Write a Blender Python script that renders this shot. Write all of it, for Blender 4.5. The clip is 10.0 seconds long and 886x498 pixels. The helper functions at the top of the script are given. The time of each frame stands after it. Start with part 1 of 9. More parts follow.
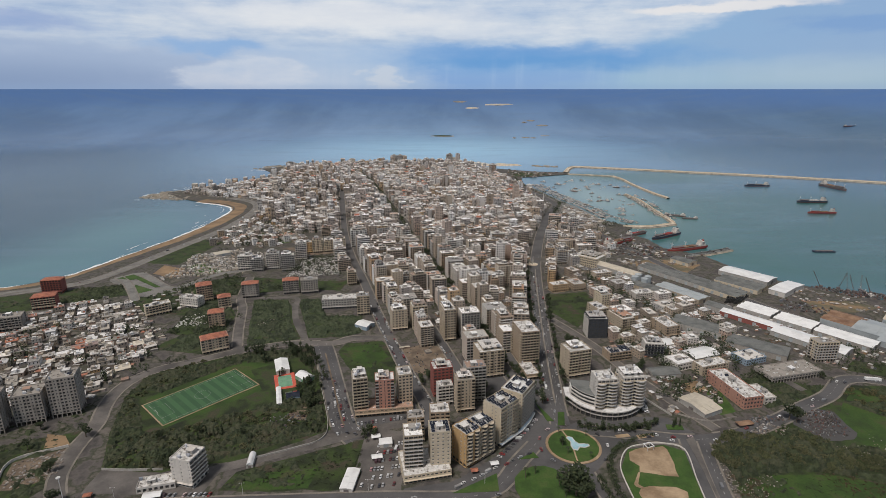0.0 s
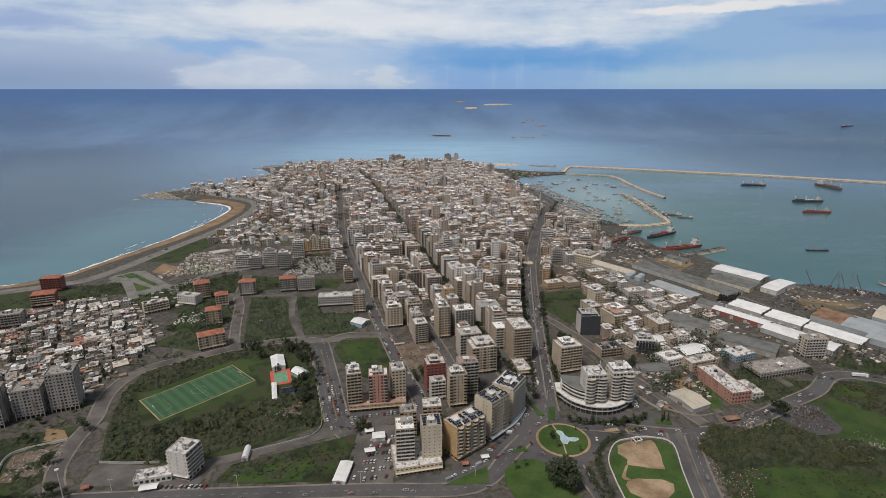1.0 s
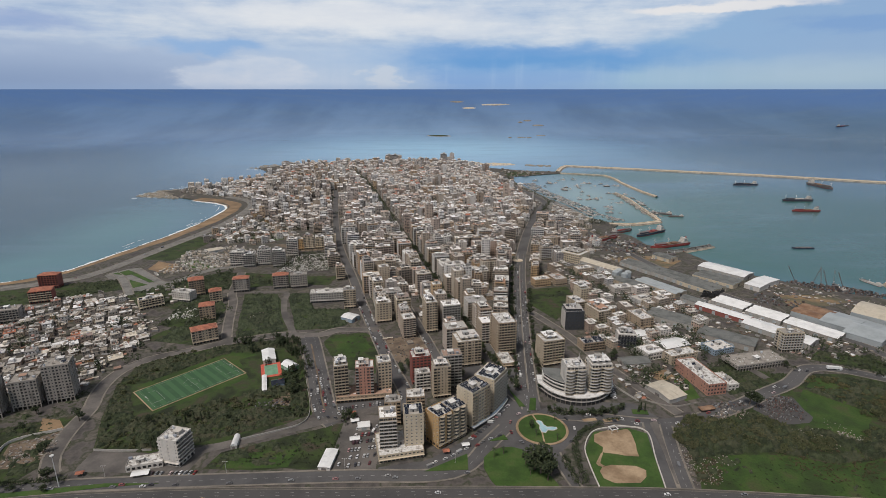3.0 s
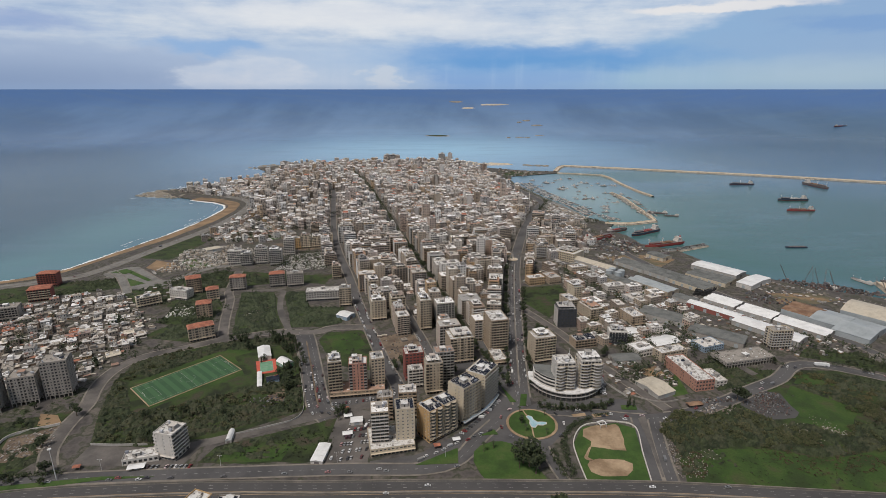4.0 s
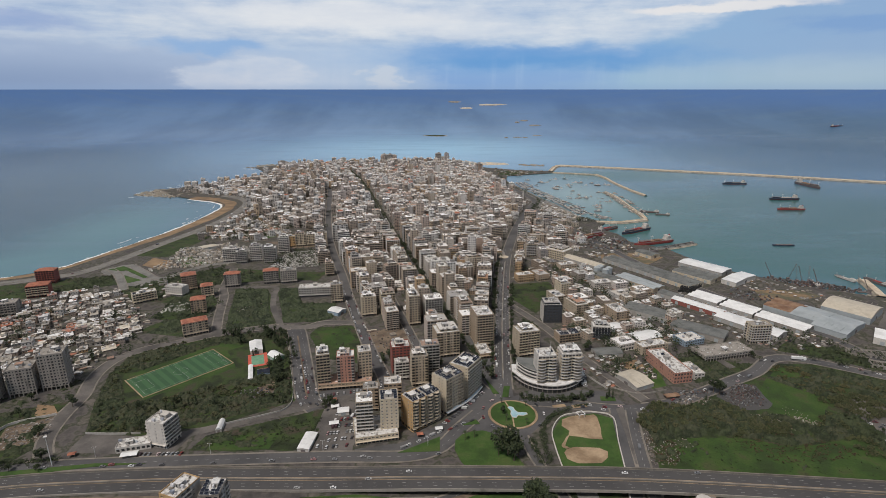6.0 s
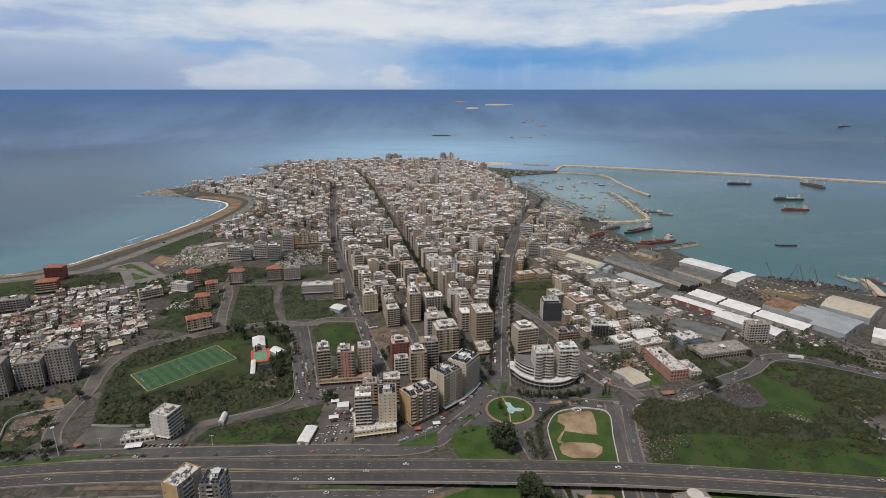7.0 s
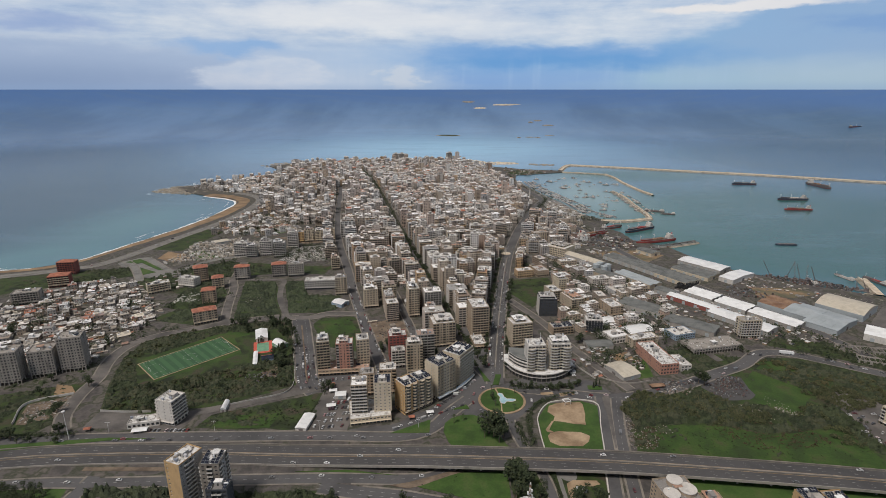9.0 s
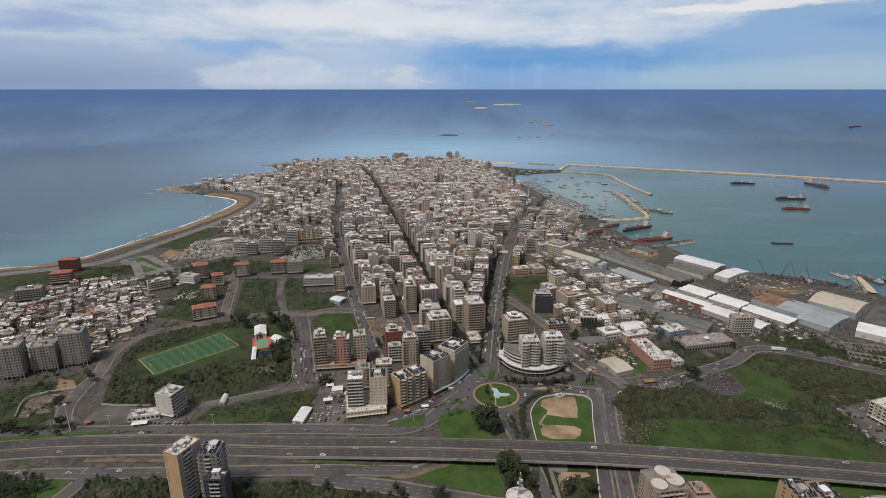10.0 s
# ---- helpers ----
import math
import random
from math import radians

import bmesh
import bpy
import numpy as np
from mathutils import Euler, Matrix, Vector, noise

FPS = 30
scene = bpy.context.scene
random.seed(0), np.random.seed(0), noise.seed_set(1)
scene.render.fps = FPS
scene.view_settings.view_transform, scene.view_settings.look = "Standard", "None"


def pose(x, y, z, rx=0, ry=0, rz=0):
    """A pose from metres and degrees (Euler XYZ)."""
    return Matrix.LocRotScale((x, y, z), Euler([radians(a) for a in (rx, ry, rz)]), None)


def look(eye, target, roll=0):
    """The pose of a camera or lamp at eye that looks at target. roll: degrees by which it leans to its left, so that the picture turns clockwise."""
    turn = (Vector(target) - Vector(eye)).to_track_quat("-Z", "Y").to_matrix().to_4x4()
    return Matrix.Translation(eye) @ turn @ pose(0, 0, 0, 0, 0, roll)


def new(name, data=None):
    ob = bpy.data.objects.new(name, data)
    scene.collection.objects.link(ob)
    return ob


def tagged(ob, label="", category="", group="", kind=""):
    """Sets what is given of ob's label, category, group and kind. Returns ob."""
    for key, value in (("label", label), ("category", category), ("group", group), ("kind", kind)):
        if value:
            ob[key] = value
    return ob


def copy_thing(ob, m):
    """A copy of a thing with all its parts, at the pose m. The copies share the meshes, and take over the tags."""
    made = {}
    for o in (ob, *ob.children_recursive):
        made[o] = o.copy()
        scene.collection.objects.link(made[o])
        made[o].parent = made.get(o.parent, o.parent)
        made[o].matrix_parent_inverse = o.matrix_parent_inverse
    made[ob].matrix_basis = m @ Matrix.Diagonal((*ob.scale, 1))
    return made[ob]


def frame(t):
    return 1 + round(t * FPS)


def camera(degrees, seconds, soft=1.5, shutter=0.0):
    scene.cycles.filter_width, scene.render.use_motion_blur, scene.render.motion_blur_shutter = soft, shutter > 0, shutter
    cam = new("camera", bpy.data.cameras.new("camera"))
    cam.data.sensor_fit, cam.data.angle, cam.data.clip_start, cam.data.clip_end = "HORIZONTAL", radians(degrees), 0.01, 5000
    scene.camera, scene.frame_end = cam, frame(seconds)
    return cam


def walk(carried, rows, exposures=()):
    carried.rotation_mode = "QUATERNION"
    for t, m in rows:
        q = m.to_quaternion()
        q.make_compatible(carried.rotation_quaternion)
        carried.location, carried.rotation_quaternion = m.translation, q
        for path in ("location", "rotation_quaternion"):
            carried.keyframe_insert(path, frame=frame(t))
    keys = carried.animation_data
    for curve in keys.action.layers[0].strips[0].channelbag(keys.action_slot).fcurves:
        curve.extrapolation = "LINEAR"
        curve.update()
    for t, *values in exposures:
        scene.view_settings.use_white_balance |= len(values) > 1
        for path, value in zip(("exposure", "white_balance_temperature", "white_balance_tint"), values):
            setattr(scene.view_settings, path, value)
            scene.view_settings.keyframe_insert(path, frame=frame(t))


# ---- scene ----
from mathutils import geometry

# Camera and its flight: a slow slide backwards and to the right at about 280 m
cam = camera(79.06, 10.0, soft=0.6)
FLIGHT = [
    (0.0, 0.0, 0.1, 280.3, -0.02), (0.5, 3.3, -4.0, 280.3, -0.02), (1.0, 6.7, -8.1, 280.4, -0.02),
    (1.5, 10.3, -12.1, 280.5, -0.03), (2.0, 13.9, -16.1, 280.7, -0.03), (2.5, 17.5, -20.1, 280.9, -0.04),
    (4.0, 28.6, -32.0, 281.6, -0.05), (4.5, 32.3, -36.0, 281.8, -0.05), (5.0, 36.1, -39.9, 282.1, -0.06),
    (5.5, 39.8, -43.9, 282.3, -0.05), (7.0, 50.7, -56.0, 282.8, 0.69), (7.5, 54.2, -60.0, 282.9, 1.42),
    (8.0, 57.6, -64.1, 282.9, 1.62), (8.5, 61.0, -68.3, 282.9, 1.67), (9.0, 64.3, -72.5, 282.8, 1.68),
    (9.5, 67.5, -76.7, 282.6, 1.72), (10.0, 70.6, -81.0, 282.3, 1.84),
]
PITCH = -16.56
walk(cam, [(t, pose(x, y, z, 90 + PITCH, 0, yaw)) for t, x, y, z, yaw in FLIGHT])

# ---- world and sun ----
SUN_EL, SUN_AZ = 60.0, -140.0     # degrees; azimuth from straight ahead, to the right
scene.view_settings.exposure = 0.0


class Nodes:
    """Short hand for a node tree."""

    def __init__(self, tree):
        self.tree = tree
        tree.nodes.clear()

    def add(self, kind, values=()):
        n = self.tree.nodes.new(kind)
        return self.fill(n, values)

    def fill(self, n, values):
        for key, v in dict(values).items():
            if isinstance(v, bpy.types.NodeSocket):
                self.tree.links.new(v, n.inputs[key])
            else:
                n.inputs[key].default_value = v
        return n

    def math(self, op, a, b=0.0, c=0.0, clamp=False):
        n = self.tree.nodes.new("ShaderNodeMath")
        n.operation, n.use_clamp = op, clamp
        return self.fill(n, {0: a, 1: b, 2: c}).outputs[0]

    def mix(self, fac, a, b, blend="MIX"):
        n = self.tree.nodes.new("ShaderNodeMix")
        n.data_type, n.blend_type = "RGBA", blend
        return self.fill(n, {0: fac, 6: a, 7: b}).outputs[2]

    def noise(self, vec, scale, detail=4.0, rough=0.55):
        return self.add("ShaderNodeTexNoise", {"Vector": vec, "Scale": scale, "Detail": detail, "Roughness": rough}).outputs[0]

    def ramp(self, fac, stops):
        n = self.add("ShaderNodeValToRGB", {0: fac})
        el = n.color_ramp.elements
        while len(el) < len(stops):
            el.new(0.5)
        for e, (at, c) in zip(el, stops):
            e.position, e.color = at, (*c, 1)
        return n.outputs[0]

    def span(self, val, lo, hi):
        n = self.tree.nodes.new("ShaderNodeMapRange")
        n.interpolation_type = "SMOOTHSTEP"
        return self.fill(n, {0: val, 1: lo, 2: hi, 3: 0.0, 4: 1.0}).outputs[0]


def rgba(c):
    return (*c, 1.0)


def tone(r, g, b):
    """Linear colour of an 8-bit display colour."""
    return tuple((v / 255) ** 2.2 for v in (r, g, b))


def make_world():
    """A broken cloud deck with a blue gap, low cumulus and rain falling out of a dark base over the sea."""
    world = bpy.data.worlds.new("sky")
    scene.world = world
    world.use_nodes = True
    n = Nodes(world.node_tree)
    sky = n.add("ShaderNodeTexSky")
    sky.sky_type, sky.sun_disc = "NISHITA", False
    sky.sun_elevation, sky.sun_rotation = radians(SUN_EL), radians(SUN_AZ)
    base = n.mix(1.0, sky.outputs[0], rgba((0.11, 0.11, 0.11)), "MULTIPLY")
    ray = n.add("ShaderNodeTexCoord").outputs["Generated"]
    xyz = n.add("ShaderNodeSeparateXYZ", {0: ray})
    az0 = n.math("ARCTAN2", xyz.outputs[0], xyz.outputs[1])
    el0 = n.math("ARCSINE", xyz.outputs[2])

    def field(fa, fe, seed, detail=6.0, rough=0.55):
        vec = n.add("ShaderNodeCombineXYZ", {0: n.math("MULTIPLY", az0, fa), 1: n.math("MULTIPLY", el0, fe), 2: seed}).outputs[0]
        return n.noise(vec, 1.0, detail, rough)

    # billows bend every cloud edge; streaks follow the wind; shafts hang straight down
    billow, lift = field(9.0, 26.0, 0.3), field(11.0, 34.0, 4.1)
    streak = field(4.0, 34.0, 7.7, 7.0, 0.6)
    puff = field(16.0, 44.0, 2.2, 7.0, 0.6)
    shaft = field(30.0, 3.0, 9.4, 4.0)
    az = n.math("ADD", az0, n.math("MULTIPLY", n.math("SUBTRACT", billow, 0.5), 0.22))
    el = n.math("ADD", el0, n.math("MULTIPLY", n.math("SUBTRACT", lift, 0.5), 0.045))

    def lobe(a0, e0, sa, se):
        da = n.math("DIVIDE", n.math("SUBTRACT", az, a0), sa)
        de = n.math("DIVIDE", n.math("SUBTRACT", el, e0), se)
        q = n.math("ADD", n.math("MULTIPLY", da, da), n.math("MULTIPLY", de, de))
        return n.math("EXPONENT", n.math("MULTIPLY", q, -1.0))

    def over(col, mask, amount, tint):
        return n.mix(n.math("MULTIPLY", mask, amount, clamp=True), col, tint)

    aside = n.span(az, -0.70, 0.70)
    low = n.ramp(aside, [(0.0, tone(132, 154, 190)), (0.12, tone(152, 172, 205)), (0.24, tone(182, 198, 221)), (0.40, tone(168, 190, 218)), (0.52, tone(126, 164, 214)), (0.72, tone(132, 168, 214)), (0.84, tone(152, 185, 212)), (1.0, tone(158, 184, 205))])
    mid = n.ramp(aside, [(0.0, tone(156, 174, 205)), (0.25, tone(172, 192, 220)), (0.45, tone(160, 188, 222)), (0.6, tone(124, 170, 218)), (0.82, tone(136, 174, 213)), (1.0, tone(138, 168, 206))])
    col = n.mix(n.span(el0, 0.012, 0.06), low, mid)
    # rain-dark base to the right of the middle, with pale shafts under it
    col = over(col, n.span(lobe(0.17, 0.052, 0.27, 0.022), 0.08, 0.95), 0.8, rgba(tone(86, 146, 208)))
    col = over(col, n.math("MULTIPLY", n.span(shaft, 0.45, 0.75), lobe(0.14, 0.02, 0.33, 0.028)), 0.45, rgba(tone(168, 194, 224)))
    col = over(col, n.math("MULTIPLY", n.span(shaft, 0.3, 0.7), lobe(-0.25, 0.02, 0.16, 0.03)), 0.5, rgba(tone(196, 206, 224)))
    # the bright deck, ending in a ragged edge that climbs away on the right
    edge = n.math("ADD", 0.060, n.math("MULTIPLY", n.span(az, 0.27, 0.60), 0.085))
    deck = n.span(n.math("SUBTRACT", el, edge), -0.012, 0.030)
    cloud = n.ramp(n.math("ADD", n.math("MULTIPLY", streak, 0.6), n.math("MULTIPLY", puff, 0.4)), [(0.28, tone(146, 170, 206)), (0.44, tone(180, 196, 219)), (0.58, tone(208, 216, 227)), (0.72, tone(232, 233, 236))])
    col = over(col, deck, 0.92, cloud)
    col = over(col, n.span(lobe(-0.16, 0.118, 0.30, 0.030), 0.25, 0.9), 0.65, rgba(tone(238, 237, 237)))
    col = over(col, n.span(lobe(0.44, 0.122, 0.16, 0.012), 0.3, 0.8), 0.85, rgba(tone(236, 232, 230)))
    col = over(col, n.span(lobe(0.02, 0.098, 0.32, 0.016), 0.3, 0.9), 0.45, rgba(tone(226, 229, 234)))
    # blue gaps
    col = over(col, n.span(lobe(-0.37, 0.066, 0.115, 0.013), 0.15, 0.95), 0.75, rgba(tone(126, 168, 218)))
    col = over(col, n.span(lobe(-0.655, 0.092, 0.085, 0.013), 0.1, 0.95), 0.65, rgba(tone(132, 156, 204)))
    col = over(col, n.span(lobe(0.62, 0.088, 0.11, 0.016), 0.2, 0.9), 0.65, rgba(tone(114, 152, 204)))
    col = over(col, n.span(lobe(0.12, 0.064, 0.24, 0.012), 0.15, 0.95), 0.55, rgba(tone(92, 148, 210)))
    # cumulus tops that stand up out of the haze
    heap = n.math("MULTIPLY", lobe(-0.33, 0.022, 0.13, 0.030), n.math("ADD", 0.75, n.math("MULTIPLY", puff, 0.5)))
    col = over(col, n.span(heap, 0.30, 0.56), 0.7, n.ramp(puff, [(0.3, tone(184, 199, 222)), (0.7, tone(208, 214, 226))]))
    scrap = n.math("MULTIPLY", lobe(-0.10, 0.022, 0.036, 0.022), n.math("ADD", 0.7, n.math("MULTIPLY", puff, 0.6)))
    col = over(col, n.span(scrap, 0.25, 0.7), 0.55, rgba(tone(206, 212, 222)))
    col = over(col, lobe(0.58, 0.028, 0.15, 0.020), 0.4, rgba(tone(174, 195, 213)))
    col = over(col, n.span(el0, 0.014, 0.0), 0.35, rgba(tone(138, 166, 204)))
    # overhead the cover is a broken, neutral grey
    high = n.ramp(billow, [(0.3, (0.136, 0.145, 0.167)), (0.7, (0.23, 0.235, 0.246))])
    col = n.mix(n.span(el0, 0.2, 0.5), col, high)
    bg = n.add("ShaderNodeBackground", {0: n.mix(0.92, base, col), 1: 1.0})
    n.add("ShaderNodeOutputWorld", {0: bg.outputs[0]})


make_world()
sun_data = bpy.data.lights.new("sun", "SUN")
sun_data.energy, sun_data.angle, sun_data.color = 2.7, radians(12), (1.0, 0.925, 0.855)
sun = new("sun", sun_data)
se, sa = radians(SUN_EL), radians(SUN_AZ)
sun.matrix_world = look((math.sin(sa) * math.cos(se) * 900, math.cos(sa) * math.cos(se) * 900, math.sin(se) * 900), (0, 0, 0))


# ---- materials ----
def material(name, stops, scale=0.2, rough=0.8, metal=0.0, fine=3.0, grit=0.35, bump=0.0, by="none", coat=0.0, stain=0.0, stretch=(1, 1, 1), up=0.0):
    """A weathered surface: colour stops over large noise, shaken by fine noise; by: 'object' or 'island' takes the stop at random per piece,
    'blend' half by place; up turns the shading of leaves towards the sky, as a whole crown takes light."""
    m = bpy.data.materials.new(name)
    m.use_nodes = True
    n = Nodes(m.node_tree)
    place = n.add("ShaderNodeNewGeometry").outputs["Position"]
    if by == "local":
        place = n.add("ShaderNodeTexCoord").outputs["Object"]
    vec = n.add("ShaderNodeMapping", {0: place, 3: stretch}).outputs[0]
    large = n.noise(vec, scale, 5.0)
    small = n.noise(vec, fine, 4.0, 0.65)
    if by == "object":
        key = n.add("ShaderNodeObjectInfo").outputs["Random"]
    elif by == "island":
        key = n.add("ShaderNodeNewGeometry").outputs["Random Per Island"]
    elif by == "both":
        key = n.math("FRACT", n.math("ADD", n.add("ShaderNodeObjectInfo").outputs["Random"], n.math("MULTIPLY", n.add("ShaderNodeNewGeometry").outputs["Random Per Island"], 0.7)))
    elif by == "blend":
        key = n.math("ADD", n.math("MULTIPLY", n.span(large, 0.32, 0.68), 0.6), n.math("MULTIPLY", n.add("ShaderNodeNewGeometry").outputs["Random Per Island"], 0.4))
    else:
        key = n.span(large, 0.3, 0.7)
    col = n.ramp(key, stops)
    shake = n.math("ADD", n.math("MULTIPLY", n.math("SUBTRACT", small, 0.5), grit * 2), 1.0)
    if stain:
        shake = n.math("MULTIPLY", shake, n.math("SUBTRACT", 1.0, n.math("MULTIPLY", n.span(large, 0.5, 0.75), stain)))
    tone = n.add("ShaderNodeCombineXYZ", {0: shake, 1: shake, 2: shake}).outputs[0]
    col = n.mix(1.0, col, tone, "MULTIPLY")
    values = {"Base Color": col, "Roughness": rough, "Metallic": metal, "Coat Weight": coat}
    if bump:
        values["Normal"] = n.add("ShaderNodeBump", {"Height": small, "Strength": bump, "Distance": 0.4}).outputs[0]
    if up:
        lean = n.tree.nodes.new("ShaderNodeVectorMath")
        lean.operation = "MULTIPLY_ADD"
        n.fill(lean, {0: n.add("ShaderNodeNewGeometry").outputs["Normal"], 1: (1 - up, 1 - up, 1 - up), 2: (0, 0, up)})
        unit = n.tree.nodes.new("ShaderNodeVectorMath")
        unit.operation = "NORMALIZE"
        values["Normal"] = n.fill(unit, {0: lean.outputs[0]}).outputs[0]
    shader = n.add("ShaderNodeBsdfPrincipled", values)
    n.add("ShaderNodeOutputMaterial", {0: shader.outputs[0]})
    return m


def plaster(name, c, stain=0.35):
    d = tuple(a * 0.78 for a in c)
    return material(name, [(0.0, d), (1.0, c)], 0.12, 0.85, fine=0.9, grit=0.22, stain=stain, stretch=(1, 1, 0.45))


def even(stops):
    return [(i / (len(stops) - 1), c) for i, c in enumerate(stops)]


TINTS = even([(0.29, 0.23, 0.18), (0.48, 0.40, 0.31), (0.36, 0.30, 0.24), (0.66, 0.64, 0.61), (0.30, 0.285, 0.275), (0.54, 0.36, 0.19), (0.40, 0.345, 0.29), (0.74, 0.73, 0.71), (0.35, 0.245, 0.18), (0.42, 0.41, 0.40), (0.56, 0.48, 0.38), (0.24, 0.21, 0.19), (0.45, 0.365, 0.28), (0.68, 0.665, 0.64), (0.44, 0.32, 0.25), (0.51, 0.465, 0.41)])
ROOFS = even([(0.30, 0.28, 0.25), (0.78, 0.77, 0.75), (0.86, 0.85, 0.84), (0.22, 0.21, 0.20), (0.46, 0.42, 0.37), (0.86, 0.85, 0.83), (0.18, 0.17, 0.165), (0.56, 0.52, 0.47), (0.34, 0.30, 0.26), (0.80, 0.78, 0.75), (0.25, 0.23, 0.21), (0.42, 0.24, 0.16), (0.50, 0.47, 0.43)])
HUTS = even([(0.26, 0.24, 0.21), (0.80, 0.79, 0.78), (0.16, 0.15, 0.14), (0.40, 0.36, 0.31), (0.30, 0.28, 0.25), (0.84, 0.83, 0.82), (0.34, 0.30, 0.26), (0.70, 0.68, 0.65), (0.14, 0.13, 0.12), (0.36, 0.31, 0.25), (0.86, 0.85, 0.84), (0.28, 0.25, 0.21), (0.44, 0.17, 0.10), (0.24, 0.23, 0.22), (0.62, 0.55, 0.44), (0.82, 0.81, 0.8)])
m_wall = material("city_plaster", TINTS, 0.1, 0.85, fine=0.7, grit=0.28, by="object", stain=0.3, stretch=(1, 1, 0.4))
# distance haze put into the colour: far walls paler and greyer than TINTS
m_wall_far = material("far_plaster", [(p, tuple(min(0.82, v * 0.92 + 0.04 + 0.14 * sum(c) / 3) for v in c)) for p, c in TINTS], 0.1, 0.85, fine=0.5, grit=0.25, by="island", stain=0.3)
m_roof = material("city_roof", ROOFS, 0.25, 0.85, fine=1.2, grit=0.35, by="both", stain=0.45)
# far roofs lightened for the same painted haze
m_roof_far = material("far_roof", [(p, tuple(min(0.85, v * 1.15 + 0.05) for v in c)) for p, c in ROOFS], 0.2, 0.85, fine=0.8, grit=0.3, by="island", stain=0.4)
m_hut_roof = material("patched_roof", HUTS, 0.3, 0.85, fine=1.0, grit=0.4, by="both", stain=0.5)
m_hut_wall = material("hut_wall", [(p, tuple(v * 0.75 for v in c)) for p, c in TINTS], 0.2, 0.9, fine=0.8, grit=0.35, by="object", stain=0.4)
m_white_roof = material("white_membrane", [(0, (0.30, 0.28, 0.26)), (0.35, (0.52, 0.50, 0.47)), (1, (0.84, 0.83, 0.81))], 0.3, 0.75, fine=1.3, grit=0.3, stain=0.45)
m_glass = material("window_glass", [(0, (0.02, 0.021, 0.023)), (1, (0.06, 0.06, 0.06))], 0.3, 0.42, fine=0.5, grit=0.5)
m_far_glass = material("far_window", even([(0.03, 0.03, 0.03), (0.09, 0.08, 0.075), (0.045, 0.042, 0.04), (0.14, 0.125, 0.11)]), 0.3, 0.5, by="island", grit=0.2)
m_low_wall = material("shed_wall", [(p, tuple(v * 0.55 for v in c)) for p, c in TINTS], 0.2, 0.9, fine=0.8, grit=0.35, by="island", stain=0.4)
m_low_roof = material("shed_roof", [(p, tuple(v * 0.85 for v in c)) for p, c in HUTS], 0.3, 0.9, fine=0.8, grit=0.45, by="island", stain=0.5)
m_shade = material("shutter", [(0, (0.16, 0.14, 0.12)), (1, (0.28, 0.25, 0.21))], 0.3, 0.6)
m_frame = material("window_frame", [(0, (0.55, 0.54, 0.52)), (1, (0.7, 0.69, 0.67))], 0.5, 0.5)
m_beige = plaster("plaster_beige", (0.50, 0.42, 0.32))
m_cream = plaster("plaster_cream", (0.62, 0.53, 0.40))
m_white = plaster("plaster_white", (0.64, 0.60, 0.55))
m_grey = plaster("plaster_grey", (0.42, 0.40, 0.37))
m_tan = plaster("plaster_tan", (0.42, 0.33, 0.24))
m_ochre = plaster("plaster_ochre", (0.54, 0.36, 0.18))
m_salmon = plaster("plaster_salmon", (0.48, 0.26, 0.195))
m_brick = plaster("brick_red", (0.30, 0.10, 0.08))
m_concrete = plaster("bare_concrete", (0.35, 0.32, 0.285), 0.5)
m_dark = plaster("dark_cladding", (0.06, 0.065, 0.075), 0.1)
m_blue = plaster("blue_shopfront", (0.30, 0.38, 0.46), 0.2)
m_tile = material("roof_tile", [(0, (0.24, 0.085, 0.055)), (1, (0.44, 0.165, 0.095))], 0.3, 0.75, fine=2.0)
m_tank = material("water_tank", even([(0.75, 0.75, 0.75), (0.6, 0.6, 0.62), (0.18, 0.2, 0.24), (0.7, 0.7, 0.7)]), 0.4, 0.4, by="object", grit=0.1)
m_solar = material("solar_panel", [(0, (0.012, 0.015, 0.024)), (1, (0.03, 0.035, 0.05))], 0.3, 0.15, fine=1.0)
m_asphalt = material("asphalt", [(0, (0.064, 0.0622, 0.0632)), (1, (0.118, 0.1135, 0.114))], 0.03, 0.85, fine=0.4, grit=0.2, stain=0.25)
m_motorway = material("motorway_asphalt", [(0, (0.0551, 0.0527, 0.0528)), (1, (0.0826, 0.0788, 0.0779))], 0.02, 0.8, fine=0.25, grit=0.14, stain=0.15)
m_dirtroad = material("dusty_asphalt", [(0, (0.073, 0.067, 0.0625)), (1, (0.158, 0.142, 0.13))], 0.04, 0.9, fine=0.5, grit=0.25)
m_kerb = material("kerb_stone", [(0, (0.15, 0.135, 0.115)), (1, (0.25, 0.22, 0.185))], 0.1, 0.9)
m_paint = material("road_paint", [(0, (0.22, 0.215, 0.205)), (1, (0.48, 0.47, 0.45))], 0.3, 0.7)
m_ground = material("city_ground", [(0, (0.055, 0.0502, 0.0475)), (0.4, (0.105, 0.0925, 0.085)), (0.7, (0.0464, 0.05, 0.031)), (1, (0.18, 0.155, 0.137))], 0.06, 0.95, fine=0.25, grit=0.4, stain=0.3)
m_grass = material("rough_grass", [(0, (0.014, 0.02, 0.0075)), (0.35, (0.028, 0.042, 0.0112)), (0.62, (0.0383, 0.0627, 0.013)), (0.85, (0.0456, 0.0504, 0.0229)), (1, (0.0772, 0.0599, 0.0412))], 0.05, 0.95, fine=0.9, grit=0.6, bump=0.6, stain=0.25)
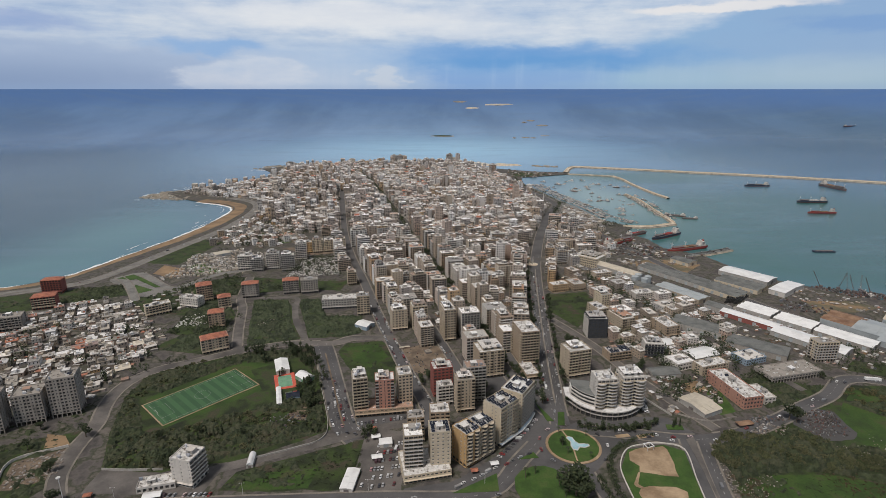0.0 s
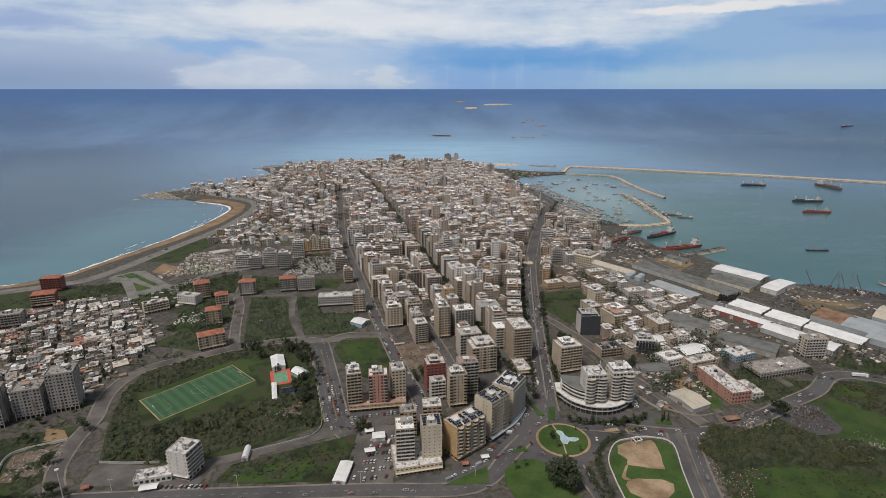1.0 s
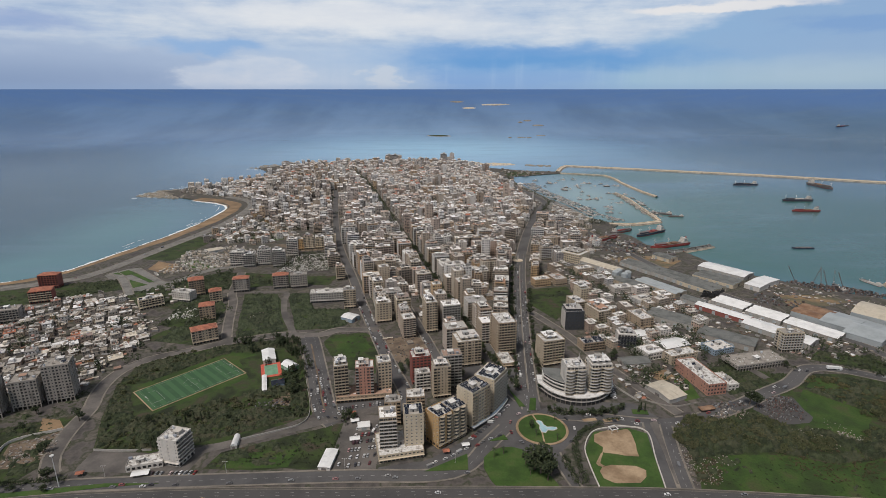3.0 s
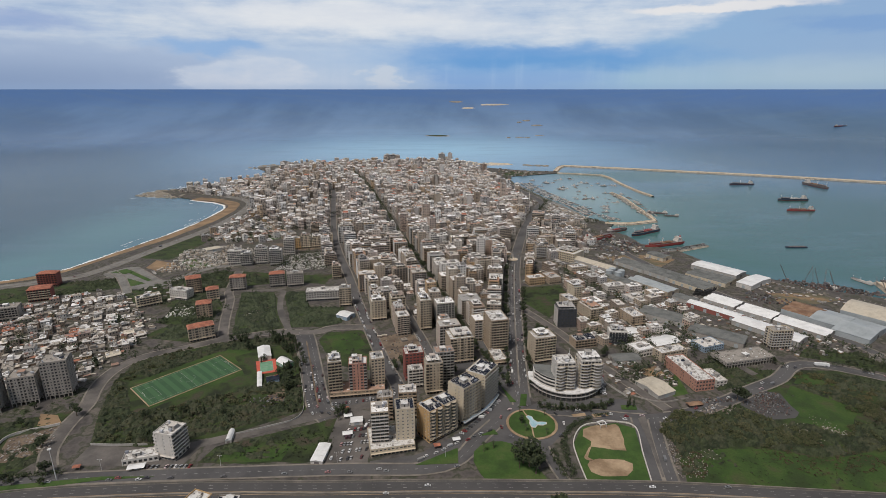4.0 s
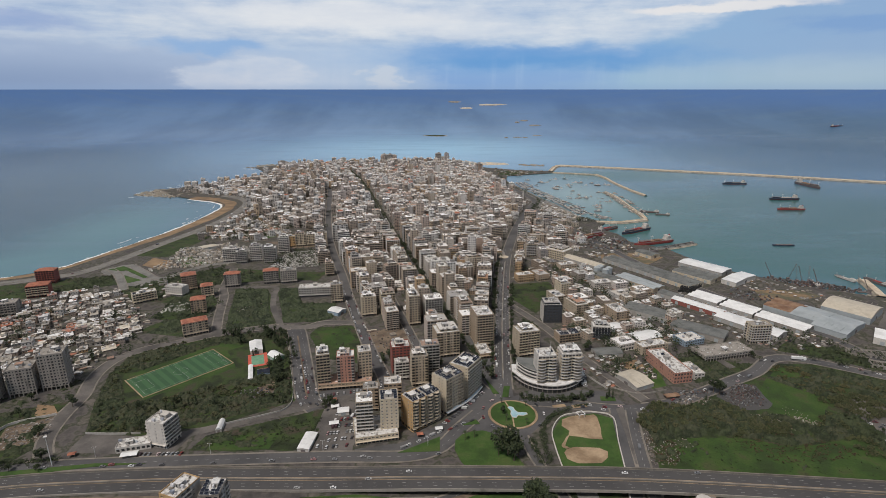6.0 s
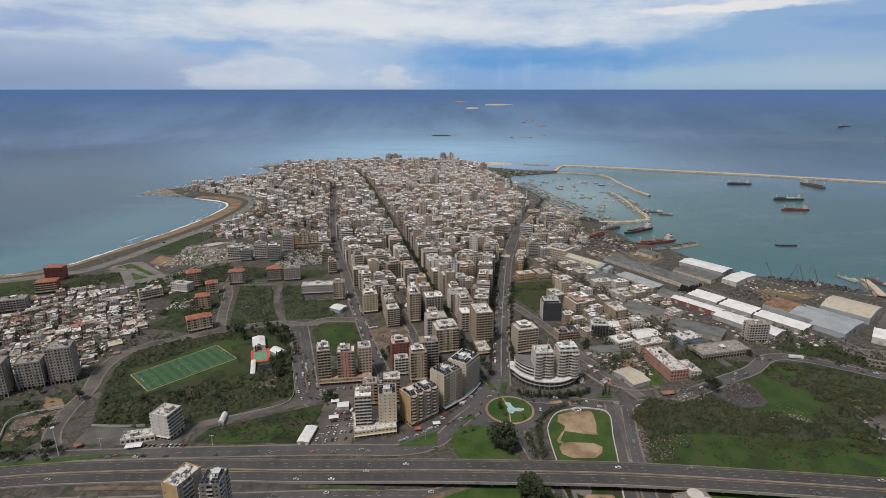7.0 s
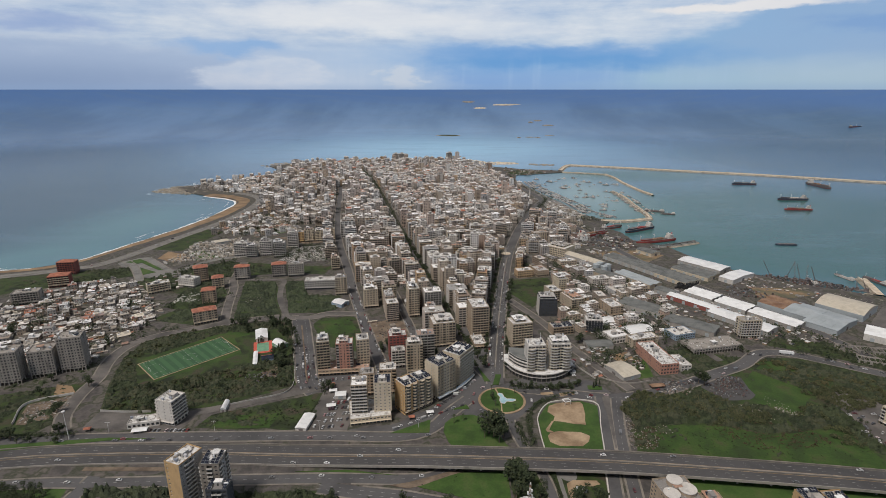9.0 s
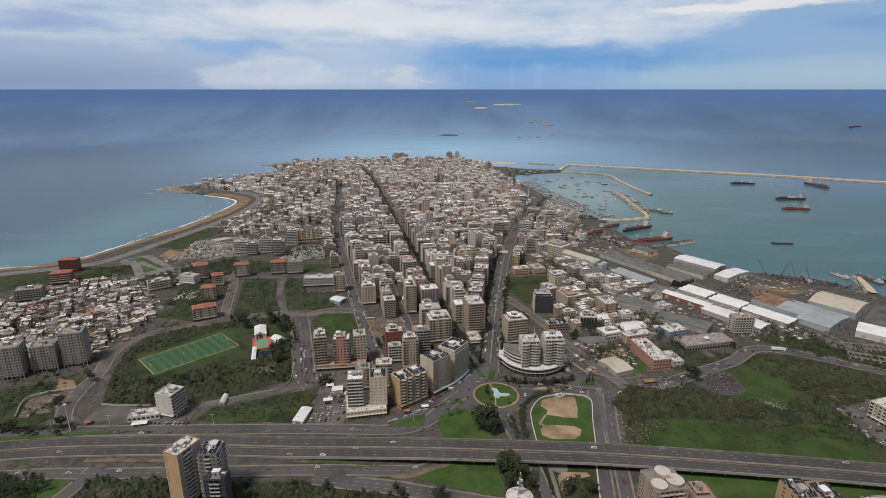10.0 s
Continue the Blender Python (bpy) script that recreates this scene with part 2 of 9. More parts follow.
m_meadow = material("meadow", [(0, (0.0245, 0.043, 0.0092)), (0.45, (0.0325, 0.068, 0.010)), (0.8, (0.043, 0.077, 0.0132)), (1, (0.056, 0.062, 0.0235))], 0.045, 0.95, fine=0.6, grit=0.5, bump=0.5)
m_lawn = material("lawn", [(0, (0.0289, 0.0602, 0.0104)), (0.5, (0.0433, 0.0903, 0.0142)), (1, (0.065, 0.0963, 0.0246))], 0.06, 0.9, fine=0.7, grit=0.35)
m_earth = material("bare_earth", [(0, (0.22, 0.15, 0.09)), (1, (0.42, 0.31, 0.20))], 0.06, 0.95, fine=0.4, grit=0.3)
m_mud = material("trodden_mud", [(0, (0.10, 0.075, 0.055)), (1, (0.21, 0.16, 0.115))], 0.08, 0.95, fine=0.4, grit=0.35)
m_sand = material("sand", [(0, (0.17, 0.115, 0.07)), (1, (0.31, 0.21, 0.12))], 0.03, 0.95, fine=0.3, grit=0.2)
m_rock = material("shore_rock", [(0, (0.16, 0.14, 0.11)), (1, (0.36, 0.32, 0.26))], 0.08, 0.95, fine=0.4, grit=0.5, bump=0.8)
m_mole = material("breakwater_stone", [(0, (0.46, 0.37, 0.27)), (1, (0.66, 0.58, 0.46))], 0.1, 0.9, fine=0.5, grit=0.3)
m_foam = material("surf_foam", [(0, (0.7, 0.74, 0.75)), (1, (0.85, 0.87, 0.87))], 0.1, 0.6, grit=0.15)
m_leaf = material("tree_leaf", even([(0.0187, 0.0289, 0.0102), (0.0357, 0.051, 0.017), (0.0153, 0.0255, 0.011), (0.051, 0.0638, 0.0255), (0.0289, 0.0425, 0.0153)]), 0.2, 0.85, fine=0.8, grit=0.5, by="island", up=0.45)
m_scrub = material("scrub_leaf", even([(0.0108, 0.0168, 0.007), (0.03, 0.042, 0.016), (0.05, 0.062, 0.029), (0.0165, 0.0258, 0.0098), (0.06, 0.064, 0.036), (0.032, 0.044, 0.019), (0.069, 0.064, 0.039)]), 0.045, 0.95, fine=0.7, grit=0.6, by="blend", up=0.15)
m_olive = material("dry_reed", even([(0.078, 0.078, 0.032), (0.112, 0.097, 0.043), (0.06, 0.069, 0.028), (0.096, 0.09, 0.04)]), 0.05, 0.95, fine=0.7, grit=0.5, by="blend", up=0.55)
m_reed = material("green_reed", even([(0.066, 0.079, 0.03), (0.095, 0.1, 0.043), (0.04, 0.052, 0.02), (0.112, 0.104, 0.053), (0.06, 0.077, 0.03)]), 0.05, 0.95, fine=0.7, grit=0.5, by="blend", up=0.55)
# pale grey-green scrub, its tones lightened to offset the thicket's own shade
m_scrub_lifted = material("grey_green_brush", even([(0.0165, 0.0255, 0.0118), (0.041, 0.0555, 0.026), (0.06, 0.074, 0.039), (0.021, 0.031, 0.0145), (0.058, 0.065, 0.037), (0.036, 0.05, 0.0235)]), 0.04, 0.95, fine=0.7, grit=0.55, by="blend", up=0.15)
m_bark = material("bark", [(0, (0.08, 0.06, 0.045)), (1, (0.15, 0.12, 0.09))], 0.6, 0.9)
m_metalroof = material("white_sheet_roof", [(0, (0.66, 0.66, 0.65)), (1, (0.86, 0.86, 0.85))], 0.08, 0.45, fine=0.5, grit=0.1, stain=0.15)
m_greyroof = material("grey_sheet_roof", [(0, (0.30, 0.33, 0.34)), (1, (0.42, 0.45, 0.46))], 0.06, 0.45, fine=0.5, grit=0.12, stain=0.2)
m_oldroof = material("fibre_cement_roof", [(0, (0.10, 0.105, 0.10)), (1, (0.20, 0.205, 0.195))], 0.08, 0.85, fine=0.5, grit=0.3, stain=0.3)
m_rust = material("rusty_sheet", [(0, (0.16, 0.085, 0.05)), (1, (0.30, 0.19, 0.12))], 0.1, 0.8, fine=0.5, grit=0.3)
m_buffroof = material("buff_sheet_roof", [(0, (0.44, 0.39, 0.31)), (1, (0.60, 0.54, 0.44))], 0.1, 0.6, fine=0.4, grit=0.2, stain=0.3)
m_car = material("car_paint", even([(0.75, 0.75, 0.75), (0.04, 0.04, 0.045), (0.6, 0.6, 0.6), (0.18, 0.18, 0.19), (0.7, 0.7, 0.68), (0.03, 0.03, 0.035), (0.3, 0.31, 0.32), (0.78, 0.78, 0.78), (0.24, 0.03, 0.03), (0.04, 0.04, 0.05), (0.1, 0.1, 0.11)]), 0.5, 0.3, grit=0.05, coat=0.6, by="object")
m_tyre = material("tyre", [(0, (0.015, 0.015, 0.015)), (1, (0.03, 0.03, 0.03))])
m_red = material("red_hull", [(0, (0.22, 0.035, 0.03)), (1, (0.34, 0.06, 0.05))], 0.1, 0.6, stain=0.4)
m_navy = material("dark_hull", [(0, (0.02, 0.03, 0.05)), (1, (0.05, 0.06, 0.09))], 0.1, 0.6, stain=0.3)
m_steel = material("ship_steel", [(0, (0.09, 0.08, 0.08)), (1, (0.2, 0.17, 0.16))], 0.2, 0.7, stain=0.4)
m_boat = material("boat_paint", even([(0.8, 0.8, 0.79), (0.75, 0.75, 0.75), (0.07, 0.08, 0.1), (0.3, 0.3, 0.31), (0.6, 0.61, 0.62), (0.1, 0.14, 0.2), (0.2, 0.12, 0.08), (0.05, 0.05, 0.06)]), 0.4, 0.5, by="object")
m_marble = material("tomb_marble", even([(0.35, 0.34, 0.32), (0.7, 0.69, 0.66), (0.5, 0.48, 0.44), (0.78, 0.77, 0.75)]), 0.3, 0.7, by="island")
m_pool = material("pool_water", [(0, (0.30, 0.48, 0.55)), (1, (0.42, 0.60, 0.66))], 0.2, 0.1)
m_court_red = material("court_red", [(0, (0.48, 0.09, 0.06)), (1, (0.58, 0.13, 0.08))], 0.2, 0.8)
m_court_green = material("court_green", [(0, (0.13, 0.27, 0.17)), (1, (0.18, 0.34, 0.22))], 0.2, 0.8)
m_yard = material("quay_yard", [(0, (0.085, 0.085, 0.051)), (0.4, (0.136, 0.115, 0.0723)), (0.75, (0.255, 0.17, 0.0935)), (1, (0.17, 0.145, 0.111))], 0.03, 0.95, fine=0.3, grit=0.35)
m_paving = material("pale_paving", [(0, (0.135, 0.131, 0.122)), (1, (0.243, 0.234, 0.216))], 0.05, 0.9, fine=0.4, grit=0.3, stain=0.3)
m_rubble = material("rubble", even([(0.13, 0.115, 0.10), (0.25, 0.22, 0.19), (0.2, 0.15, 0.12), (0.42, 0.40, 0.37), (0.16, 0.145, 0.13)]), 0.3, 0.95, by="island")
m_junk = material("scrap", even([(0.03, 0.03, 0.03), (0.08, 0.07, 0.06), (0.12, 0.12, 0.12), (0.05, 0.04, 0.035), (0.22, 0.21, 0.2), (0.06, 0.055, 0.05), (0.16, 0.08, 0.06), (0.05, 0.06, 0.08), (0.3, 0.3, 0.3)]), 0.3, 0.7, by="island")


def turf_material():
    m = bpy.data.materials.new("striped_turf")
    m.use_nodes = True
    n = Nodes(m.node_tree)
    at = n.add("ShaderNodeTexCoord").outputs["Object"]
    xyz = n.add("ShaderNodeSeparateXYZ", {0: at})
    stripe = n.span(n.math("SINE", n.math("MULTIPLY", xyz.outputs[0], 2 * math.pi / 9.0)), -0.25, 0.25)
    wear = n.noise(at, 0.12, 5.0)
    col = n.mix(stripe, rgba((0.034, 0.088, 0.038)), rgba((0.050, 0.118, 0.050)))
    col = n.mix(n.math("MULTIPLY", n.span(wear, 0.5, 0.75), 0.4), col, rgba((0.07, 0.12, 0.06)))
    sh = n.add("ShaderNodeBsdfPrincipled", {"Base Color": col, "Roughness": 0.9})
    n.add("ShaderNodeOutputMaterial", {0: sh.outputs[0]})
    return m


def sea_material():
    m = bpy.data.materials.new("sea_water")
    m.use_nodes = True
    n = Nodes(m.node_tree)
    at = n.add("ShaderNodeNewGeometry").outputs["Position"]
    xyz = n.add("ShaderNodeSeparateXYZ", {0: at})
    x, y = xyz.outputs[0], xyz.outputs[1]

    def pool(x0, y0, sx, sy):
        dx = n.math("DIVIDE", n.math("SUBTRACT", x, x0), sx)
        dy = n.math("DIVIDE", n.math("SUBTRACT", y, y0), sy)
        return n.math("EXPONENT", n.math("MULTIPLY", n.math("ADD", n.math("MULTIPLY", dx, dx), n.math("MULTIPLY", dy, dy)), -1.0))

    wide = n.noise(n.add("ShaderNodeMapping", {0: at, 3: (1, 0.35, 1)}).outputs[0], 0.0022, 5.0)
    streak = n.noise(n.add("ShaderNodeMapping", {0: at, 3: (0.25, 1, 1)}).outputs[0], 0.012, 6.0, 0.6)
    deep = n.mix(n.span(wide, 0.35, 0.65), rgba((0.085, 0.165, 0.315)), rgba((0.13, 0.235, 0.42)))
    # silt and shallows: turquoise in the port, blue-green in the bay
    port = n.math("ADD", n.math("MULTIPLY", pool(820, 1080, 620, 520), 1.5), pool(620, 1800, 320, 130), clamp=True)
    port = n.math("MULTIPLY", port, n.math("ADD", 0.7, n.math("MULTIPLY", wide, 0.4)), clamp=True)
    # cloud shade over the western and eastern water, put into the base colour
    cloud_shade = n.math("MULTIPLY", n.math("ADD", pool(-1500, 1300, 800, 900), pool(-1700, 2200, 700, 700), clamp=True), 0.85)
    deep = n.mix(cloud_shade, deep, rgba((0.022, 0.060, 0.105)))
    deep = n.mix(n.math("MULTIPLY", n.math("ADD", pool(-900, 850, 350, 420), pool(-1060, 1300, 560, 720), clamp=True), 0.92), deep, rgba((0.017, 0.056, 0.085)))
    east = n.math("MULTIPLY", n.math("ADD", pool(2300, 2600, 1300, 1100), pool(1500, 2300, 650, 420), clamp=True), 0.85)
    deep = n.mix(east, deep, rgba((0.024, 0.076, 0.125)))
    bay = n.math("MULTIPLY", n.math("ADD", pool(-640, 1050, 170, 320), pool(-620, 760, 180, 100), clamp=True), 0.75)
    # pale round the point: the sky's reflection painted into the colour
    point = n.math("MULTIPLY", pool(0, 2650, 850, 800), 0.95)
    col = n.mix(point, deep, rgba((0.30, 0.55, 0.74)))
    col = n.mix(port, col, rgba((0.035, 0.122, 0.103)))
    # more painted cloud shade on the water right of the port
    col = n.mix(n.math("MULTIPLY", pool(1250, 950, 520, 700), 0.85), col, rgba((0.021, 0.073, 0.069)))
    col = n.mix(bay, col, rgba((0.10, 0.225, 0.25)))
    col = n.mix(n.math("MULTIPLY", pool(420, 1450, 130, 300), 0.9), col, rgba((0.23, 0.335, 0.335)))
    # haze under the skyline, mixed into the colour of the far water
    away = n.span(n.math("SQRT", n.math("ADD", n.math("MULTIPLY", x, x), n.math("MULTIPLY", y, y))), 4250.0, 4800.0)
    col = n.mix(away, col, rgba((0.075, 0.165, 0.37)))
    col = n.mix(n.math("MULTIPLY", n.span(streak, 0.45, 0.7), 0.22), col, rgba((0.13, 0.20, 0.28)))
    wave = n.noise(n.add("ShaderNodeMapping", {0: at, 3: (0.5, 1, 1)}).outputs[0], 0.11, 8.0, 0.65)
    normal = n.add("ShaderNodeBump", {"Height": wave, "Strength": 0.25, "Distance": 1.6}).outputs[0]
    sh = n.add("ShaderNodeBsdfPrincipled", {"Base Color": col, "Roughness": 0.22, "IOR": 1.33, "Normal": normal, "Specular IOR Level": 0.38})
    n.add("ShaderNodeOutputMaterial", {0: sh.outputs[0]})
    return m


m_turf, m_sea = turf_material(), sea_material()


# ---- mesh helpers ----
class Shape:
    """Collects faces with a material slot each, and makes one mesh of them."""

    def __init__(self):
        self.v, self.f, self.m = [], [], []

    def face(self, pts, m=0):
        k = len(self.v)
        self.v.extend(pts)
        self.f.append(tuple(range(k, k + len(pts))))
        self.m.append(m)

    def solid(self, poly, z0, z1, m=0, top=None, grow=1.0):
        """An upright prism on a counter-clockwise outline (no floor); grow scales its top about the middle."""
        k, c = len(self.v), len(poly)
        mx, my = sum(p[0] for p in poly) / c, sum(p[1] for p in poly) / c
        self.v.extend((x, y, z0) for x, y in poly)
        self.v.extend((mx + (x - mx) * grow, my + (y - my) * grow, z1) for x, y in poly)
        for i in range(c):
            j = (i + 1) % c
            self.f.append((k + i, k + j, k + c + j, k + c + i))
            self.m.append(m)
        self.f.append(tuple(k + c + i for i in range(c)))
        self.m.append(m if top is None else top)

    def box(self, x, y, z0, w, d, h, m=0, top=None, rot=0.0, grow=1.0):
        self.solid(rect(x, y, w, d, rot), z0, z0 + h, m, top, grow)

    def gable(self, x, y, z0, w, d, rise, m=0, rot=0.0, end=None):
        """A pitched roof with its ridge along x, centred at x, y."""
        a = rect(x, y, w, d, rot)
        r0 = ((a[0][0] + a[3][0]) / 2, (a[0][1] + a[3][1]) / 2, z0 + rise)
        r1 = ((a[1][0] + a[2][0]) / 2, (a[1][1] + a[2][1]) / 2, z0 + rise)
        p = [(*q, z0) for q in a]
        self.face([p[0], p[1], r1, r0], m)
        self.face([p[2], p[3], r0, r1], m)
        self.face([p[1], p[2], r1], m if end is None else end)
        self.face([p[3], p[0], r0], m if end is None else end)

    def drum(self, x, y, z0, r, h, m=0, n=10, grow=1.0):
        self.solid([(x + r * math.cos(2 * math.pi * i / n), y + r * math.sin(2 * math.pi * i / n)) for i in range(n)], z0, z0 + h, m, None, grow)

    def mesh(self, name, mats):
        me = bpy.data.meshes.new(name)
        me.from_pydata(self.v, [], self.f)
        for mt in mats:
            me.materials.append(mt)
        me.polygons.foreach_set("material_index", self.m)
        me.update()
        return me


def rect(x, y, w, d, rot=0.0):
    c, s = math.cos(radians(rot)), math.sin(radians(rot))
    return [(x + a * c - b * s, y + a * s + b * c) for a, b in ((-w / 2, -d / 2), (w / 2, -d / 2), (w / 2, d / 2), (-w / 2, d / 2))]


def part(name, shape, mats, parent=None, label="", at=None):
    """Links a shape (or a ready mesh) as one object under a thing or a part."""
    me = shape.mesh(name, mats) if isinstance(shape, Shape) else shape
    ob = new(name, me)
    ob.parent = parent
    if at is not None:
        ob.matrix_basis = at
    return tagged(ob, label)


def thing(name, at, label, category, group=""):
    ob = new(name)
    ob.empty_display_size = 1.0
    ob.matrix_basis = at
    return tagged(ob, label, category, group)


def inside(poly, x, y):
    hit, k = False, len(poly)
    for i in range(k):
        (x0, y0), (x1, y1) = poly[i], poly[(i + 1) % k]
        if (y0 > y) != (y1 > y) and x < (x1 - x0) * (y - y0) / (y1 - y0) + x0:
            hit = not hit
    return hit


def distance(line, x, y):
    best = 1e9
    for (x0, y0), (x1, y1) in zip(line, line[1:]):
        dx, dy = x1 - x0, y1 - y0
        t = max(0.0, min(1.0, ((x - x0) * dx + (y - y0) * dy) / (dx * dx + dy * dy + 1e-9)))
        best = min(best, math.hypot(x - x0 - t * dx, y - y0 - t * dy))
    return best


def smooth(line, step=8.0):
    """A Catmull-Rom curve through the corners of a line, in even steps."""
    pts = [Vector(p) for p in line]
    pts = [2 * pts[0] - pts[1], *pts, 2 * pts[-1] - pts[-2]]
    out = []
    for a, b, c, d in zip(pts, pts[1:], pts[2:], pts[3:]):
        n = max(1, int((c - b).length / step))
        for i in range(n):
            t = i / n
            out.append(tuple(0.5 * (2 * b + (c - a) * t + (2 * a - 5 * b + 4 * c - d) * t * t + (3 * b - a - 3 * c + d) * t ** 3)))
    out.append(tuple(pts[-2]))
    return out


def offset(line, side):
    """The line shifted to its left (minus: right)."""
    out = []
    for i, (x, y) in enumerate(line):
        a, b = line[max(i - 1, 0)], line[min(i + 1, len(line) - 1)]
        dx, dy = b[0] - a[0], b[1] - a[1]
        q = math.hypot(dx, dy) or 1.0
        out.append((x - dy / q * side, y + dx / q * side))
    return out


def ribbon(shape, left, right, zl, zr, m=0):
    for i in range(len(left) - 1):
        shape.face([(*right[i], zr), (*right[i + 1], zr), (*left[i + 1], zl), (*left[i], zl)], m)


def along(line, step, start=0.0, stop=1e9):
    """Points along a line every step metres: x, y, heading in degrees."""
    gone, goal = 0.0, start
    for (x0, y0), (x1, y1) in zip(line, line[1:]):
        seg = math.hypot(x1 - x0, y1 - y0)
        while goal <= gone + seg and goal < stop:
            t = (goal - gone) / seg if seg else 0
            yield x0 + (x1 - x0) * t, y0 + (y1 - y0) * t, math.degrees(math.atan2(y1 - y0, x1 - x0))
            goal += step
        gone += seg


def patch(name, outline, mat, z, label, category, kind="structure", wobble=0.0, thick=0.0):
    """A flat piece of ground with a slightly uneven edge."""
    pts = []
    for i in range(len(outline)):
        a, b = outline[i], outline[(i + 1) % len(outline)]
        n = max(1, int(math.hypot(b[0] - a[0], b[1] - a[1]) / 6)) if wobble else 1
        for k in range(n):
            x, y = a[0] + (b[0] - a[0]) * k / n, a[1] + (b[1] - a[1]) * k / n
            w = noise.noise_vector((x * 0.09, y * 0.09, 3.0)) * wobble
            pts.append((x + w.x, y + w.y))
    area = sum(a[0] * b[1] - b[0] * a[1] for a, b in zip(pts, pts[1:] + pts[:1]))
    if area < 0:
        pts.reverse()
    flat, _, tris, *_ = geometry.delaunay_2d_cdt([Vector(q) for q in pts], [], [list(range(len(pts)))], 1, 1e-4)
    verts, faces = [(q.x, q.y, z) for q in flat], [tuple(t) for t in tris]
    if thick:
        k, c = len(verts), len(pts)
        verts += [(x, y, z - thick) for x, y in pts] + [(x, y, z) for x, y in pts]
        faces += [(k + i, k + (i + 1) % c, k + c + (i + 1) % c, k + c + i) for i in range(c)]
    me = bpy.data.meshes.new(name)
    me.from_pydata(verts, [], faces)
    me.materials.append(mat)
    me.update()
    return tagged(new(name, me), label, category, "", kind)


# ---- plan: coast, roads, fields (metres) ----
COAST_WEST = [(-3000, -200), (-1500, 420), (-1000, 600), (-760, 705), (-691, 728), (-640, 746), (-610, 768), (-584, 800), (-572, 840), (-560, 890), (-545, 943), (-532, 990), (-520, 1040),
              (-511, 1107), (-506, 1190), (-505, 1262), (-522, 1312), (-565, 1350), (-640, 1382), (-700, 1420), (-778, 1500), (-700, 1600), (-640, 1700), (-585, 1807), (-610, 1900)]
COAST_POINT = [(-663, 1982), (-597, 2041), (-457, 2106), (-345, 2120), (-231, 2150), (-19, 2170), (60, 2150), (110, 2070), (206, 1980), (316, 1915), (436, 1887), (432, 1850), (349, 1815), (262, 1780), (250, 1690),
               (256, 1606), (301, 1412), (334, 1292), (355, 1179), (380, 1140), (405, 1110), (372, 1060), (400, 1010), (407, 950), (457, 903), (490, 794), (537, 754), (567, 718), (618, 689), (700, 640), (900, 560), (1600, 250), (3000, -300)]
LAND = COAST_WEST + COAST_POINT + [(3000, -3000), (-3000, -3000)]
BOULEVARD = [(103, 405), (105, 442), (117, 563), (132, 692), (146, 799), (161, 886), (191, 1023), (219, 1128), (262, 1270)]
AVENUE = [(104, 408), (87, 442), (62, 514), (26, 664), (-25, 869), (-94, 1147), (-187, 1529), (-245, 1726), (-288, 1858)]
MARKET = [(-30, 392), (-13, 424), (-36, 493), (-60, 567), (-89, 660), (-119, 766), (-161, 903), (-200, 1060), (-242, 1273), (-290, 1525)]
BACK_STREET = [(24, 470), (13, 513), (-14, 607), (-30, 660)]
SCHOOL_ROAD = [(-72, 385), (-87, 406), (-109, 473), (-130, 537), (-140, 563)]
CROSS_ROAD = [(-232, 540), (-201, 553), (-170, 562), (-126, 562), (-105, 575), (-58, 576)]
NORTH_LANE = [(-158, 566), (-184, 621), (-198, 668), (-206, 702), (-251, 701), (-285, 700)]
WEST_LANE = [(-231, 545), (-248, 597), (-268, 666), (-282, 700), (-300, 790)]
BEND_ROAD = [(-268, 306), (-277, 318), (-290, 338), (-299, 372), (-302, 405), (-310, 428), (-315, 450), (-314, 474), (-306, 491), (-291, 506), (-266, 519), (-232, 541)]
FIELD_ROAD = [(-181, 345), (-140, 362), (-102, 379), (-60, 398), (-20, 412)]
SERVICE = [(-700, 250), (-500, 280), (-319, 300), (-253, 307), (-166, 312), (-52, 317), (16, 318), (42, 330), (58, 354), (76, 378)]
LOWER = [(-500, 215), (-280, 250), (-192, 256), (-39, 265), (20, 266), (50, 271), (70, 300), (76, 330)]
RAMP = [(-37, 256), (-6, 251), (23, 248), (53, 242), (120, 230), (260, 215), (500, 180)]
COAST_ROAD = [(-1500, 370), (-1000, 555), (-760, 662), (-659, 702), (-584, 737), (-542, 764), (-522, 808), (-512, 848), (-487, 956), (-462, 1060), (-452, 1150), (-452, 1249), (-466, 1325), (-503, 1378), (-568, 1422)]
INNER_COAST = [(-478, 806), (-440, 772), (-404, 741), (-384, 750), (-355, 801), (-300, 830)]
PORT_ROAD = [(118, 398), (160, 392), (205, 384), (247, 390), (293, 410), (330, 431), (369, 452), (404, 480), (440, 476), (500, 440), (600, 380), (800, 250)]
RAMP_A = [(178, 235), (182, 262), (189, 305), (196, 350), (202, 384)]
RAMP_B = [(192, 235), (196, 262), (201, 305), (208, 345), (218, 390)]
QUAY_ROAD = [(262, 1270), (300, 1110), (330, 1000), (345, 930), (380, 800), (420, 700), (470, 600), (500, 540), (520, 470)]
CORNICHE = [(219, 1128), (262, 1270), (285, 1350), (262, 1480), (235, 1600), (225, 1750)]
COAST_LINK = [(-506, 790), (-474, 759), (-437, 709), (-425, 690)]
SLIP_SOUTH = [(-211, 262), (-212, 245), (-216, 225), (-226, 190), (-240, 150)]
PARK_LANE = [(112, 344), (115, 325), (120, 306), (131, 274), (136, 242), (142, 205)]
DOCK_LANE = [(161, 886), (215, 800), (255, 700), (300, 600), (330, 520), (350, 460)]
WORKS_LANE = [(132, 640), (170, 560), (190, 500), (215, 440), (235, 398)]
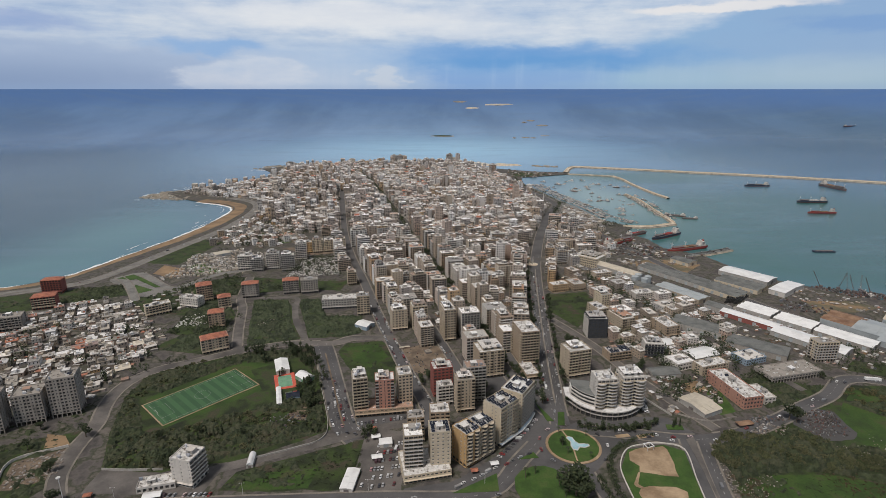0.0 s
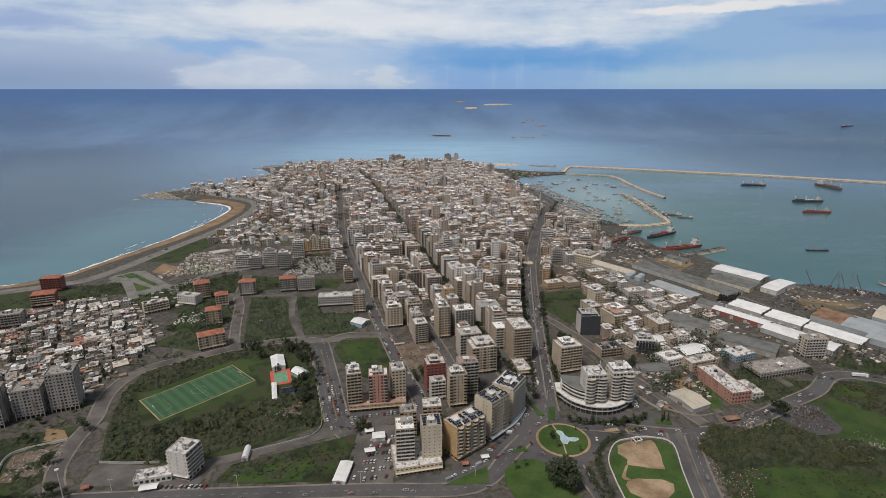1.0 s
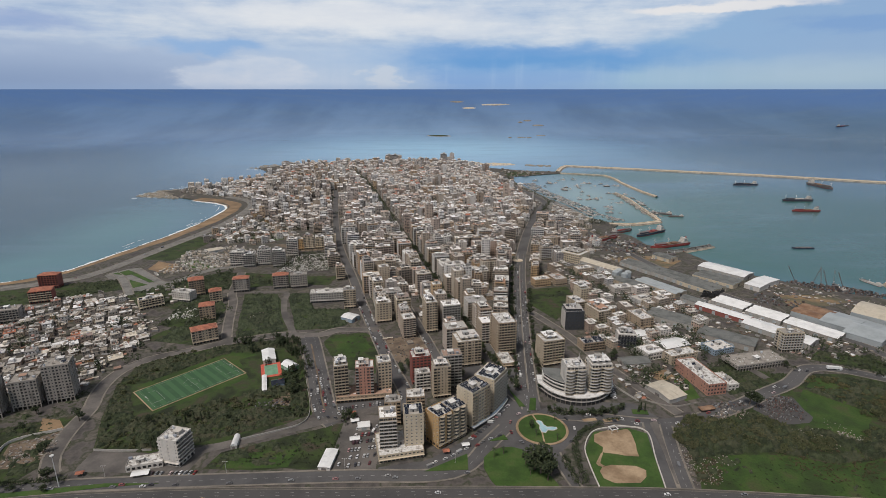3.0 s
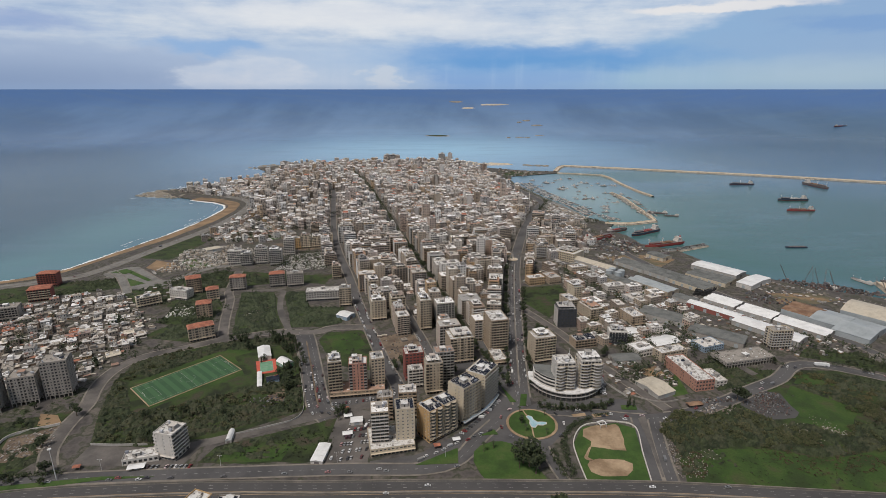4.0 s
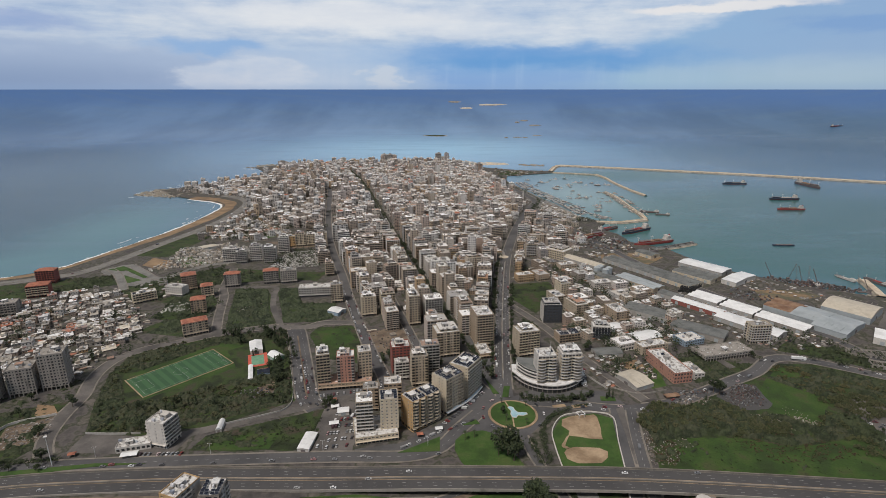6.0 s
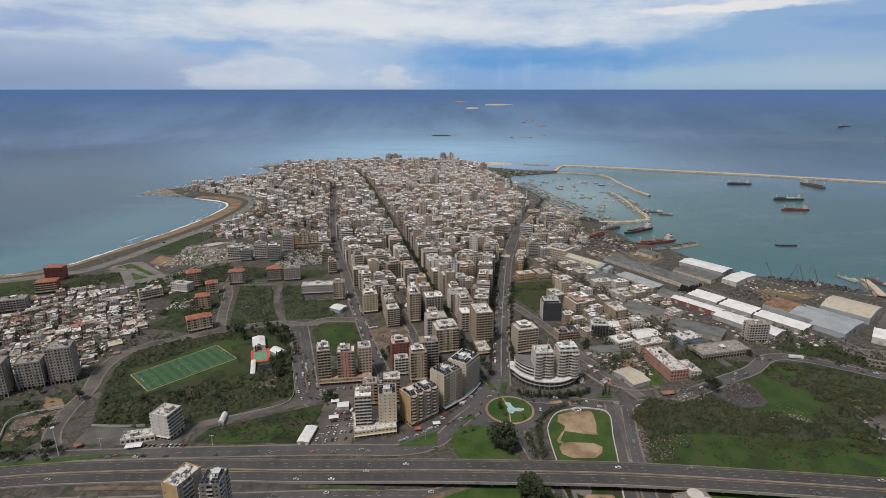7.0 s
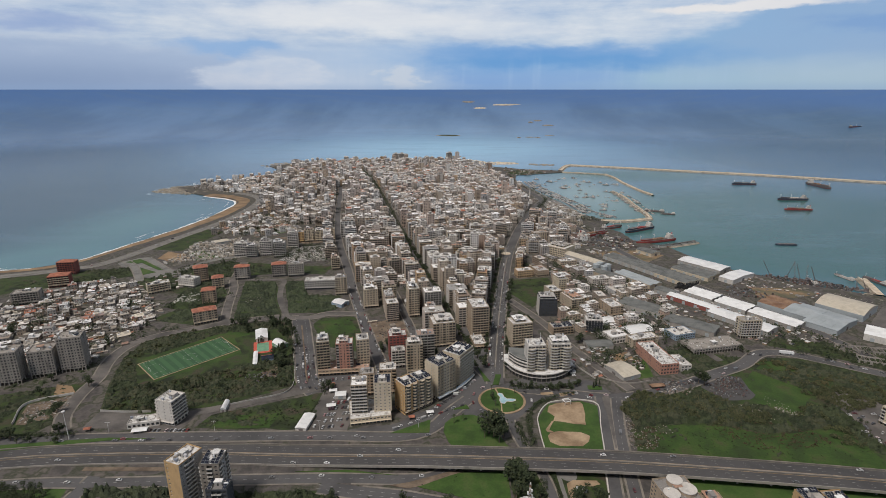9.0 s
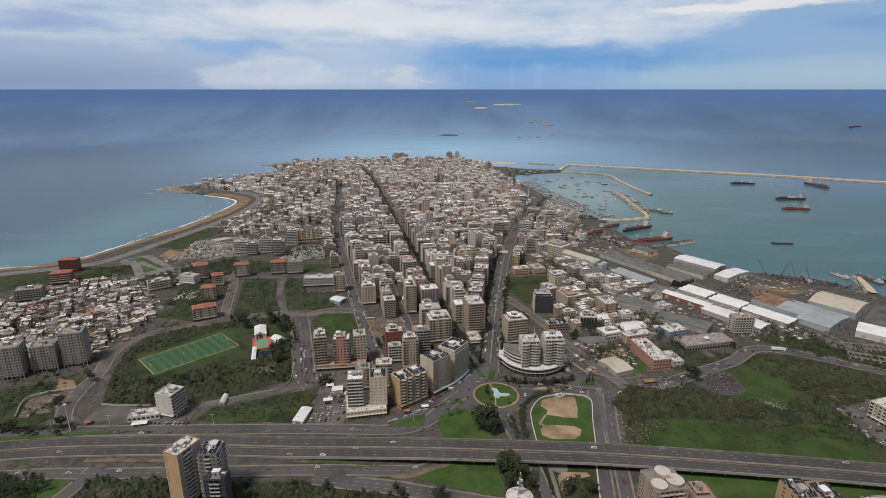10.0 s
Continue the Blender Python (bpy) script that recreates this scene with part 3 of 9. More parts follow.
ROADS = [(BOULEVARD, 8.2), (AVENUE, 7.0), (MARKET, 6.0), (BACK_STREET, 4.5), (SCHOOL_ROAD, 10.0), (CROSS_ROAD, 6.0), (NORTH_LANE, 4.0), (WEST_LANE, 5.0), (BEND_ROAD, 5.8), (FIELD_ROAD, 5.0),
         (SERVICE, 6.0), (LOWER, 5.0), (RAMP, 6.0), (COAST_ROAD, 9.0), (INNER_COAST, 5.5), (PORT_ROAD, 6.5), (RAMP_A, 4.4), (RAMP_B, 4.4), (QUAY_ROAD, 6.0), (CORNICHE, 7.0), (DOCK_LANE, 4.5), (WORKS_LANE, 4.5), (SLIP_SOUTH, 5.0), (COAST_LINK, 5.0), (PARK_LANE, 3.2)]


# ---- sea and land ----
def build_sea():
    """One sheet to the horizon; far out it is bent up to the skyline to fit the camera's view."""
    s, rings, spokes = Shape(), [], 72
    radii = [0, 400, 900, 1500, 2200, 2800, 3300, 3600, 3800, 4000, 4200, 4350, 4500, 4620, 4740, 4840, 4920]
    for r in radii:
        k = max(0.0, (r - 3500) / 1420)
        rings.append([(35 + r * math.sin(2 * math.pi * i / spokes), -40 + r * math.cos(2 * math.pi * i / spokes), -2.0 + 283.6 * k ** 1.7) for i in range(spokes)])
    for a, b in zip(rings, rings[1:]):
        for i in range(spokes):
            j = (i + 1) % spokes
            s.face([a[j], a[i], b[i], b[j]])
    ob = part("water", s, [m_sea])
    for p in ob.data.polygons:
        p.use_smooth = True
    bm = bmesh.new()
    bm.from_mesh(ob.data)
    bmesh.ops.remove_doubles(bm, verts=bm.verts, dist=0.01)
    bmesh.ops.recalc_face_normals(bm, faces=bm.faces)
    bm.to_mesh(ob.data)
    bm.free()
    tagged(ob, "open sea, steel blue with turquoise shallows", "sea", "", "structure")


build_sea()
patch("ground", LAND, m_ground, 0.0, "dusty grey-brown town ground with weeds", "ground", "structure", 2.0, 4.0)


def build_road(name, line, half, mat, z, label, kerb=True):
    c = smooth(line)
    s = Shape()
    ribbon(s, offset(c, half), offset(c, -half), z, z)
    if kerb:
        for side in (1, -1):
            inner, outer = offset(c, side * half), offset(c, side * (half + 1.6))
            for p, q, u, v in zip(inner, inner[1:], outer, outer[1:]):
                if any(other is not line and distance(other, *p) < h2 + 2 for other, h2 in ROADS):
                    continue
                s.face([(*p, z), (*q, z), (*q, z + 0.15), (*p, z + 0.15)], 1)
                s.face([(*p, z + 0.15), (*q, z + 0.15), (*v, z + 0.15), (*u, z + 0.15)], 1)
    ob = part(name, s, [mat, m_kerb])
    return tagged(ob, label, "road", "", "structure")


for i, (line, half) in enumerate(ROADS):
    dusty = line in (FIELD_ROAD, BEND_ROAD, NORTH_LANE, CROSS_ROAD, WEST_LANE, DOCK_LANE, WORKS_LANE)
    build_road("road", line, half, m_dirtroad if dusty else m_paving if line in (COAST_ROAD, INNER_COAST, COAST_LINK) else m_asphalt, 0.06 + 0.012 * i, "dusty worn street with low kerbs" if dusty else "grey asphalt street with stone kerbs", line not in (FIELD_ROAD, NORTH_LANE, DOCK_LANE))


# ---- motorway and overpass ----
MOTORWAY = [(-1500, -60), (-1000, 95), (-700, 187), (-450, 248), (-300, 279), (-215, 288), (-120, 291.5), (-50, 289.5), (66, 285), (178, 283), (285, 275.5), (392, 265), (520, 246), (800, 180), (1400, -20)]


def deck_height(x):
    t = max(0.0, min(1.0, (x + 110) / 190))
    return 0.35 + 6.4 * t * t * (3 - 2 * t)


def build_motorway():
    c = smooth(MOTORWAY, 7.0)
    z = [deck_height(p[0]) for p in c]
    root = tagged(thing("motorway_overpass", Matrix(), "grey dual carriageway rising onto a concrete overpass", "overpass"), "", "", "", "structure")

    def strip(name, o1, o2, lift, mat, label=""):
        a, b = offset(c, o1), offset(c, o2)
        s = Shape()
        for i in range(len(c) - 1):
            s.face([(*b[i], z[i] + lift), (*b[i + 1], z[i + 1] + lift), (*a[i + 1], z[i + 1] + lift), (*a[i], z[i] + lift)])
        return part(name, s, [mat], root, label)

    def wall(name, o, w, low, high, mat, label=""):
        a, b = offset(c, o + w / 2), offset(c, o - w / 2)
        s = Shape()
        for i in range(len(c) - 1):
            q = [(*b[i], 0), (*b[i + 1], 0), (*a[i + 1], 0), (*a[i], 0)]
            zz = (z[i], z[i + 1], z[i + 1], z[i])
            top = [(x, y, k + high) for (x, y, _), k in zip(q, zz)]
            bot = [(x, y, max(0.0, k + low)) for (x, y, _), k in zip(q, zz)]
            s.face(top)
            s.face([bot[0], bot[1], top[1], top[0]])
            s.face([bot[2], bot[3], top[3], top[2]])
        return part(name, s, [mat], root, label)

    strip("carriageway", 12.4, 0.6, 0.0, m_motorway)
    strip("carriageway", -0.6, -12.4, 0.0, m_motorway)
    strip("soffit", 12.6, -12.6, -1.1, m_concrete)
    wall("median_barrier", 0.0, 1.2, 0.0, 0.7, m_kerb, "low tan concrete barrier")
    wall("parapet", 12.5, 0.6, -1.3, 0.9, m_kerb, "concrete edge parapet")
    wall("parapet", -12.5, 0.5, -1.3, 0.9, m_concrete, "concrete edge parapet")
    for o in (1.6, -1.6, 11.3, -11.3):
        strip("edge_line", o + 0.2, o - 0.2, 0.02, m_earth if abs(o) < 2 else m_kerb)
    for o in (5.0, 8.3, -5.0, -8.3):
        s = Shape()
        for x, y, h in along(offset(c, o), 11.0):
            if -420 < x < 520:
                q = rect(x, y, 3.0, 0.17, h)
                s.face([(*p, deck_height(p[0]) + 0.03) for p in q])
        part("lane_dashes", s, [m_paint], root)
    for x, y, h in along(c, 24.0):
        if 30 < x < 620:
            s = Shape()
            for o in (-7, 0, 7):
                p = rect(x, y, 0.1, 0.1)
                ax, ay = math.cos(radians(h + 90)) * o, math.sin(radians(h + 90)) * o
                s.box(x + ax, y + ay, 0, 1.3, 1.3, deck_height(x) - 1.9, rot=h)
            s.box(x, y, deck_height(x) - 2.0, 1.8, 22, 0.95, rot=h)
            part("pier", s, [m_concrete], root, "concrete pier with crosshead")


build_motorway()

# ---- fields, lawns, yards ----
GREENS = [
    ("rough_field", [(-221, 545), (-262, 694), (-215, 696), (-180, 620), (-167, 574)], m_grass, "weedy field with rubble heaps"),
    ("rough_field", [(-158, 575), (-200, 694), (-172, 700), (-150, 640), (-104, 640), (-98, 588), (-120, 578)], m_grass, "dense green weedy field"),
    ("rough_field", [(-104, 512), (-117, 543), (-110, 562), (-70, 568), (-55, 545), (-44, 500), (-48, 470), (-80, 480)], m_grass, "green empty building plot"),
    ("rough_field", [(149, 714), (205, 725), (211, 673), (166, 604), (140, 655)], m_grass, "green plot beside the boulevard"),
    ("rough_field", [(206, 284), (300, 279), (420, 268), (520, 256), (600, 330), (560, 395), (500, 432), (440, 468), (404, 470), (360, 440), (300, 404), (250, 384), (228, 372)], m_grass, "wide green field with brush"),
    ("rough_field", [(-262, 345), (-284, 395), (-300, 445), (-300, 485), (-288, 506), (-255, 525), (-205, 540), (-150, 552), (-122, 475), (-96, 398), (-150, 362), (-215, 345)], m_grass, "green land round the football pitch"),
    ("rough_field", [(-165, 324), (-60, 326), (-66, 385), (-100, 370), (-158, 345)], m_grass, "green empty field beside the service road"),
    ("rough_field", [(-515, 684), (-470, 702), (-446, 712), (-478, 752), (-560, 730), (-660, 690), (-640, 600), (-552, 652)], m_grass, "green flat ground near the coast"),
    ("rough_field", [(-440, 700), (-400, 725), (-345, 700), (-330, 640), (-380, 650)], m_grass, "green plot near the coast road"),
    ("rough_field", [(-330, 590), (-262, 560), (-268, 640), (-300, 700), (-335, 655)], m_grass, "overgrown plot by the graveyard"),
    ("rough_field", [(-330, 548), (-265, 535), (-262, 575), (-310, 585)], m_grass, "green weedy corner plot"),
    ("rough_field", [(-360, 303), (-300, 306), (-285, 345), (-300, 400), (-430, 350), (-470, 300)], m_grass, "weedy ground beside the demolition site"),
    ("rough_field", [(420, 500), (480, 470), (560, 410), (640, 400), (600, 470), (520, 500), (440, 520)], m_grass, "scrubby strip beside the port road"),
    ("rough_field", [(298, 430), (300, 480), (330, 492), (360, 470), (385, 470), (360, 455), (330, 440)], m_grass, "overgrown yard beside the salmon block"),
    ("rough_field", [(250, 440), (258, 470), (270, 460), (266, 425), (250, 420)], m_lawn, "bright green strip beside the shed"),
    ("rough_field", [(-500, 860), (-440, 850), (-420, 990), (-470, 1010)], m_grass, "grass beside the coast road"),
    ("rough_field", [(-380, 1000), (-300, 980), (-265, 1020), (-320, 1060)], m_lawn, "green garden plot in the town"),
    ("rough_field", [(235, 1800), (300, 1790), (370, 1850), (300, 1885), (240, 1900)], m_grass, "green headland by the old harbour"),
    ("rough_field", [(-150, 212), (60, 215), (20, 244), (-40, 252), (-120, 246), (-190, 246)], m_grass, "overgrown verge below the motorway"),
    ("rough_field", [(-300, 180), (-222, 190), (-221, 236), (-222, 248), (-235, 253), (-280, 248)], m_lawn, "green verge beside the slip road"),
    ("rough_field", [(106, 238), (176, 232), (180, 300), (106, 304)], m_grass, "green ground under the overpass"),
    ("rough_field", [(220, 215), (520, 170), (480, 262), (330, 285), (222, 300)], m_lawn, "green ground beyond the overpass"),
    ("rough_field", [(-150, 730), (-210, 740), (-215, 770), (-140, 775)], m_grass, "green plot behind the flats"),
    ("rough_field", [(-400, 735), (-330, 790), (-215, 778), (-212, 735), (-290, 715), (-345, 702)], m_grass, "green plot between the coast road and the flats"),
    ("rough_field", [(-430, 690), (-385, 645), (-335, 650), (-300, 700), (-345, 702), (-400, 732)], m_grass, "overgrown plot behind the low houses"),
    ("rough_field", [(-403, 1060), (-381, 1084), (-334, 1050), (-349, 992)], m_lawn, "green playing field in the town"),
    ("rough_field", [(-425, 844), (-398, 860), (-352, 813), (-385, 798)], m_lawn, "green walled plot near the beach"),
    ("meadow", [(226, 286), (300, 280), (408, 270), (402, 318), (396, 340), (369, 336), (332, 329), (292, 342), (250, 341), (228, 326)], m_meadow, "bright green lower field"),
    ("meadow", [(340, 384), (352, 416), (376, 442), (402, 462), (424, 436), (410, 398), (386, 372), (372, 356)], m_meadow, "bright green upper field"),
    ("meadow", [(-262, 420), (-240, 400), (-175, 462), (-200, 500), (-182, 512), (-215, 520), (-262, 470), (-280, 445)], m_meadow, "green verge round the pitch"),
    ("meadow", [(-160, 326), (-100, 327), (-95, 350), (-150, 342)], m_meadow, "bright green empty field"),
    ("meadow", [(-95, 520), (-110, 550), (-75, 560), (-60, 530), (-75, 505)], m_meadow, "green empty plot"),
    ("lawn", [(7, 322), (41, 343), (41, 324)], m_lawn, "triangular traffic lawn"),
    ("lawn", [(54, 338), (60, 346), (69, 350.5), (78, 351.5), (86, 348), (92, 340), (99, 325), (107, 308), (107, 296), (66, 298), (58, 311), (53, 326)], m_lawn, "large mown lawn beside the roundabout"),
    ("lawn", [(60, 359), (73, 368), (76, 361)], m_lawn, "small traffic lawn"),
    ("lawn", [(86, 440), (92, 410), (98, 410)], m_lawn, "narrow traffic lawn"),
    ("lawn", [(104, 424), (100, 404), (106, 404), (110, 424)], m_lawn, "small lawn in the boulevard"),
    ("lawn", [(30, 260), (64, 274), (104, 277), (104, 240), (67, 249)], m_lawn, "mown lawn between the slip roads"),
    ("lawn", [(137, 296), (137, 348), (150, 371), (181, 377), (195, 369), (183, 296)], m_lawn, "park lawn"),
    ("lawn", [(193, 398), (207, 397), (208, 404), (194, 405)], m_lawn, "small traffic island lawn"),
    ("lawn", [(-503, 782), (-488, 801), (-467, 786), (-477, 775)], m_lawn, "lawn in the coastal junction"),
    ("lawn", [(-471, 779), (-466, 785), (-418, 746), (-424, 743)], m_lawn, "lawn in the coastal junction"),
    ("lawn", [(-461, 755), (-422, 733), (-437, 718)], m_lawn, "triangular lawn in the coastal junction"),
]
SANDS = [
    ("sand_yard", [(150, 367), (156, 371), (168, 374), (180, 375), (182, 371), (180, 354), (178, 339), (168, 340), (160, 342), (150, 344), (152, 351), (148, 358)], m_earth, "sandy play yard"),
    ("sand_yard", [(142, 322), (145, 327), (153, 329), (172, 328), (178, 323), (175, 316), (168, 309), (149, 309), (143, 314)], m_earth, "sandy play yard"),
    ("sand_yard", [(151, 345), (148.5, 343), (141, 331), (142, 328), (146, 326), (147, 328), (144, 331), (150, 342)], m_earth, "tan park path"),
    ("bare_plot", [(-52, 545), (-20, 560), (12, 545), (8, 500), (-20, 490), (-38, 505)], m_mud, "bare excavated building plot"),
    ("bare_plot", [(-325, 373), (-335, 392), (-318, 390), (-306, 377)], m_sand, "orange sand heap yard"),
    ("bare_plot", [(-324, 325), (-337, 356), (-305, 374), (-290, 343), (-310, 326)], m_mud, "walled plot strewn with rubble"),
    ("bare_plot", [(490, 650), (540, 650), (585, 665), (560, 690), (500, 690)], m_yard, "rust-stained sandy quay yard"),
    ("bare_plot", [(-460, 806), (-463, 847), (-424, 831), (-410, 800), (-423, 786)], m_sand, "sandy plot by the coast road"),
    ("bare_plot", [(240, 455), (258, 460), (255, 478), (232, 470)], m_sand, "small sand yard"),
    ("bare_plot", [(300, 870), (400, 880), (430, 850), (380, 800), (330, 830)], m_yard, "bare shipyard ground"),
    ("bare_plot", [(-230, 905), (-180, 920), (-200, 960), (-300, 950)], m_mud, "bare red-brown plot"),
    ("bare_plot", [(-120, 410), (-112, 440), (-135, 445), (-140, 415)], m_mud, "bare muddy patch"),
    ("parking_lot", [(-69, 326), (-30, 324), (-30, 395), (-50, 398), (-66, 385)], m_dirtroad, "dusty car park"),
    ("parking_lot", [(-262, 322), (-175, 320), (-170, 345), (-215, 343), (-262, 348)], m_dirtroad, "dusty forecourt"),
    ("parking_lot", [(-30, 320), (16, 322), (45, 337), (45, 366), (20, 343), (6, 334), (-28, 327)], m_asphalt, "asphalt apron below the towers"),
    ("parking_lot", [(45.5, 337), (76, 374), (104, 402), (94, 432), (82, 420), (66, 392), (45.5, 366)], m_asphalt, "asphalt apron along the curved corner block"),
    ("parking_lot", [(60, 372), (135, 420), (200, 415), (215, 392), (150, 380), (112, 340), (70, 352)], m_asphalt, "wide asphalt junction round the roundabout"),
    ("parking_lot", [(-80, 385), (-20, 408), (-25, 440), (-75, 420)], m_asphalt, "asphalt forecourt"),
    ("parking_lot", [(-512, 776), (-494, 806), (-478, 812), (-455, 792), (-417, 757), (-384, 738), (-386, 714), (-410, 706), (-434, 708), (-466, 752), (-496, 760)], m_paving, "pale worn asphalt of the coastal junction"),
    ("parking_lot", [(306, 405), (314, 418), (340, 431), (354, 424), (352, 393), (343, 384), (319, 382)], m_motorway, "black oily scrap yard"),
    ("parking_lot", [(416, 384), (419, 362), (414, 345), (418, 318), (430, 300), (470, 286), (500, 300), (490, 360), (440, 410)], m_dirtroad, "muddy parking yard"),
    ("parking_lot", [(40, 490), (60, 440), (90, 420), (112, 560), (90, 600)], m_asphalt, "asphalt court between the blocks"),
    ("quay_paving", [(279, 1290), (298, 1350), (276, 1480), (250, 1600), (262, 1640), (277, 1540), (305, 1412), (335, 1300), (356, 1195), (330, 1180)], m_paving, "pale paved harbour front"),
    ("quay_paving", [(300, 1130), (374, 1124), (352, 1180), (332, 1262), (302, 1320), (284, 1300), (276, 1230)], m_paving, "pale paved yard behind the harbour"),
    ("parking_lot", [(560, 500), (700, 400), (800, 420), (640, 620), (580, 560)], m_dirtroad, "dusty port yard"),
]
for i, (name, outline, mat, label) in enumerate(GREENS):
    patch(name, outline, mat, 0.012 + 0.0007 * i if name != "lawn" else 0.45, label, "lawn" if name == "lawn" else "field", "structure", 1.6 if name != "lawn" else 0.0, 0.0 if name != "lawn" else 0.4)
for i, (name, outline, mat, label) in enumerate(SANDS):
    high = 0.47 if name == "sand_yard" else 0.044 + 0.0007 * i
    patch(name, outline, mat, high, label, "yard", "structure", 1.2)


def ring_pts(x, y, r, n=40, a0=0.0, a1=2 * math.pi, sx=1.0):
    return [(x + sx * r * math.cos(a0 + (a1 - a0) * i / n), y + r * math.sin(a0 + (a1 - a0) * i / n)) for i in range(n)]


def build_roundabout():
    x, y = 107, 376
    root = thing("roundabout", pose(x, y, 0), "round planted traffic island with a tan paved rim and fountain basin", "roundabout")
    s = Shape()
    s.solid(ring_pts(0, 0, 22.5), 0, 0.55)
    part("rim", s, [m_earth], root, "tan stone paved rim")
    s = Shape()
    s.solid(ring_pts(0, 0, 20.3), 0.5, 0.75)
    part("lawn_disc", s, [m_lawn], root, "mown lawn")
    s = Shape()
    s.solid([(-2.0, -20), (-0.8, -20), (-0.4, -6), (-1.6, -6)], 0.6, 0.9)
    part("path", s, [m_earth], root, "tan paved path")
    s = Shape()
    s.solid([(-3.2, 10), (-2.0, 10), (-4.6, 20), (-5.8, 20)], 0.6, 0.9)
    part("path", s, [m_earth], root, "tan paved path")
    s = Shape()
    s.solid([(-2, -3), (6, 1), (5.4, 2.4), (-2.4, -1.4)], 0.6, 0.92)
    part("path", s, [m_earth], root, "tan paved path")
    s = Shape()
    s.solid([(-4, 9.5), (-1.5, 4), (-2.5, -1), (-1.5, -6), (2, -7), (4.5, -3), (9, -3.5), (13, -1.5), (13, 1), (9, 1.8), (5, 1.6), (2.5, 5), (1.5, 10), (-2, 11.5)], 0.6, 1.2)
    part("basin_wall", s, [m_white], root, "white basin wall")
    s = Shape()
    s.solid([(-3.4, 9.2), (-0.9, 4), (-1.9, -1), (-1.0, -5.4), (1.8, -6.3), (4.2, -2.3), (9, -2.8), (12.3, -1.2), (12.3, 0.6), (9, 1.2), (4.7, 1.0), (1.9, 4.8), (0.9, 9.6), (-1.8, 10.8)], 0.7, 1.25)
    part("basin_water", s, [m_pool], root, "pale blue fountain water")


build_roundabout()


def build_pitch():
    root = thing("football_pitch", pose(-230, 453, 0.1, 0, 0, 48), "striped green artificial football pitch with worn white lines", "football pitch")
    s = Shape()
    s.box(0, 0, 0, 92.5, 47.5, 0.12)
    part("surround", s, [m_earth], root, "tan paved surround")
    s = Shape()
    s.box(0, 0, 0.1, 90.3, 45.3, 0.1)
    part("outfield", s, [m_turf], root)
    s = Shape()
    s.box(0, 0, 0.15, 88, 43, 0.12)
    part("turf", s, [m_turf], root)
    s = Shape()

    def bar(x0, y0, x1, y1):
        s.box((x0 + x1) / 2, (y0 + y1) / 2, 0.26, max(abs(x1 - x0), 0.13), max(abs(y1 - y0), 0.13), 0.03)

    for y in (-20, 20):
        bar(-42, y, 42, y)
    for x in (-42, 0, 42):
        bar(x, -20, x, 20)
    for side in (-1, 1):
        bar(side * 42, -11, side * 30, -11)
        bar(side * 42, 11, side * 30, 11)
        bar(side * 30, -11, side * 30, 11)
    for p, q in zip(ring_pts(0, 0, 7, 28), ring_pts(0, 0, 7, 28)[1:] + ring_pts(0, 0, 7, 28)[:1]):
        s.box((p[0] + q[0]) / 2, (p[1] + q[1]) / 2, 0.26, 1.6, 0.13, 0.03, rot=math.degrees(math.atan2(q[1] - p[1], q[0] - p[0])))
    part("markings", s, [m_paint], root, "worn white lines")
    for side in (-1, 1):
        s = Shape()
        for y in (-3, 3):
            s.box(side * 42, y, 0.2, 0.15, 0.15, 2.2)
        s.box(side * 42, 0, 2.3, 0.15, 6.1, 0.15)
        part("goal", s, [m_frame], root, "white goal frame")


build_pitch()


def build_court():
    root = thing("sports_court", pose(-158, 478, 0.1, 0, 0, 110), "red and green hard sports court behind a low fence", "sports court")
    s = Shape()
    s.box(0, 0, 0, 30, 20, 0.15)
    part("red_surround", s, [m_court_red], root, "brick-red painted surround")
    s = Shape()
    s.box(0, 0, 0.12, 22, 13, 0.07)
    part("green_court", s, [m_court_green], root, "pale green court")
    s = Shape()
    s.box(0, 0, 0.2, 0.2, 13, 0.02)
    for a in (-11, 11):
        s.box(a, 0, 0.2, 0.2, 13, 0.02)
    for a in (-6.5, 6.5):
        s.box(0, a, 0.2, 22, 0.2, 0.02)
    part("markings", s, [m_paint], root)


build_court()


# ---- buildings ----
BAY = {"B": (0.86, 0.05, 0.13, 1.2), "W": (0.62, 0.26, 0.2, 0.3), "w": (0.36, 0.32, 0.24, 0.3), "S": (0.2, 0.1, 0.1, 0.2), "E": (0.66, 0.16, 0.2, 0.95)}


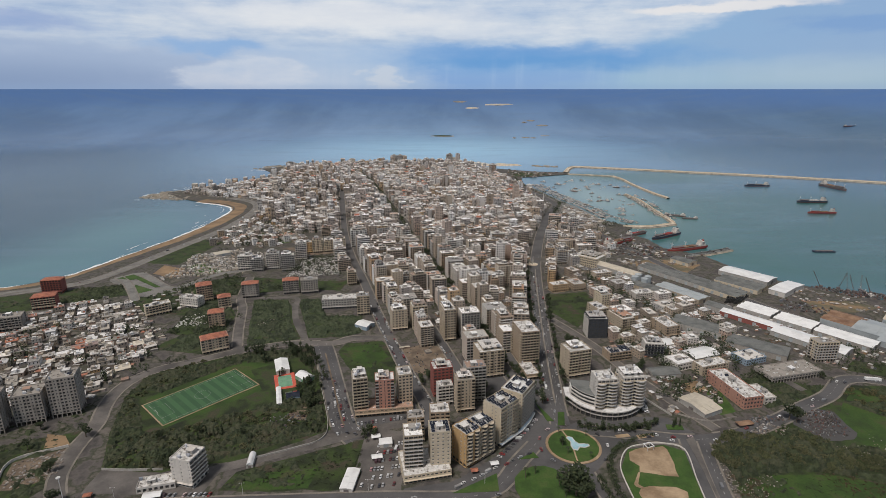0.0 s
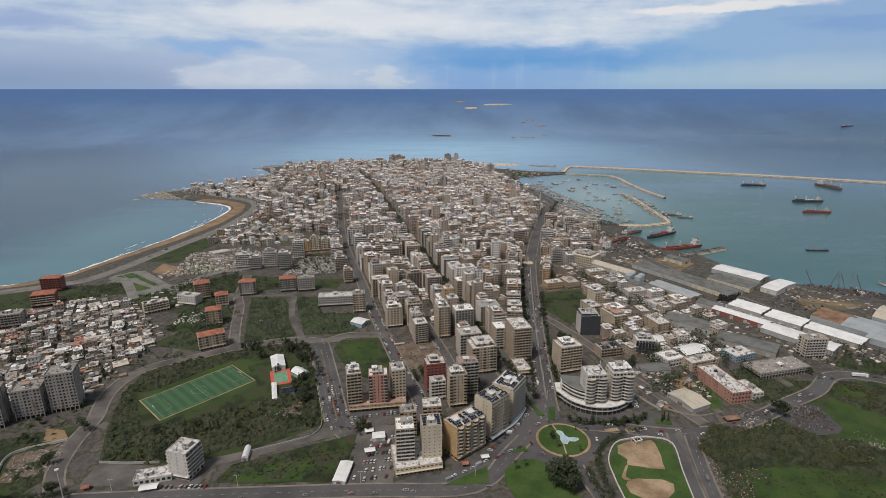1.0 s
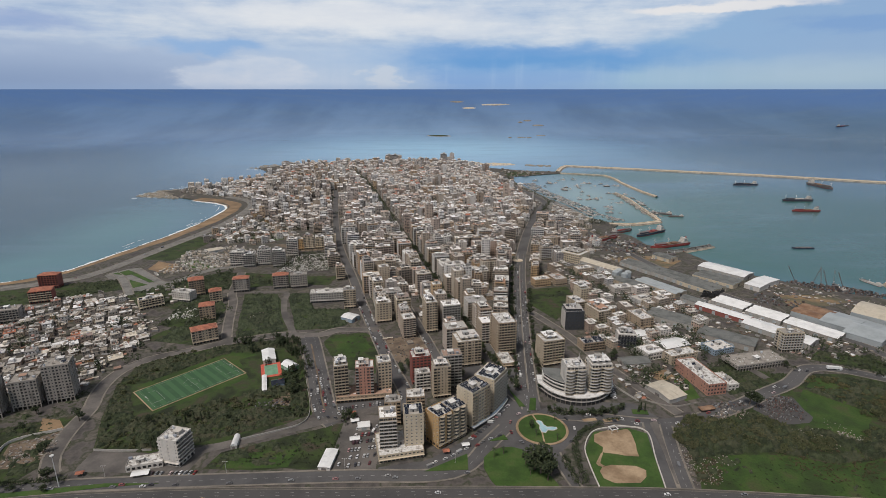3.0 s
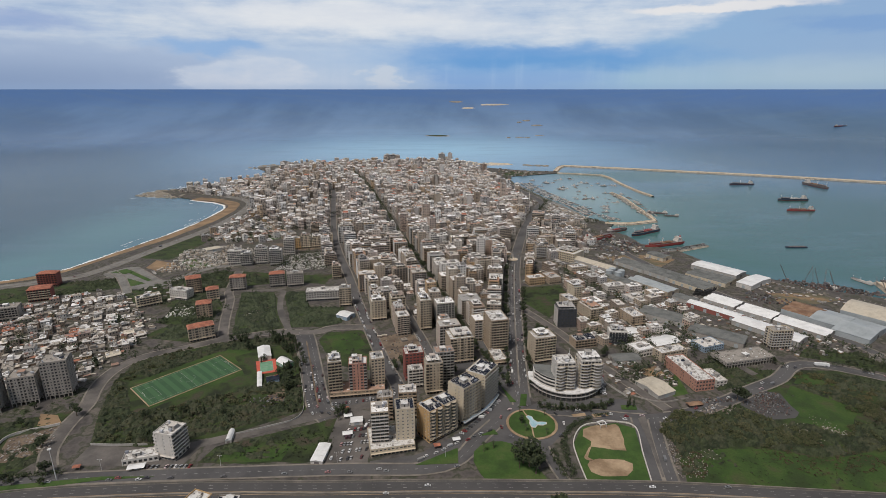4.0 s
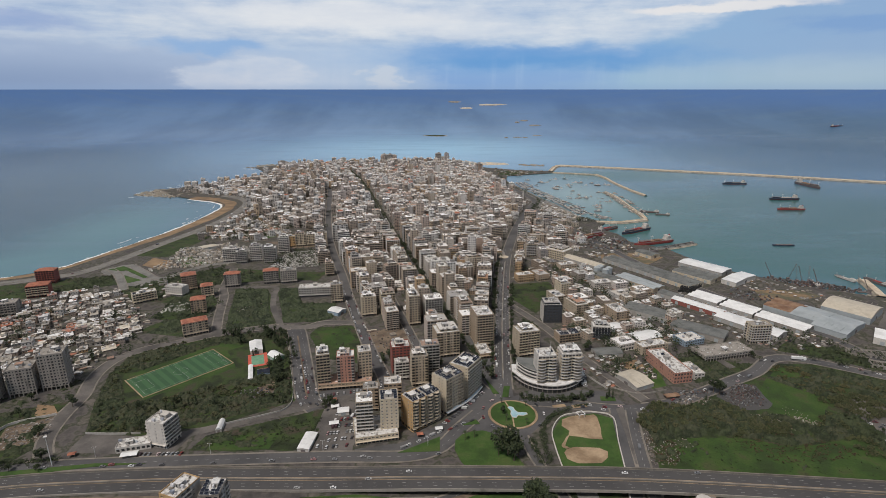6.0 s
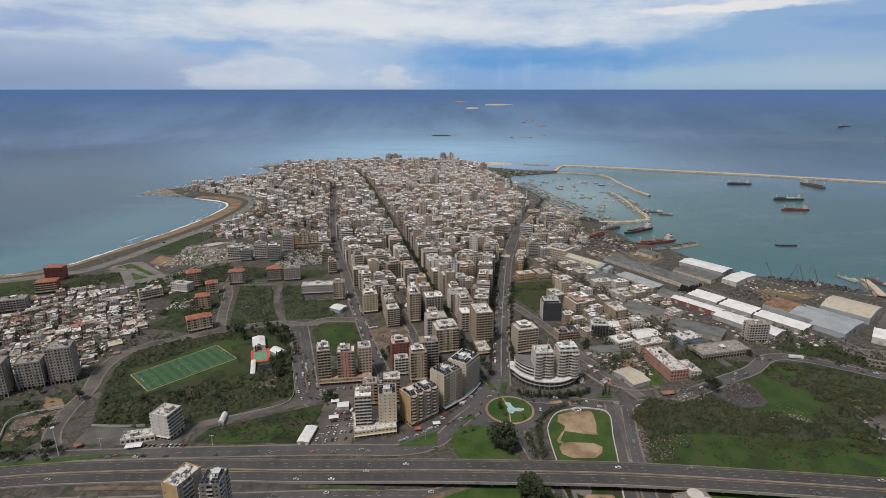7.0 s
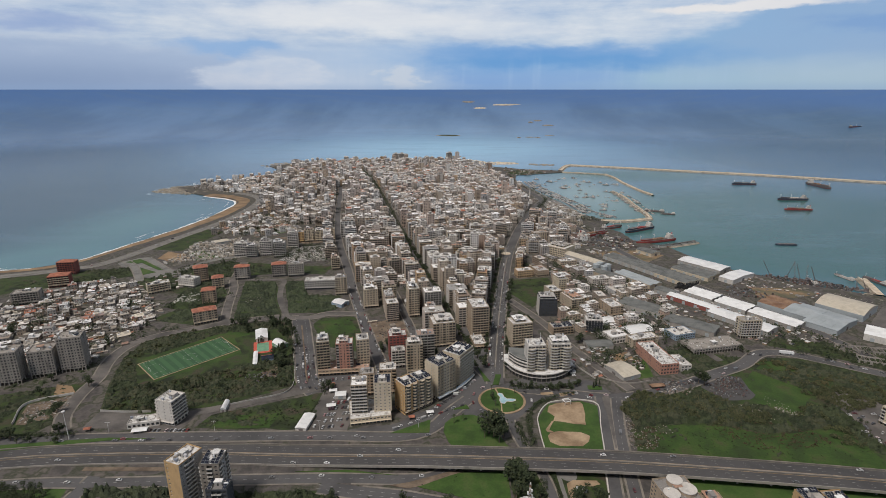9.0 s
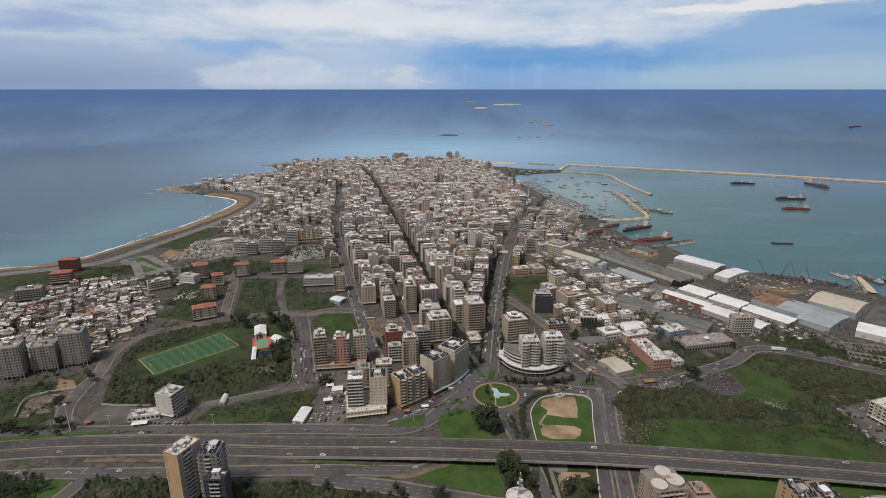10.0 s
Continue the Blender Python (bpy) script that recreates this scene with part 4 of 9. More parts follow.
def facade(s, a, b, z0, floors, sh, bays, wall=0, glass=1, ww=0.5, sill=0.28, head=0.2, recess=0.3, pane=True, spots=None, pattern=None):
    """One storeyed wall from a to b (seen from outside: left to right) with recessed openings.
    pattern: a letter for each bay, B a loggia, W and w wide and small windows, S a stair slit, - none."""
    dx, dy = b[0] - a[0], b[1] - a[1]
    length = math.hypot(dx, dy)
    ux, uy = dx / length, dy / length
    if pattern:
        bays = len(pattern)
    cell = length / bays

    def at(d, z, deep=0.0):
        return (a[0] + ux * d - uy * deep, a[1] + uy * d + ux * deep, z)

    top = z0 + floors * sh
    for i in range(bays):
        c0, c1 = cell * i, cell * (i + 1)
        kind = (ww, sill, head, recess)
        if pattern:
            if pattern[i] == "-":
                s.face([at(c0, z0), at(c1, z0), at(c1, top), at(c0, top)], wall)
                continue
            kind = BAY[pattern[i]]
        f, lo_f, hi_f, rc = kind
        d0, d1 = c0 + cell * (1 - f) / 2, c1 - cell * (1 - f) / 2
        s.face([at(c0, z0), at(d0, z0), at(d0, top), at(c0, top)], wall)
        s.face([at(d1, z0), at(c1, z0), at(c1, top), at(d1, top)], wall)
        last = z0
        for k in range(floors):
            zs, zh = z0 + k * sh + sh * lo_f, z0 + (k + 1) * sh - sh * hi_f
            s.face([at(d0, last), at(d1, last), at(d1, zs), at(d0, zs)], wall)
            last = zh
            s.face([at(d0, zs), at(d1, zs), at(d1, zs, rc), at(d0, zs, rc)], wall)
            s.face([at(d0, zh, rc), at(d1, zh, rc), at(d1, zh), at(d0, zh)], wall)
            s.face([at(d0, zs), at(d0, zs, rc), at(d0, zh, rc), at(d0, zh)], wall)
            s.face([at(d1, zs, rc), at(d1, zs), at(d1, zh), at(d1, zh, rc)], wall)
            if pane:
                s.face([at(d0, zs, rc), at(d1, zs, rc), at(d1, zh, rc), at(d0, zh, rc)], glass)
            if spots is not None:
                spots.append((at((d0 + d1) / 2, zs, rc), math.degrees(math.atan2(uy, ux)), d1 - d0, zh - zs, rc, lo_f, cell))
        s.face([at(d0, last), at(d1, last), at(d1, top), at(d0, top)], wall)


BUILT = []          # x, y, radius of what already stands
made_windows, made_balconies = {}, {}


def window_mesh(w, h):
    """Two leaves of glass set back in one moulded frame."""
    key = (round(w, 1), round(h, 1))
    if key not in made_windows:
        t, s = 0.12, Shape()
        gx, gz = (-w / 2, -w / 2 + t, -t / 2, t / 2, w / 2 - t, w / 2), (0, t, h - t, h)
        at = {}

        def corner(i, k, y):
            if (i, k, y) not in at:
                at[i, k, y] = len(s.v)
                s.v.append((gx[i], y, gz[k]))
            return at[i, k, y]

        def quad(corners, m):
            s.f.append(tuple(corner(*c) for c in corners))
            s.m.append(m)

        for i in range(5):
            for k in range(3):
                ring = [(i, k), (i + 1, k), (i + 1, k + 1), (i, k + 1)]
                if i in (1, 3) and k == 1:
                    quad([(*c, 0.08) for c in ring], 1)
                    for a, b in zip(ring, ring[1:] + ring[:1]):
                        quad([(*a, 0.0), (*b, 0.0), (*b, 0.08), (*a, 0.08)], 0)
                else:
                    quad([(*c, 0.0) for c in ring], 0)
        made_windows[key] = s.mesh("window", [m_frame, m_glass])
    return made_windows[key]


def balcony_shape(s, x, y, z, w, deep, rail=0, slab=0, rot=0.0):
    c, q = math.cos(radians(rot)), math.sin(radians(rot))

    def put(a, b, z0, ww, dd, h, m):
        s.box(x + a * c - b * q, y + a * q + b * c, z0, ww, dd, h, m, rot=rot)

    put(0, -deep / 2, z - 0.15, w, deep, 0.2, slab)
    put(0, -deep + 0.06, z + 0.05, w, 0.12, 0.95, rail)
    put(-w / 2 + 0.06, -deep / 2, z + 0.05, 0.12, deep - 0.14, 0.95, rail)
    put(w / 2 - 0.06, -deep / 2, z + 0.05, 0.12, deep - 0.14, 0.95, rail)


def balcony_mesh(w, deep, mat):
    key = (round(w, 1), round(deep, 1), mat.name)
    if key not in made_balconies:
        s = Shape()
        balcony_shape(s, 0, 0, 0, w, deep)
        made_balconies[key] = s.mesh("balcony", [mat])
    return made_balconies[key]


def roof_clutter(root, w, d, z, rnd, style, hero, group=""):
    """What stands on a flat roof: stair house, tanks, panels."""
    s = Shape()
    sw, sd = min(5.5, w * 0.35), min(5.0, d * 0.35)
    sx, sy = w * rnd.uniform(0.35, 0.65), d * rnd.uniform(0.4, 0.65)
    s.box(sx, sy, z, sw, sd, 3.0, 0, 1)
    s.box(sx, sy, z + 3.0, sw + 0.5, sd + 0.5, 0.2, 1)
    s.face([(sx - 0.6, sy - sd / 2 - 0.02, z), (sx + 0.6, sy - sd / 2 - 0.02, z), (sx + 0.6, sy - sd / 2 - 0.02, z + 2.1), (sx - 0.6, sy - sd / 2 - 0.02, z + 2.1)], 2)
    if group == "town blocks":
        for i in range(7):
            tx, ty = rnd.uniform(w * 0.25, w - 1.5), rnd.uniform(d * 0.3, d - 1.5)
            s.box(tx, ty, z, rnd.uniform(0.9, 2.4), rnd.uniform(0.9, 1.8), rnd.uniform(0.8, 2.2), rnd.choice((0, 1, 2)), 1)
        tagged(part("roof_clutter", s, [m_grey, m_roof, m_glass], root), "", "", "", "stuff")
        return
    junk = Shape()
    for i in range(int(w * d / (14 if hero else 20))):
        tx, ty = rnd.uniform(0.8, w - 0.8), rnd.uniform(0.8, d - 0.8)
        if abs(tx - sx) > sw / 2 + 0.6 or abs(ty - sy) > sd / 2 + 0.6:
            junk.box(tx, ty, z, rnd.choice((0.5, 0.8, 1.2, 2.4)), rnd.choice((0.5, 0.8, 1.4)), rnd.uniform(0.25, 1.1), rnd.choice((0, 1, 2, 3)), None, rnd.choice((0, 0, 30)))
    if style != "solar" and junk.v:
        tagged(part("roof_clutter", junk, [m_grey, m_frame, m_shade, m_concrete], root), "", "", "", "stuff")
    part("stair_house", s, [m_grey, m_white_roof if rnd.random() < 0.4 else m_roof, m_glass], root)
    for i in range(rnd.randint(3, 5) if hero else 2):
        s = Shape()
        tx, ty = rnd.uniform(1.5, w - 1.5), rnd.uniform(1.5, d - 1.5)
        s.box(tx, ty, z, 1.2, 1.2, 0.9, 0, None, 0, 0.9)
        if rnd.random() < 0.6:
            s.drum(tx, ty, z + 0.9, 0.75, 1.5, 0, 8)
        else:
            s.box(tx, ty, z + 0.9, 2.6, 1.4, 1.4, 0)
        part("water_tank", s, [m_tank], root)
    if style == "solar":
        for i in range(int(d // 4.4)):
            py = 2.6 + i * 4.3
            for px, hw in ((w * 0.25, w * 0.2), (w * 0.75, w * 0.2)):
                if abs(px - sx) < sw / 2 + hw and abs(py - sy) < sd / 2 + 1.8:
                    px, hw = (px - hw * 0.5, hw * 0.45) if px < sx else (px + hw * 0.5, hw * 0.45)
                s = Shape()
                n = max(1, int(hw / 0.9))
                for k in range(n):
                    x0, x1 = px - hw + 2 * hw * k / n + 0.06, px - hw + 2 * hw * (k + 1) / n - 0.06
                    for y0, y1 in ((-1.7, -0.04), (0.04, 1.7)):
                        s.face([(x0, py + y0, z + 1.5 + y0 * 0.35), (x1, py + y0, z + 1.5 + y0 * 0.35), (x1, py + y1, z + 1.5 + y1 * 0.35), (x0, py + y1, z + 1.5 + y1 * 0.35)])
                s.box(px - hw * 0.8, py + 1.2, z, 0.12, 0.12, 1.8, 1)
                s.box(px + hw * 0.8, py + 1.2, z, 0.12, 0.12, 1.8, 1)
                s.face([(px - hw, py - 1.7, z + 0.85), (px - hw, py + 1.7, z + 2.0), (px + hw, py + 1.7, z + 2.0), (px + hw, py - 1.7, z + 0.85)], 1)
                tagged(part("solar_array", s, [m_solar, m_frame], root), "", "", "", "stuff")
    elif rnd.random() < 0.35:
        px, py = rnd.uniform(3, w - 3), rnd.uniform(2, d - 2)
        s = Shape()
        s.face([(px - 2, py - 1.2, z + 0.4), (px + 2, py - 1.2, z + 0.4), (px + 2, py + 1.2, z + 1.6), (px - 2, py + 1.2, z + 1.6)])
        s.face([(px - 2, py - 1.2, z + 0.35), (px - 2, py + 1.2, z + 1.55), (px + 2, py + 1.2, z + 1.55), (px + 2, py - 1.2, z + 0.35)])
        s.box(px, py + 1, z, 0.2, 0.2, 1.4)
        part("solar_panel", s, [m_solar], root)


def rounded_bay(root, x, y, r, z0, floors, sh, mat):
    """A half-round stack of glazed bays between slab bands."""
    for k in range(floors):
        s = Shape()
        s.drum(x, y, z0 + k * sh, r, sh * 0.36, 0, 14)
        band = part("bay_band", s, [mat], root)
        s = Shape()
        s.drum(x, y, z0 + k * sh + sh * 0.36, r - 0.25, sh * 0.64, 0, 14)
        part("bay_glass", s, [m_glass], band)
    s = Shape()
    s.drum(x, y, z0 + floors * sh, r + 0.2, 0.5, 0, 14)
    part("bay_cap", s, [mat], root)


def block(name, x, y, rot, w, d, floors, wall, label, category="apartment building", hero=False, bays=None, sides=None, ground="shops", roof="grey", sh=3.1,
          balconies="some", ww=0.5, seed=0, group="", at=None, trim=None, side_wall=None, codes=None, lift=0.0):
    """A storeyed block whose front left corner stands at x, y; its front runs along rot. Returns the thing."""
    rnd = random.Random(seed * 7 + floors + int(w))
    root = thing(name, pose(x, y, lift, 0, 0, rot) if at is None else at, label, category, group)
    c, q = math.cos(radians(rot)), math.sin(radians(rot))
    BUILT.append((x + w / 2 * c - d / 2 * q, y + w / 2 * q + d / 2 * c, math.hypot(w, d) / 2))
    bays = bays or max(2, round(w / 3.6))
    sides = sides or max(2, round(d / 3.8))
    s, spots = Shape(), []
    g = 4.2 if ground == "shops" else (3.4 if ground == "piloti" else 0.0)
    trim = trim or wall
    side_slot = 3 if side_wall else 0
    p = [(0, 0), (w, 0), (w, d), (0, d)]
    if ground == "shops":
        for i in range(4):
            a, b = p[i], p[(i + 1) % 4]
            facade(s, a, b, 0, 1, g, bays if i % 2 == 0 else sides, 0, 1, 0.78, 0.04, 0.26, 0.8)
        if group != "town blocks":
            canopy = Shape()
            canopy.box(w / 2, -0.7, g - 0.9, w, 1.6, 0.25)
            part("canopy", canopy, [trim], root)
    elif ground == "piloti":
        for i in range(bays + 1):
            for yy in (0.4, d / 2, d - 0.4):
                s.box(min(max(i * w / bays, 0.4), w - 0.4), yy, 0, 0.7, 0.7, g)
        s.box(w / 2, d / 2, 0, w * 0.3, d * 0.4, g)
        s.face([(0, 0, g), (0, d, g), (w, d, g), (w, 0, g)])
    for i in range(4):
        n = bays if i % 2 == 0 else sides
        if balconies == "none":
            code = ("w" if ww < 0.45 else "W") * n
            if i % 2:
                code = "".join(rnd.choice("ww-") for _ in range(n))
        elif balconies == "all":
            code = ("B" * n) if i % 2 == 0 else ("Bw" + "w" * n)[:n - 1] + "B"
        elif balconies == "wide":
            code = ("B" * n) if i % 2 == 0 else "".join(rnd.choice("w--wS") for _ in range(n))
        elif balconies == "pair":
            code = "B" + "".join(rnd.choice("wwWS") for _ in range(n - 2)) + "B" if i % 2 == 0 else "".join(rnd.choice("wW-") for _ in range(n))
        else:
            half = "".join(rnd.choice("BBwW") for _ in range((n + 1) // 2))
            code = (half + half[::-1][n % 2:])[:n] if i % 2 == 0 else "".join(rnd.choice("w-w-W") for _ in range(n))
        if codes:
            code = codes[i % 2]
        facade(s, p[i], p[(i + 1) % 4], g, floors, sh, n, 0 if i % 2 == 0 else side_slot, 1, pane=not hero, spots=spots, pattern=code)
    top = g + floors * sh
    s.face([(0.01, 0.01, top), (w, 0, top), (w, d, top), (0, d, top)], 2)
    for a, b, ww_, dd_ in ((w / 2, 0.12, w, 0.24), (w / 2, d - 0.12, w, 0.24), (0.12, d / 2, 0.24, d - 0.5), (w - 0.12, d / 2, 0.24, d - 0.5)):
        s.box(a, b, top, ww_, dd_, 0.9, 0)
    roofs = {"white": m_white_roof, "grey": m_roof, "solar": m_roof, "tile": m_roof, "frame": m_concrete}
    part("facade", s, [wall, m_glass, roofs[roof], side_wall or wall], root)
    if hero:
        for (mx, my, mz), turn, a, b, rc, lo, cell in spots:
            part("window", window_mesh(a, b), [], root, at=pose(mx, my, mz, 0, 0, turn))
    joined = Shape()
    for (mx, my, mz), turn, a, b, rc, lo, cell in spots:
        if rc < 1.0:
            continue
        tx, ty = math.cos(radians(turn)), math.sin(radians(turn))
        ox, oy, zz = mx + ty * rc, my - tx * rc, mz - sh * lo
        bw = cell if balconies in ("wide", "all") else a
        if hero or 10 <= seed <= 16:
            part("balcony", balcony_mesh(bw - 0.06, 1.0, trim), [], root, at=pose(ox, oy, zz, 0, 0, turn))
        else:
            balcony_shape(joined, ox, oy, zz, bw - 0.06, 0.9, 0, 0, turn)
    if joined.v:
        tagged(part("balconies", joined, [trim], root), "", "", "", "stuff")
    if roof == "tile":
        t = Shape()
        hip = [(-0.6, -0.6), (w + 0.6, -0.6), (w + 0.6, d + 0.6), (-0.6, d + 0.6)]
        t.solid(hip, top + 0.2, top + 0.5)
        t.solid(hip, top + 0.5, top + 3.2, 0, None, 0.3)
        part("tile_roof", t, [m_tile], root, "red clay tile roof")
    else:
        if roof in ("white", "grey") and not hero and floors > 3 and rnd.random() < 0.55:
            t = Shape()
            a0, b0, a1, b1 = w * rnd.uniform(0.05, 0.25), d * rnd.uniform(0.15, 0.3), w * rnd.uniform(0.7, 0.95), d * 0.95
            corner = [(a0, b0), (a1, b0), (a1, b1), (a0, b1)]
            for i in range(4):
                facade(t, corner[i], corner[(i + 1) % 4], top, 1, 3.0, 3, 0, 1, 0.5, 0.2, 0.2, 0.4)
            t.solid([(a0 - 0.4, b0 - 1.2), (a1 + 0.4, b0 - 1.2), (a1 + 0.4, b1), (a0 - 0.4, b1)], top + 3.0, top + 3.25, 2)
            part("penthouse", t, [wall, m_glass, m_roof], root)
            top += 3.25
            w, d = a1, b1
        roof_clutter(root, w, d, top, rnd, roof, hero, group)
    return root


# ---- the near blocks, one by one ----
def near_blocks():
    a = "apartment_building"
    block("shop_podium", -28.5, 330.8, 13, 36, 30, 1, m_cream, "cream two-storey arcade podium below twin towers", "podium", ground="shops", balconies="none", roof="white", sh=2.4, bays=11)
    block(a, -28.6, 340, 8, 14, 16, 9, m_beige, "beige ten-storey tower with banded balconies", hero=True, ground="none", lift=6.6, balconies="wide", roof="grey", seed=1, trim=m_white)
    block(a, -9.2, 344, 8, 15.5, 16, 9, m_cream, "pale stone ten-storey tower with small windows", hero=True, ground="none", lift=6.6, balconies="none", roof="solar", seed=2, ww=0.42)
    ochre = block(a, 18.0, 348.6, 40, 15, 17, 8, m_ochre, "ochre tower with rounded glazed bays and solar roof", hero=True, balconies="pair", roof="solar", seed=3, trim=m_cream)
    beige = block(a, 29.7, 358.5, 40, 15, 17, 8, m_beige, "beige tower with rounded balconies and solar roof", hero=True, balconies="all", roof="solar", seed=4, trim=m_cream)
    label_bays(ochre, 15, 8)
    label_bays(beige, 15, 8)
    block(a, 46.6, 373.5, 44, 22.5, 19, 10, m_cream, "cream eleven-storey block with solar roof", hero=True, balconies="some", roof="solar", seed=5, trim=m_beige)
    block(a, 66.7, 395.4, 58, 26, 20, 10, m_cream, "cream curved corner block with solar roof", hero=True, balconies="wide", roof="solar", seed=6, trim=m_white)
    block("shop_podium", -78, 415, 9, 52, 20, 1, m_tan, "low brown shop podium with flat roof", "podium", ground="shops", balconies="none", roof="grey", sh=1.6)
    block(a, -79, 418, 14, 13, 15, 10, m_beige, "tall beige tower with dark windows", ground="none", lift=5.4, balconies="some", roof="white", seed=7)
    block(a, -60, 421, 8, 17, 14, 9, m_salmon, "salmon and grey tower with dark side walls", ground="none", lift=5.4, balconies="pair", roof="grey", seed=8, trim=m_grey, side_wall=m_grey)
    block(a, -40, 430, 14, 13, 16, 9, m_beige, "slim beige tower with white roof house", ground="none", lift=5.4, balconies="none", roof="white", seed=9)
    block(a, -8.7, 449, 13, 19, 15, 8, m_brick, "dark red plastered apartment block", balconies="none", roof="white", seed=10)
    block(a, -4, 434, 13, 14, 10, 5, m_white, "white six-storey block with balconies", balconies="wide", roof="white", seed=11)
    block(a, 13, 423, 12, 16.5, 13, 9, m_beige, "beige apartment block with corner balconies", balconies="pair", roof="grey", seed=12)
    block(a, 22, 440, 11, 18.5, 14, 10, m_grey, "grey-brown apartment block with balconies", balconies="wide", roof="grey", seed=13)
    block(a, -29, 380, 6, 14, 12, 6, m_tan, "tan seven-storey block with cluttered roof", balconies="some", roof="grey", seed=14)
    block(a, -10, 383, 6, 16, 14, 7, m_tan, "tan eight-storey block with cluttered roof", balconies="some", roof="white", seed=15)
    block(a, 37, 482, 14, 26, 23, 8, m_beige, "green-grey and beige corner block with white roof", balconies="some", roof="white", seed=16, side_wall=m_tan)
    block(a, 82, 508, 12, 20, 30, 11, m_tan, "tall brown corner tower on the boulevard", balconies="all", roof="white", seed=17, trim=m_beige)
    block("shop_podium", 84, 480, 12, 14, 26, 1, m_tan, "triangular low podium with flat tan roof", "podium", ground="shops", balconies="none", roof="white", sh=1.2)
    block(a, 127, 483, 16, 24, 20, 8, m_beige, "beige apartment block on the boulevard", balconies="some", roof="white", seed=18, trim=m_cream)
    block("office_building", 170, 575, 2, 23, 20, 6, m_dark, "dark glass and white office cube", "office building", balconies="none", roof="white", seed=19, ww=0.8, side_wall=m_white, ground="none", sh=3.9)
    block("office_building", 219, 527, -6, 20, 15, 4, m_white, "white and navy banded office building", "office building", balconies="wide", roof="white", seed=20, trim=m_dark)
    block("office_building", 179, 518, 14, 26, 16, 3, m_tan, "brown building with a solar roof", "office building", balconies="wide", roof="solar", seed=21, ground="none")
    block("unfinished_tower", 399, 517, 5, 24, 13, 6, m_cream, "half-finished buff concrete building with open floors", "building", balconies="all", roof="frame", seed=22, ground="piloti", trim=m_white)
    block(a, -199, 331, -14, 17, 17, 6, m_white, "white seven-storey block with dark recessed balconies", hero=True, balconies="wide", roof="white", seed=23, ground="shops", trim=m_white, side_wall=m_grey, codes=("w-w-w", "BBBB"))
    block("shop", -221, 321, 15, 26, 12, 1, m_white, "low white shop with flat roof", "shop", ground="none", balconies="none", roof="white", sh=4.4, ww=0.7)
    for i, (x, y) in enumerate(((-369, 402), (-346, 414), (-392, 385), (-422, 370))):
        block("unfinished_tower", x, y, 20, 22, 19, (8, 11, 10, 10)[i], m_concrete, "unfinished bare concrete tower with empty windows", "tower block", balconies="none", roof="frame", ground="piloti", ww=0.66, seed=30 + i, group="bare concrete towers", codes=("EEwEEwEE", "EwEwE"))
    block(a, -131, 225, -20, 13, 20, 13, m_ochre, "ochre and pale grey high tower beside the motorway", hero=True, balconies="all", roof="white", seed=40, trim=m_white, side_wall=m_grey, codes=("w--", "wBBw-"))
    block(a, -108, 226, 3, 13, 16, 12, m_shade, "dark grey tower with white balconies and black roof", balconies="some", roof="solar", seed=41, trim=m_white, side_wall=m_grey, codes=("wBw", "BwB"))
    block(a, -99, 213, 3, 14, 10, 9, m_dark, "grey and black tower wing with solar panels", hero=False, balconies="some", roof="solar", seed=42, trim=m_white)
    tan = block(a, 204, 222, 10, 24, 22, 6, m_tan, "tan block with curved white-rimmed roof beyond the overpass", balconies="some", roof="grey", seed=43, trim=m_white)
    for x0, y0, r0, h0 in ((5.5, 6.0, 5.2, 1.6), (17.5, 7.5, 5.8, 2.6), (13.0, 16.0, 5.0, 3.4)):
        b = Shape()
        b.drum(x0, y0, 22.8, r0, h0, 0, 18)
        drum = part("roof_drum", b, [m_tan], tan)
        b = Shape()
        b.drum(x0, y0, 22.8 + h0, r0 + 0.35, 0.35, 0, 18)
        part("rim", b, [m_white], drum, "white rounded roof rim")
    block(a, 232, 224, 6, 14, 14, 4, m_tan, "tan block with parapet roof", balconies="none", roof="grey", seed=44)
    block(a, 290, 211, 8, 15, 18, 8, m_ochre, "sandy yellow block with solar roof", balconies="pair", roof="solar", seed=45)
    block(a, 306, 208, 8, 14, 20, 8, m_ochre, "sandy yellow block with solar roof and tanks", balconies="pair", roof="solar", seed=46)
    block(a, 340, 204, 8, 22, 18, 6, m_grey, "grey block with solar panels", balconies="some", roof="solar", seed=47)
    block("mansion_block", 437, 350, -70, 40, 20, 4, m_cream, "white and ochre long building with arcaded ground floor", "building", balconies="some", roof="white", seed=48, trim=m_white)
    block(a, -264, 533, 30, 28, 14, 4, m_beige, "beige block with red tile roof", balconies="some", roof="tile", seed=50)
    block(a, -284, 599, 20, 18, 14, 5, m_tan, "tan block with orange roof edge", balconies="some", roof="tile", seed=51)
    block(a, -296, 658, 25, 16, 13, 4, m_beige, "beige block with orange tile roof", balconies="some", roof="tile", seed=52)
    block(a, -335, 684, 28, 20, 16, 6, m_tan, "tan block with small tile roof", balconies="some", roof="tile", seed=53)
    block(a, -353, 670, -14, 28, 14, 3, m_white, "low white block with a flat pale roof", balconies="some", roof="white", seed=67)
    block(a, -379, 634, 38, 30, 13, 3, m_cream, "low cream block with a patched roof", balconies="some", roof="white", seed=68)
    block(a, -542, 657, 22, 27, 18, 4, m_brick, "red-brown block with tile roof near the sea", balconies="wide", roof="tile", seed=54, trim=m_beige)
    block(a, -541, 588, 22, 32, 18, 4, m_concrete, "grey unfinished concrete block with open balconies", balconies="all", roof="frame", seed=55)
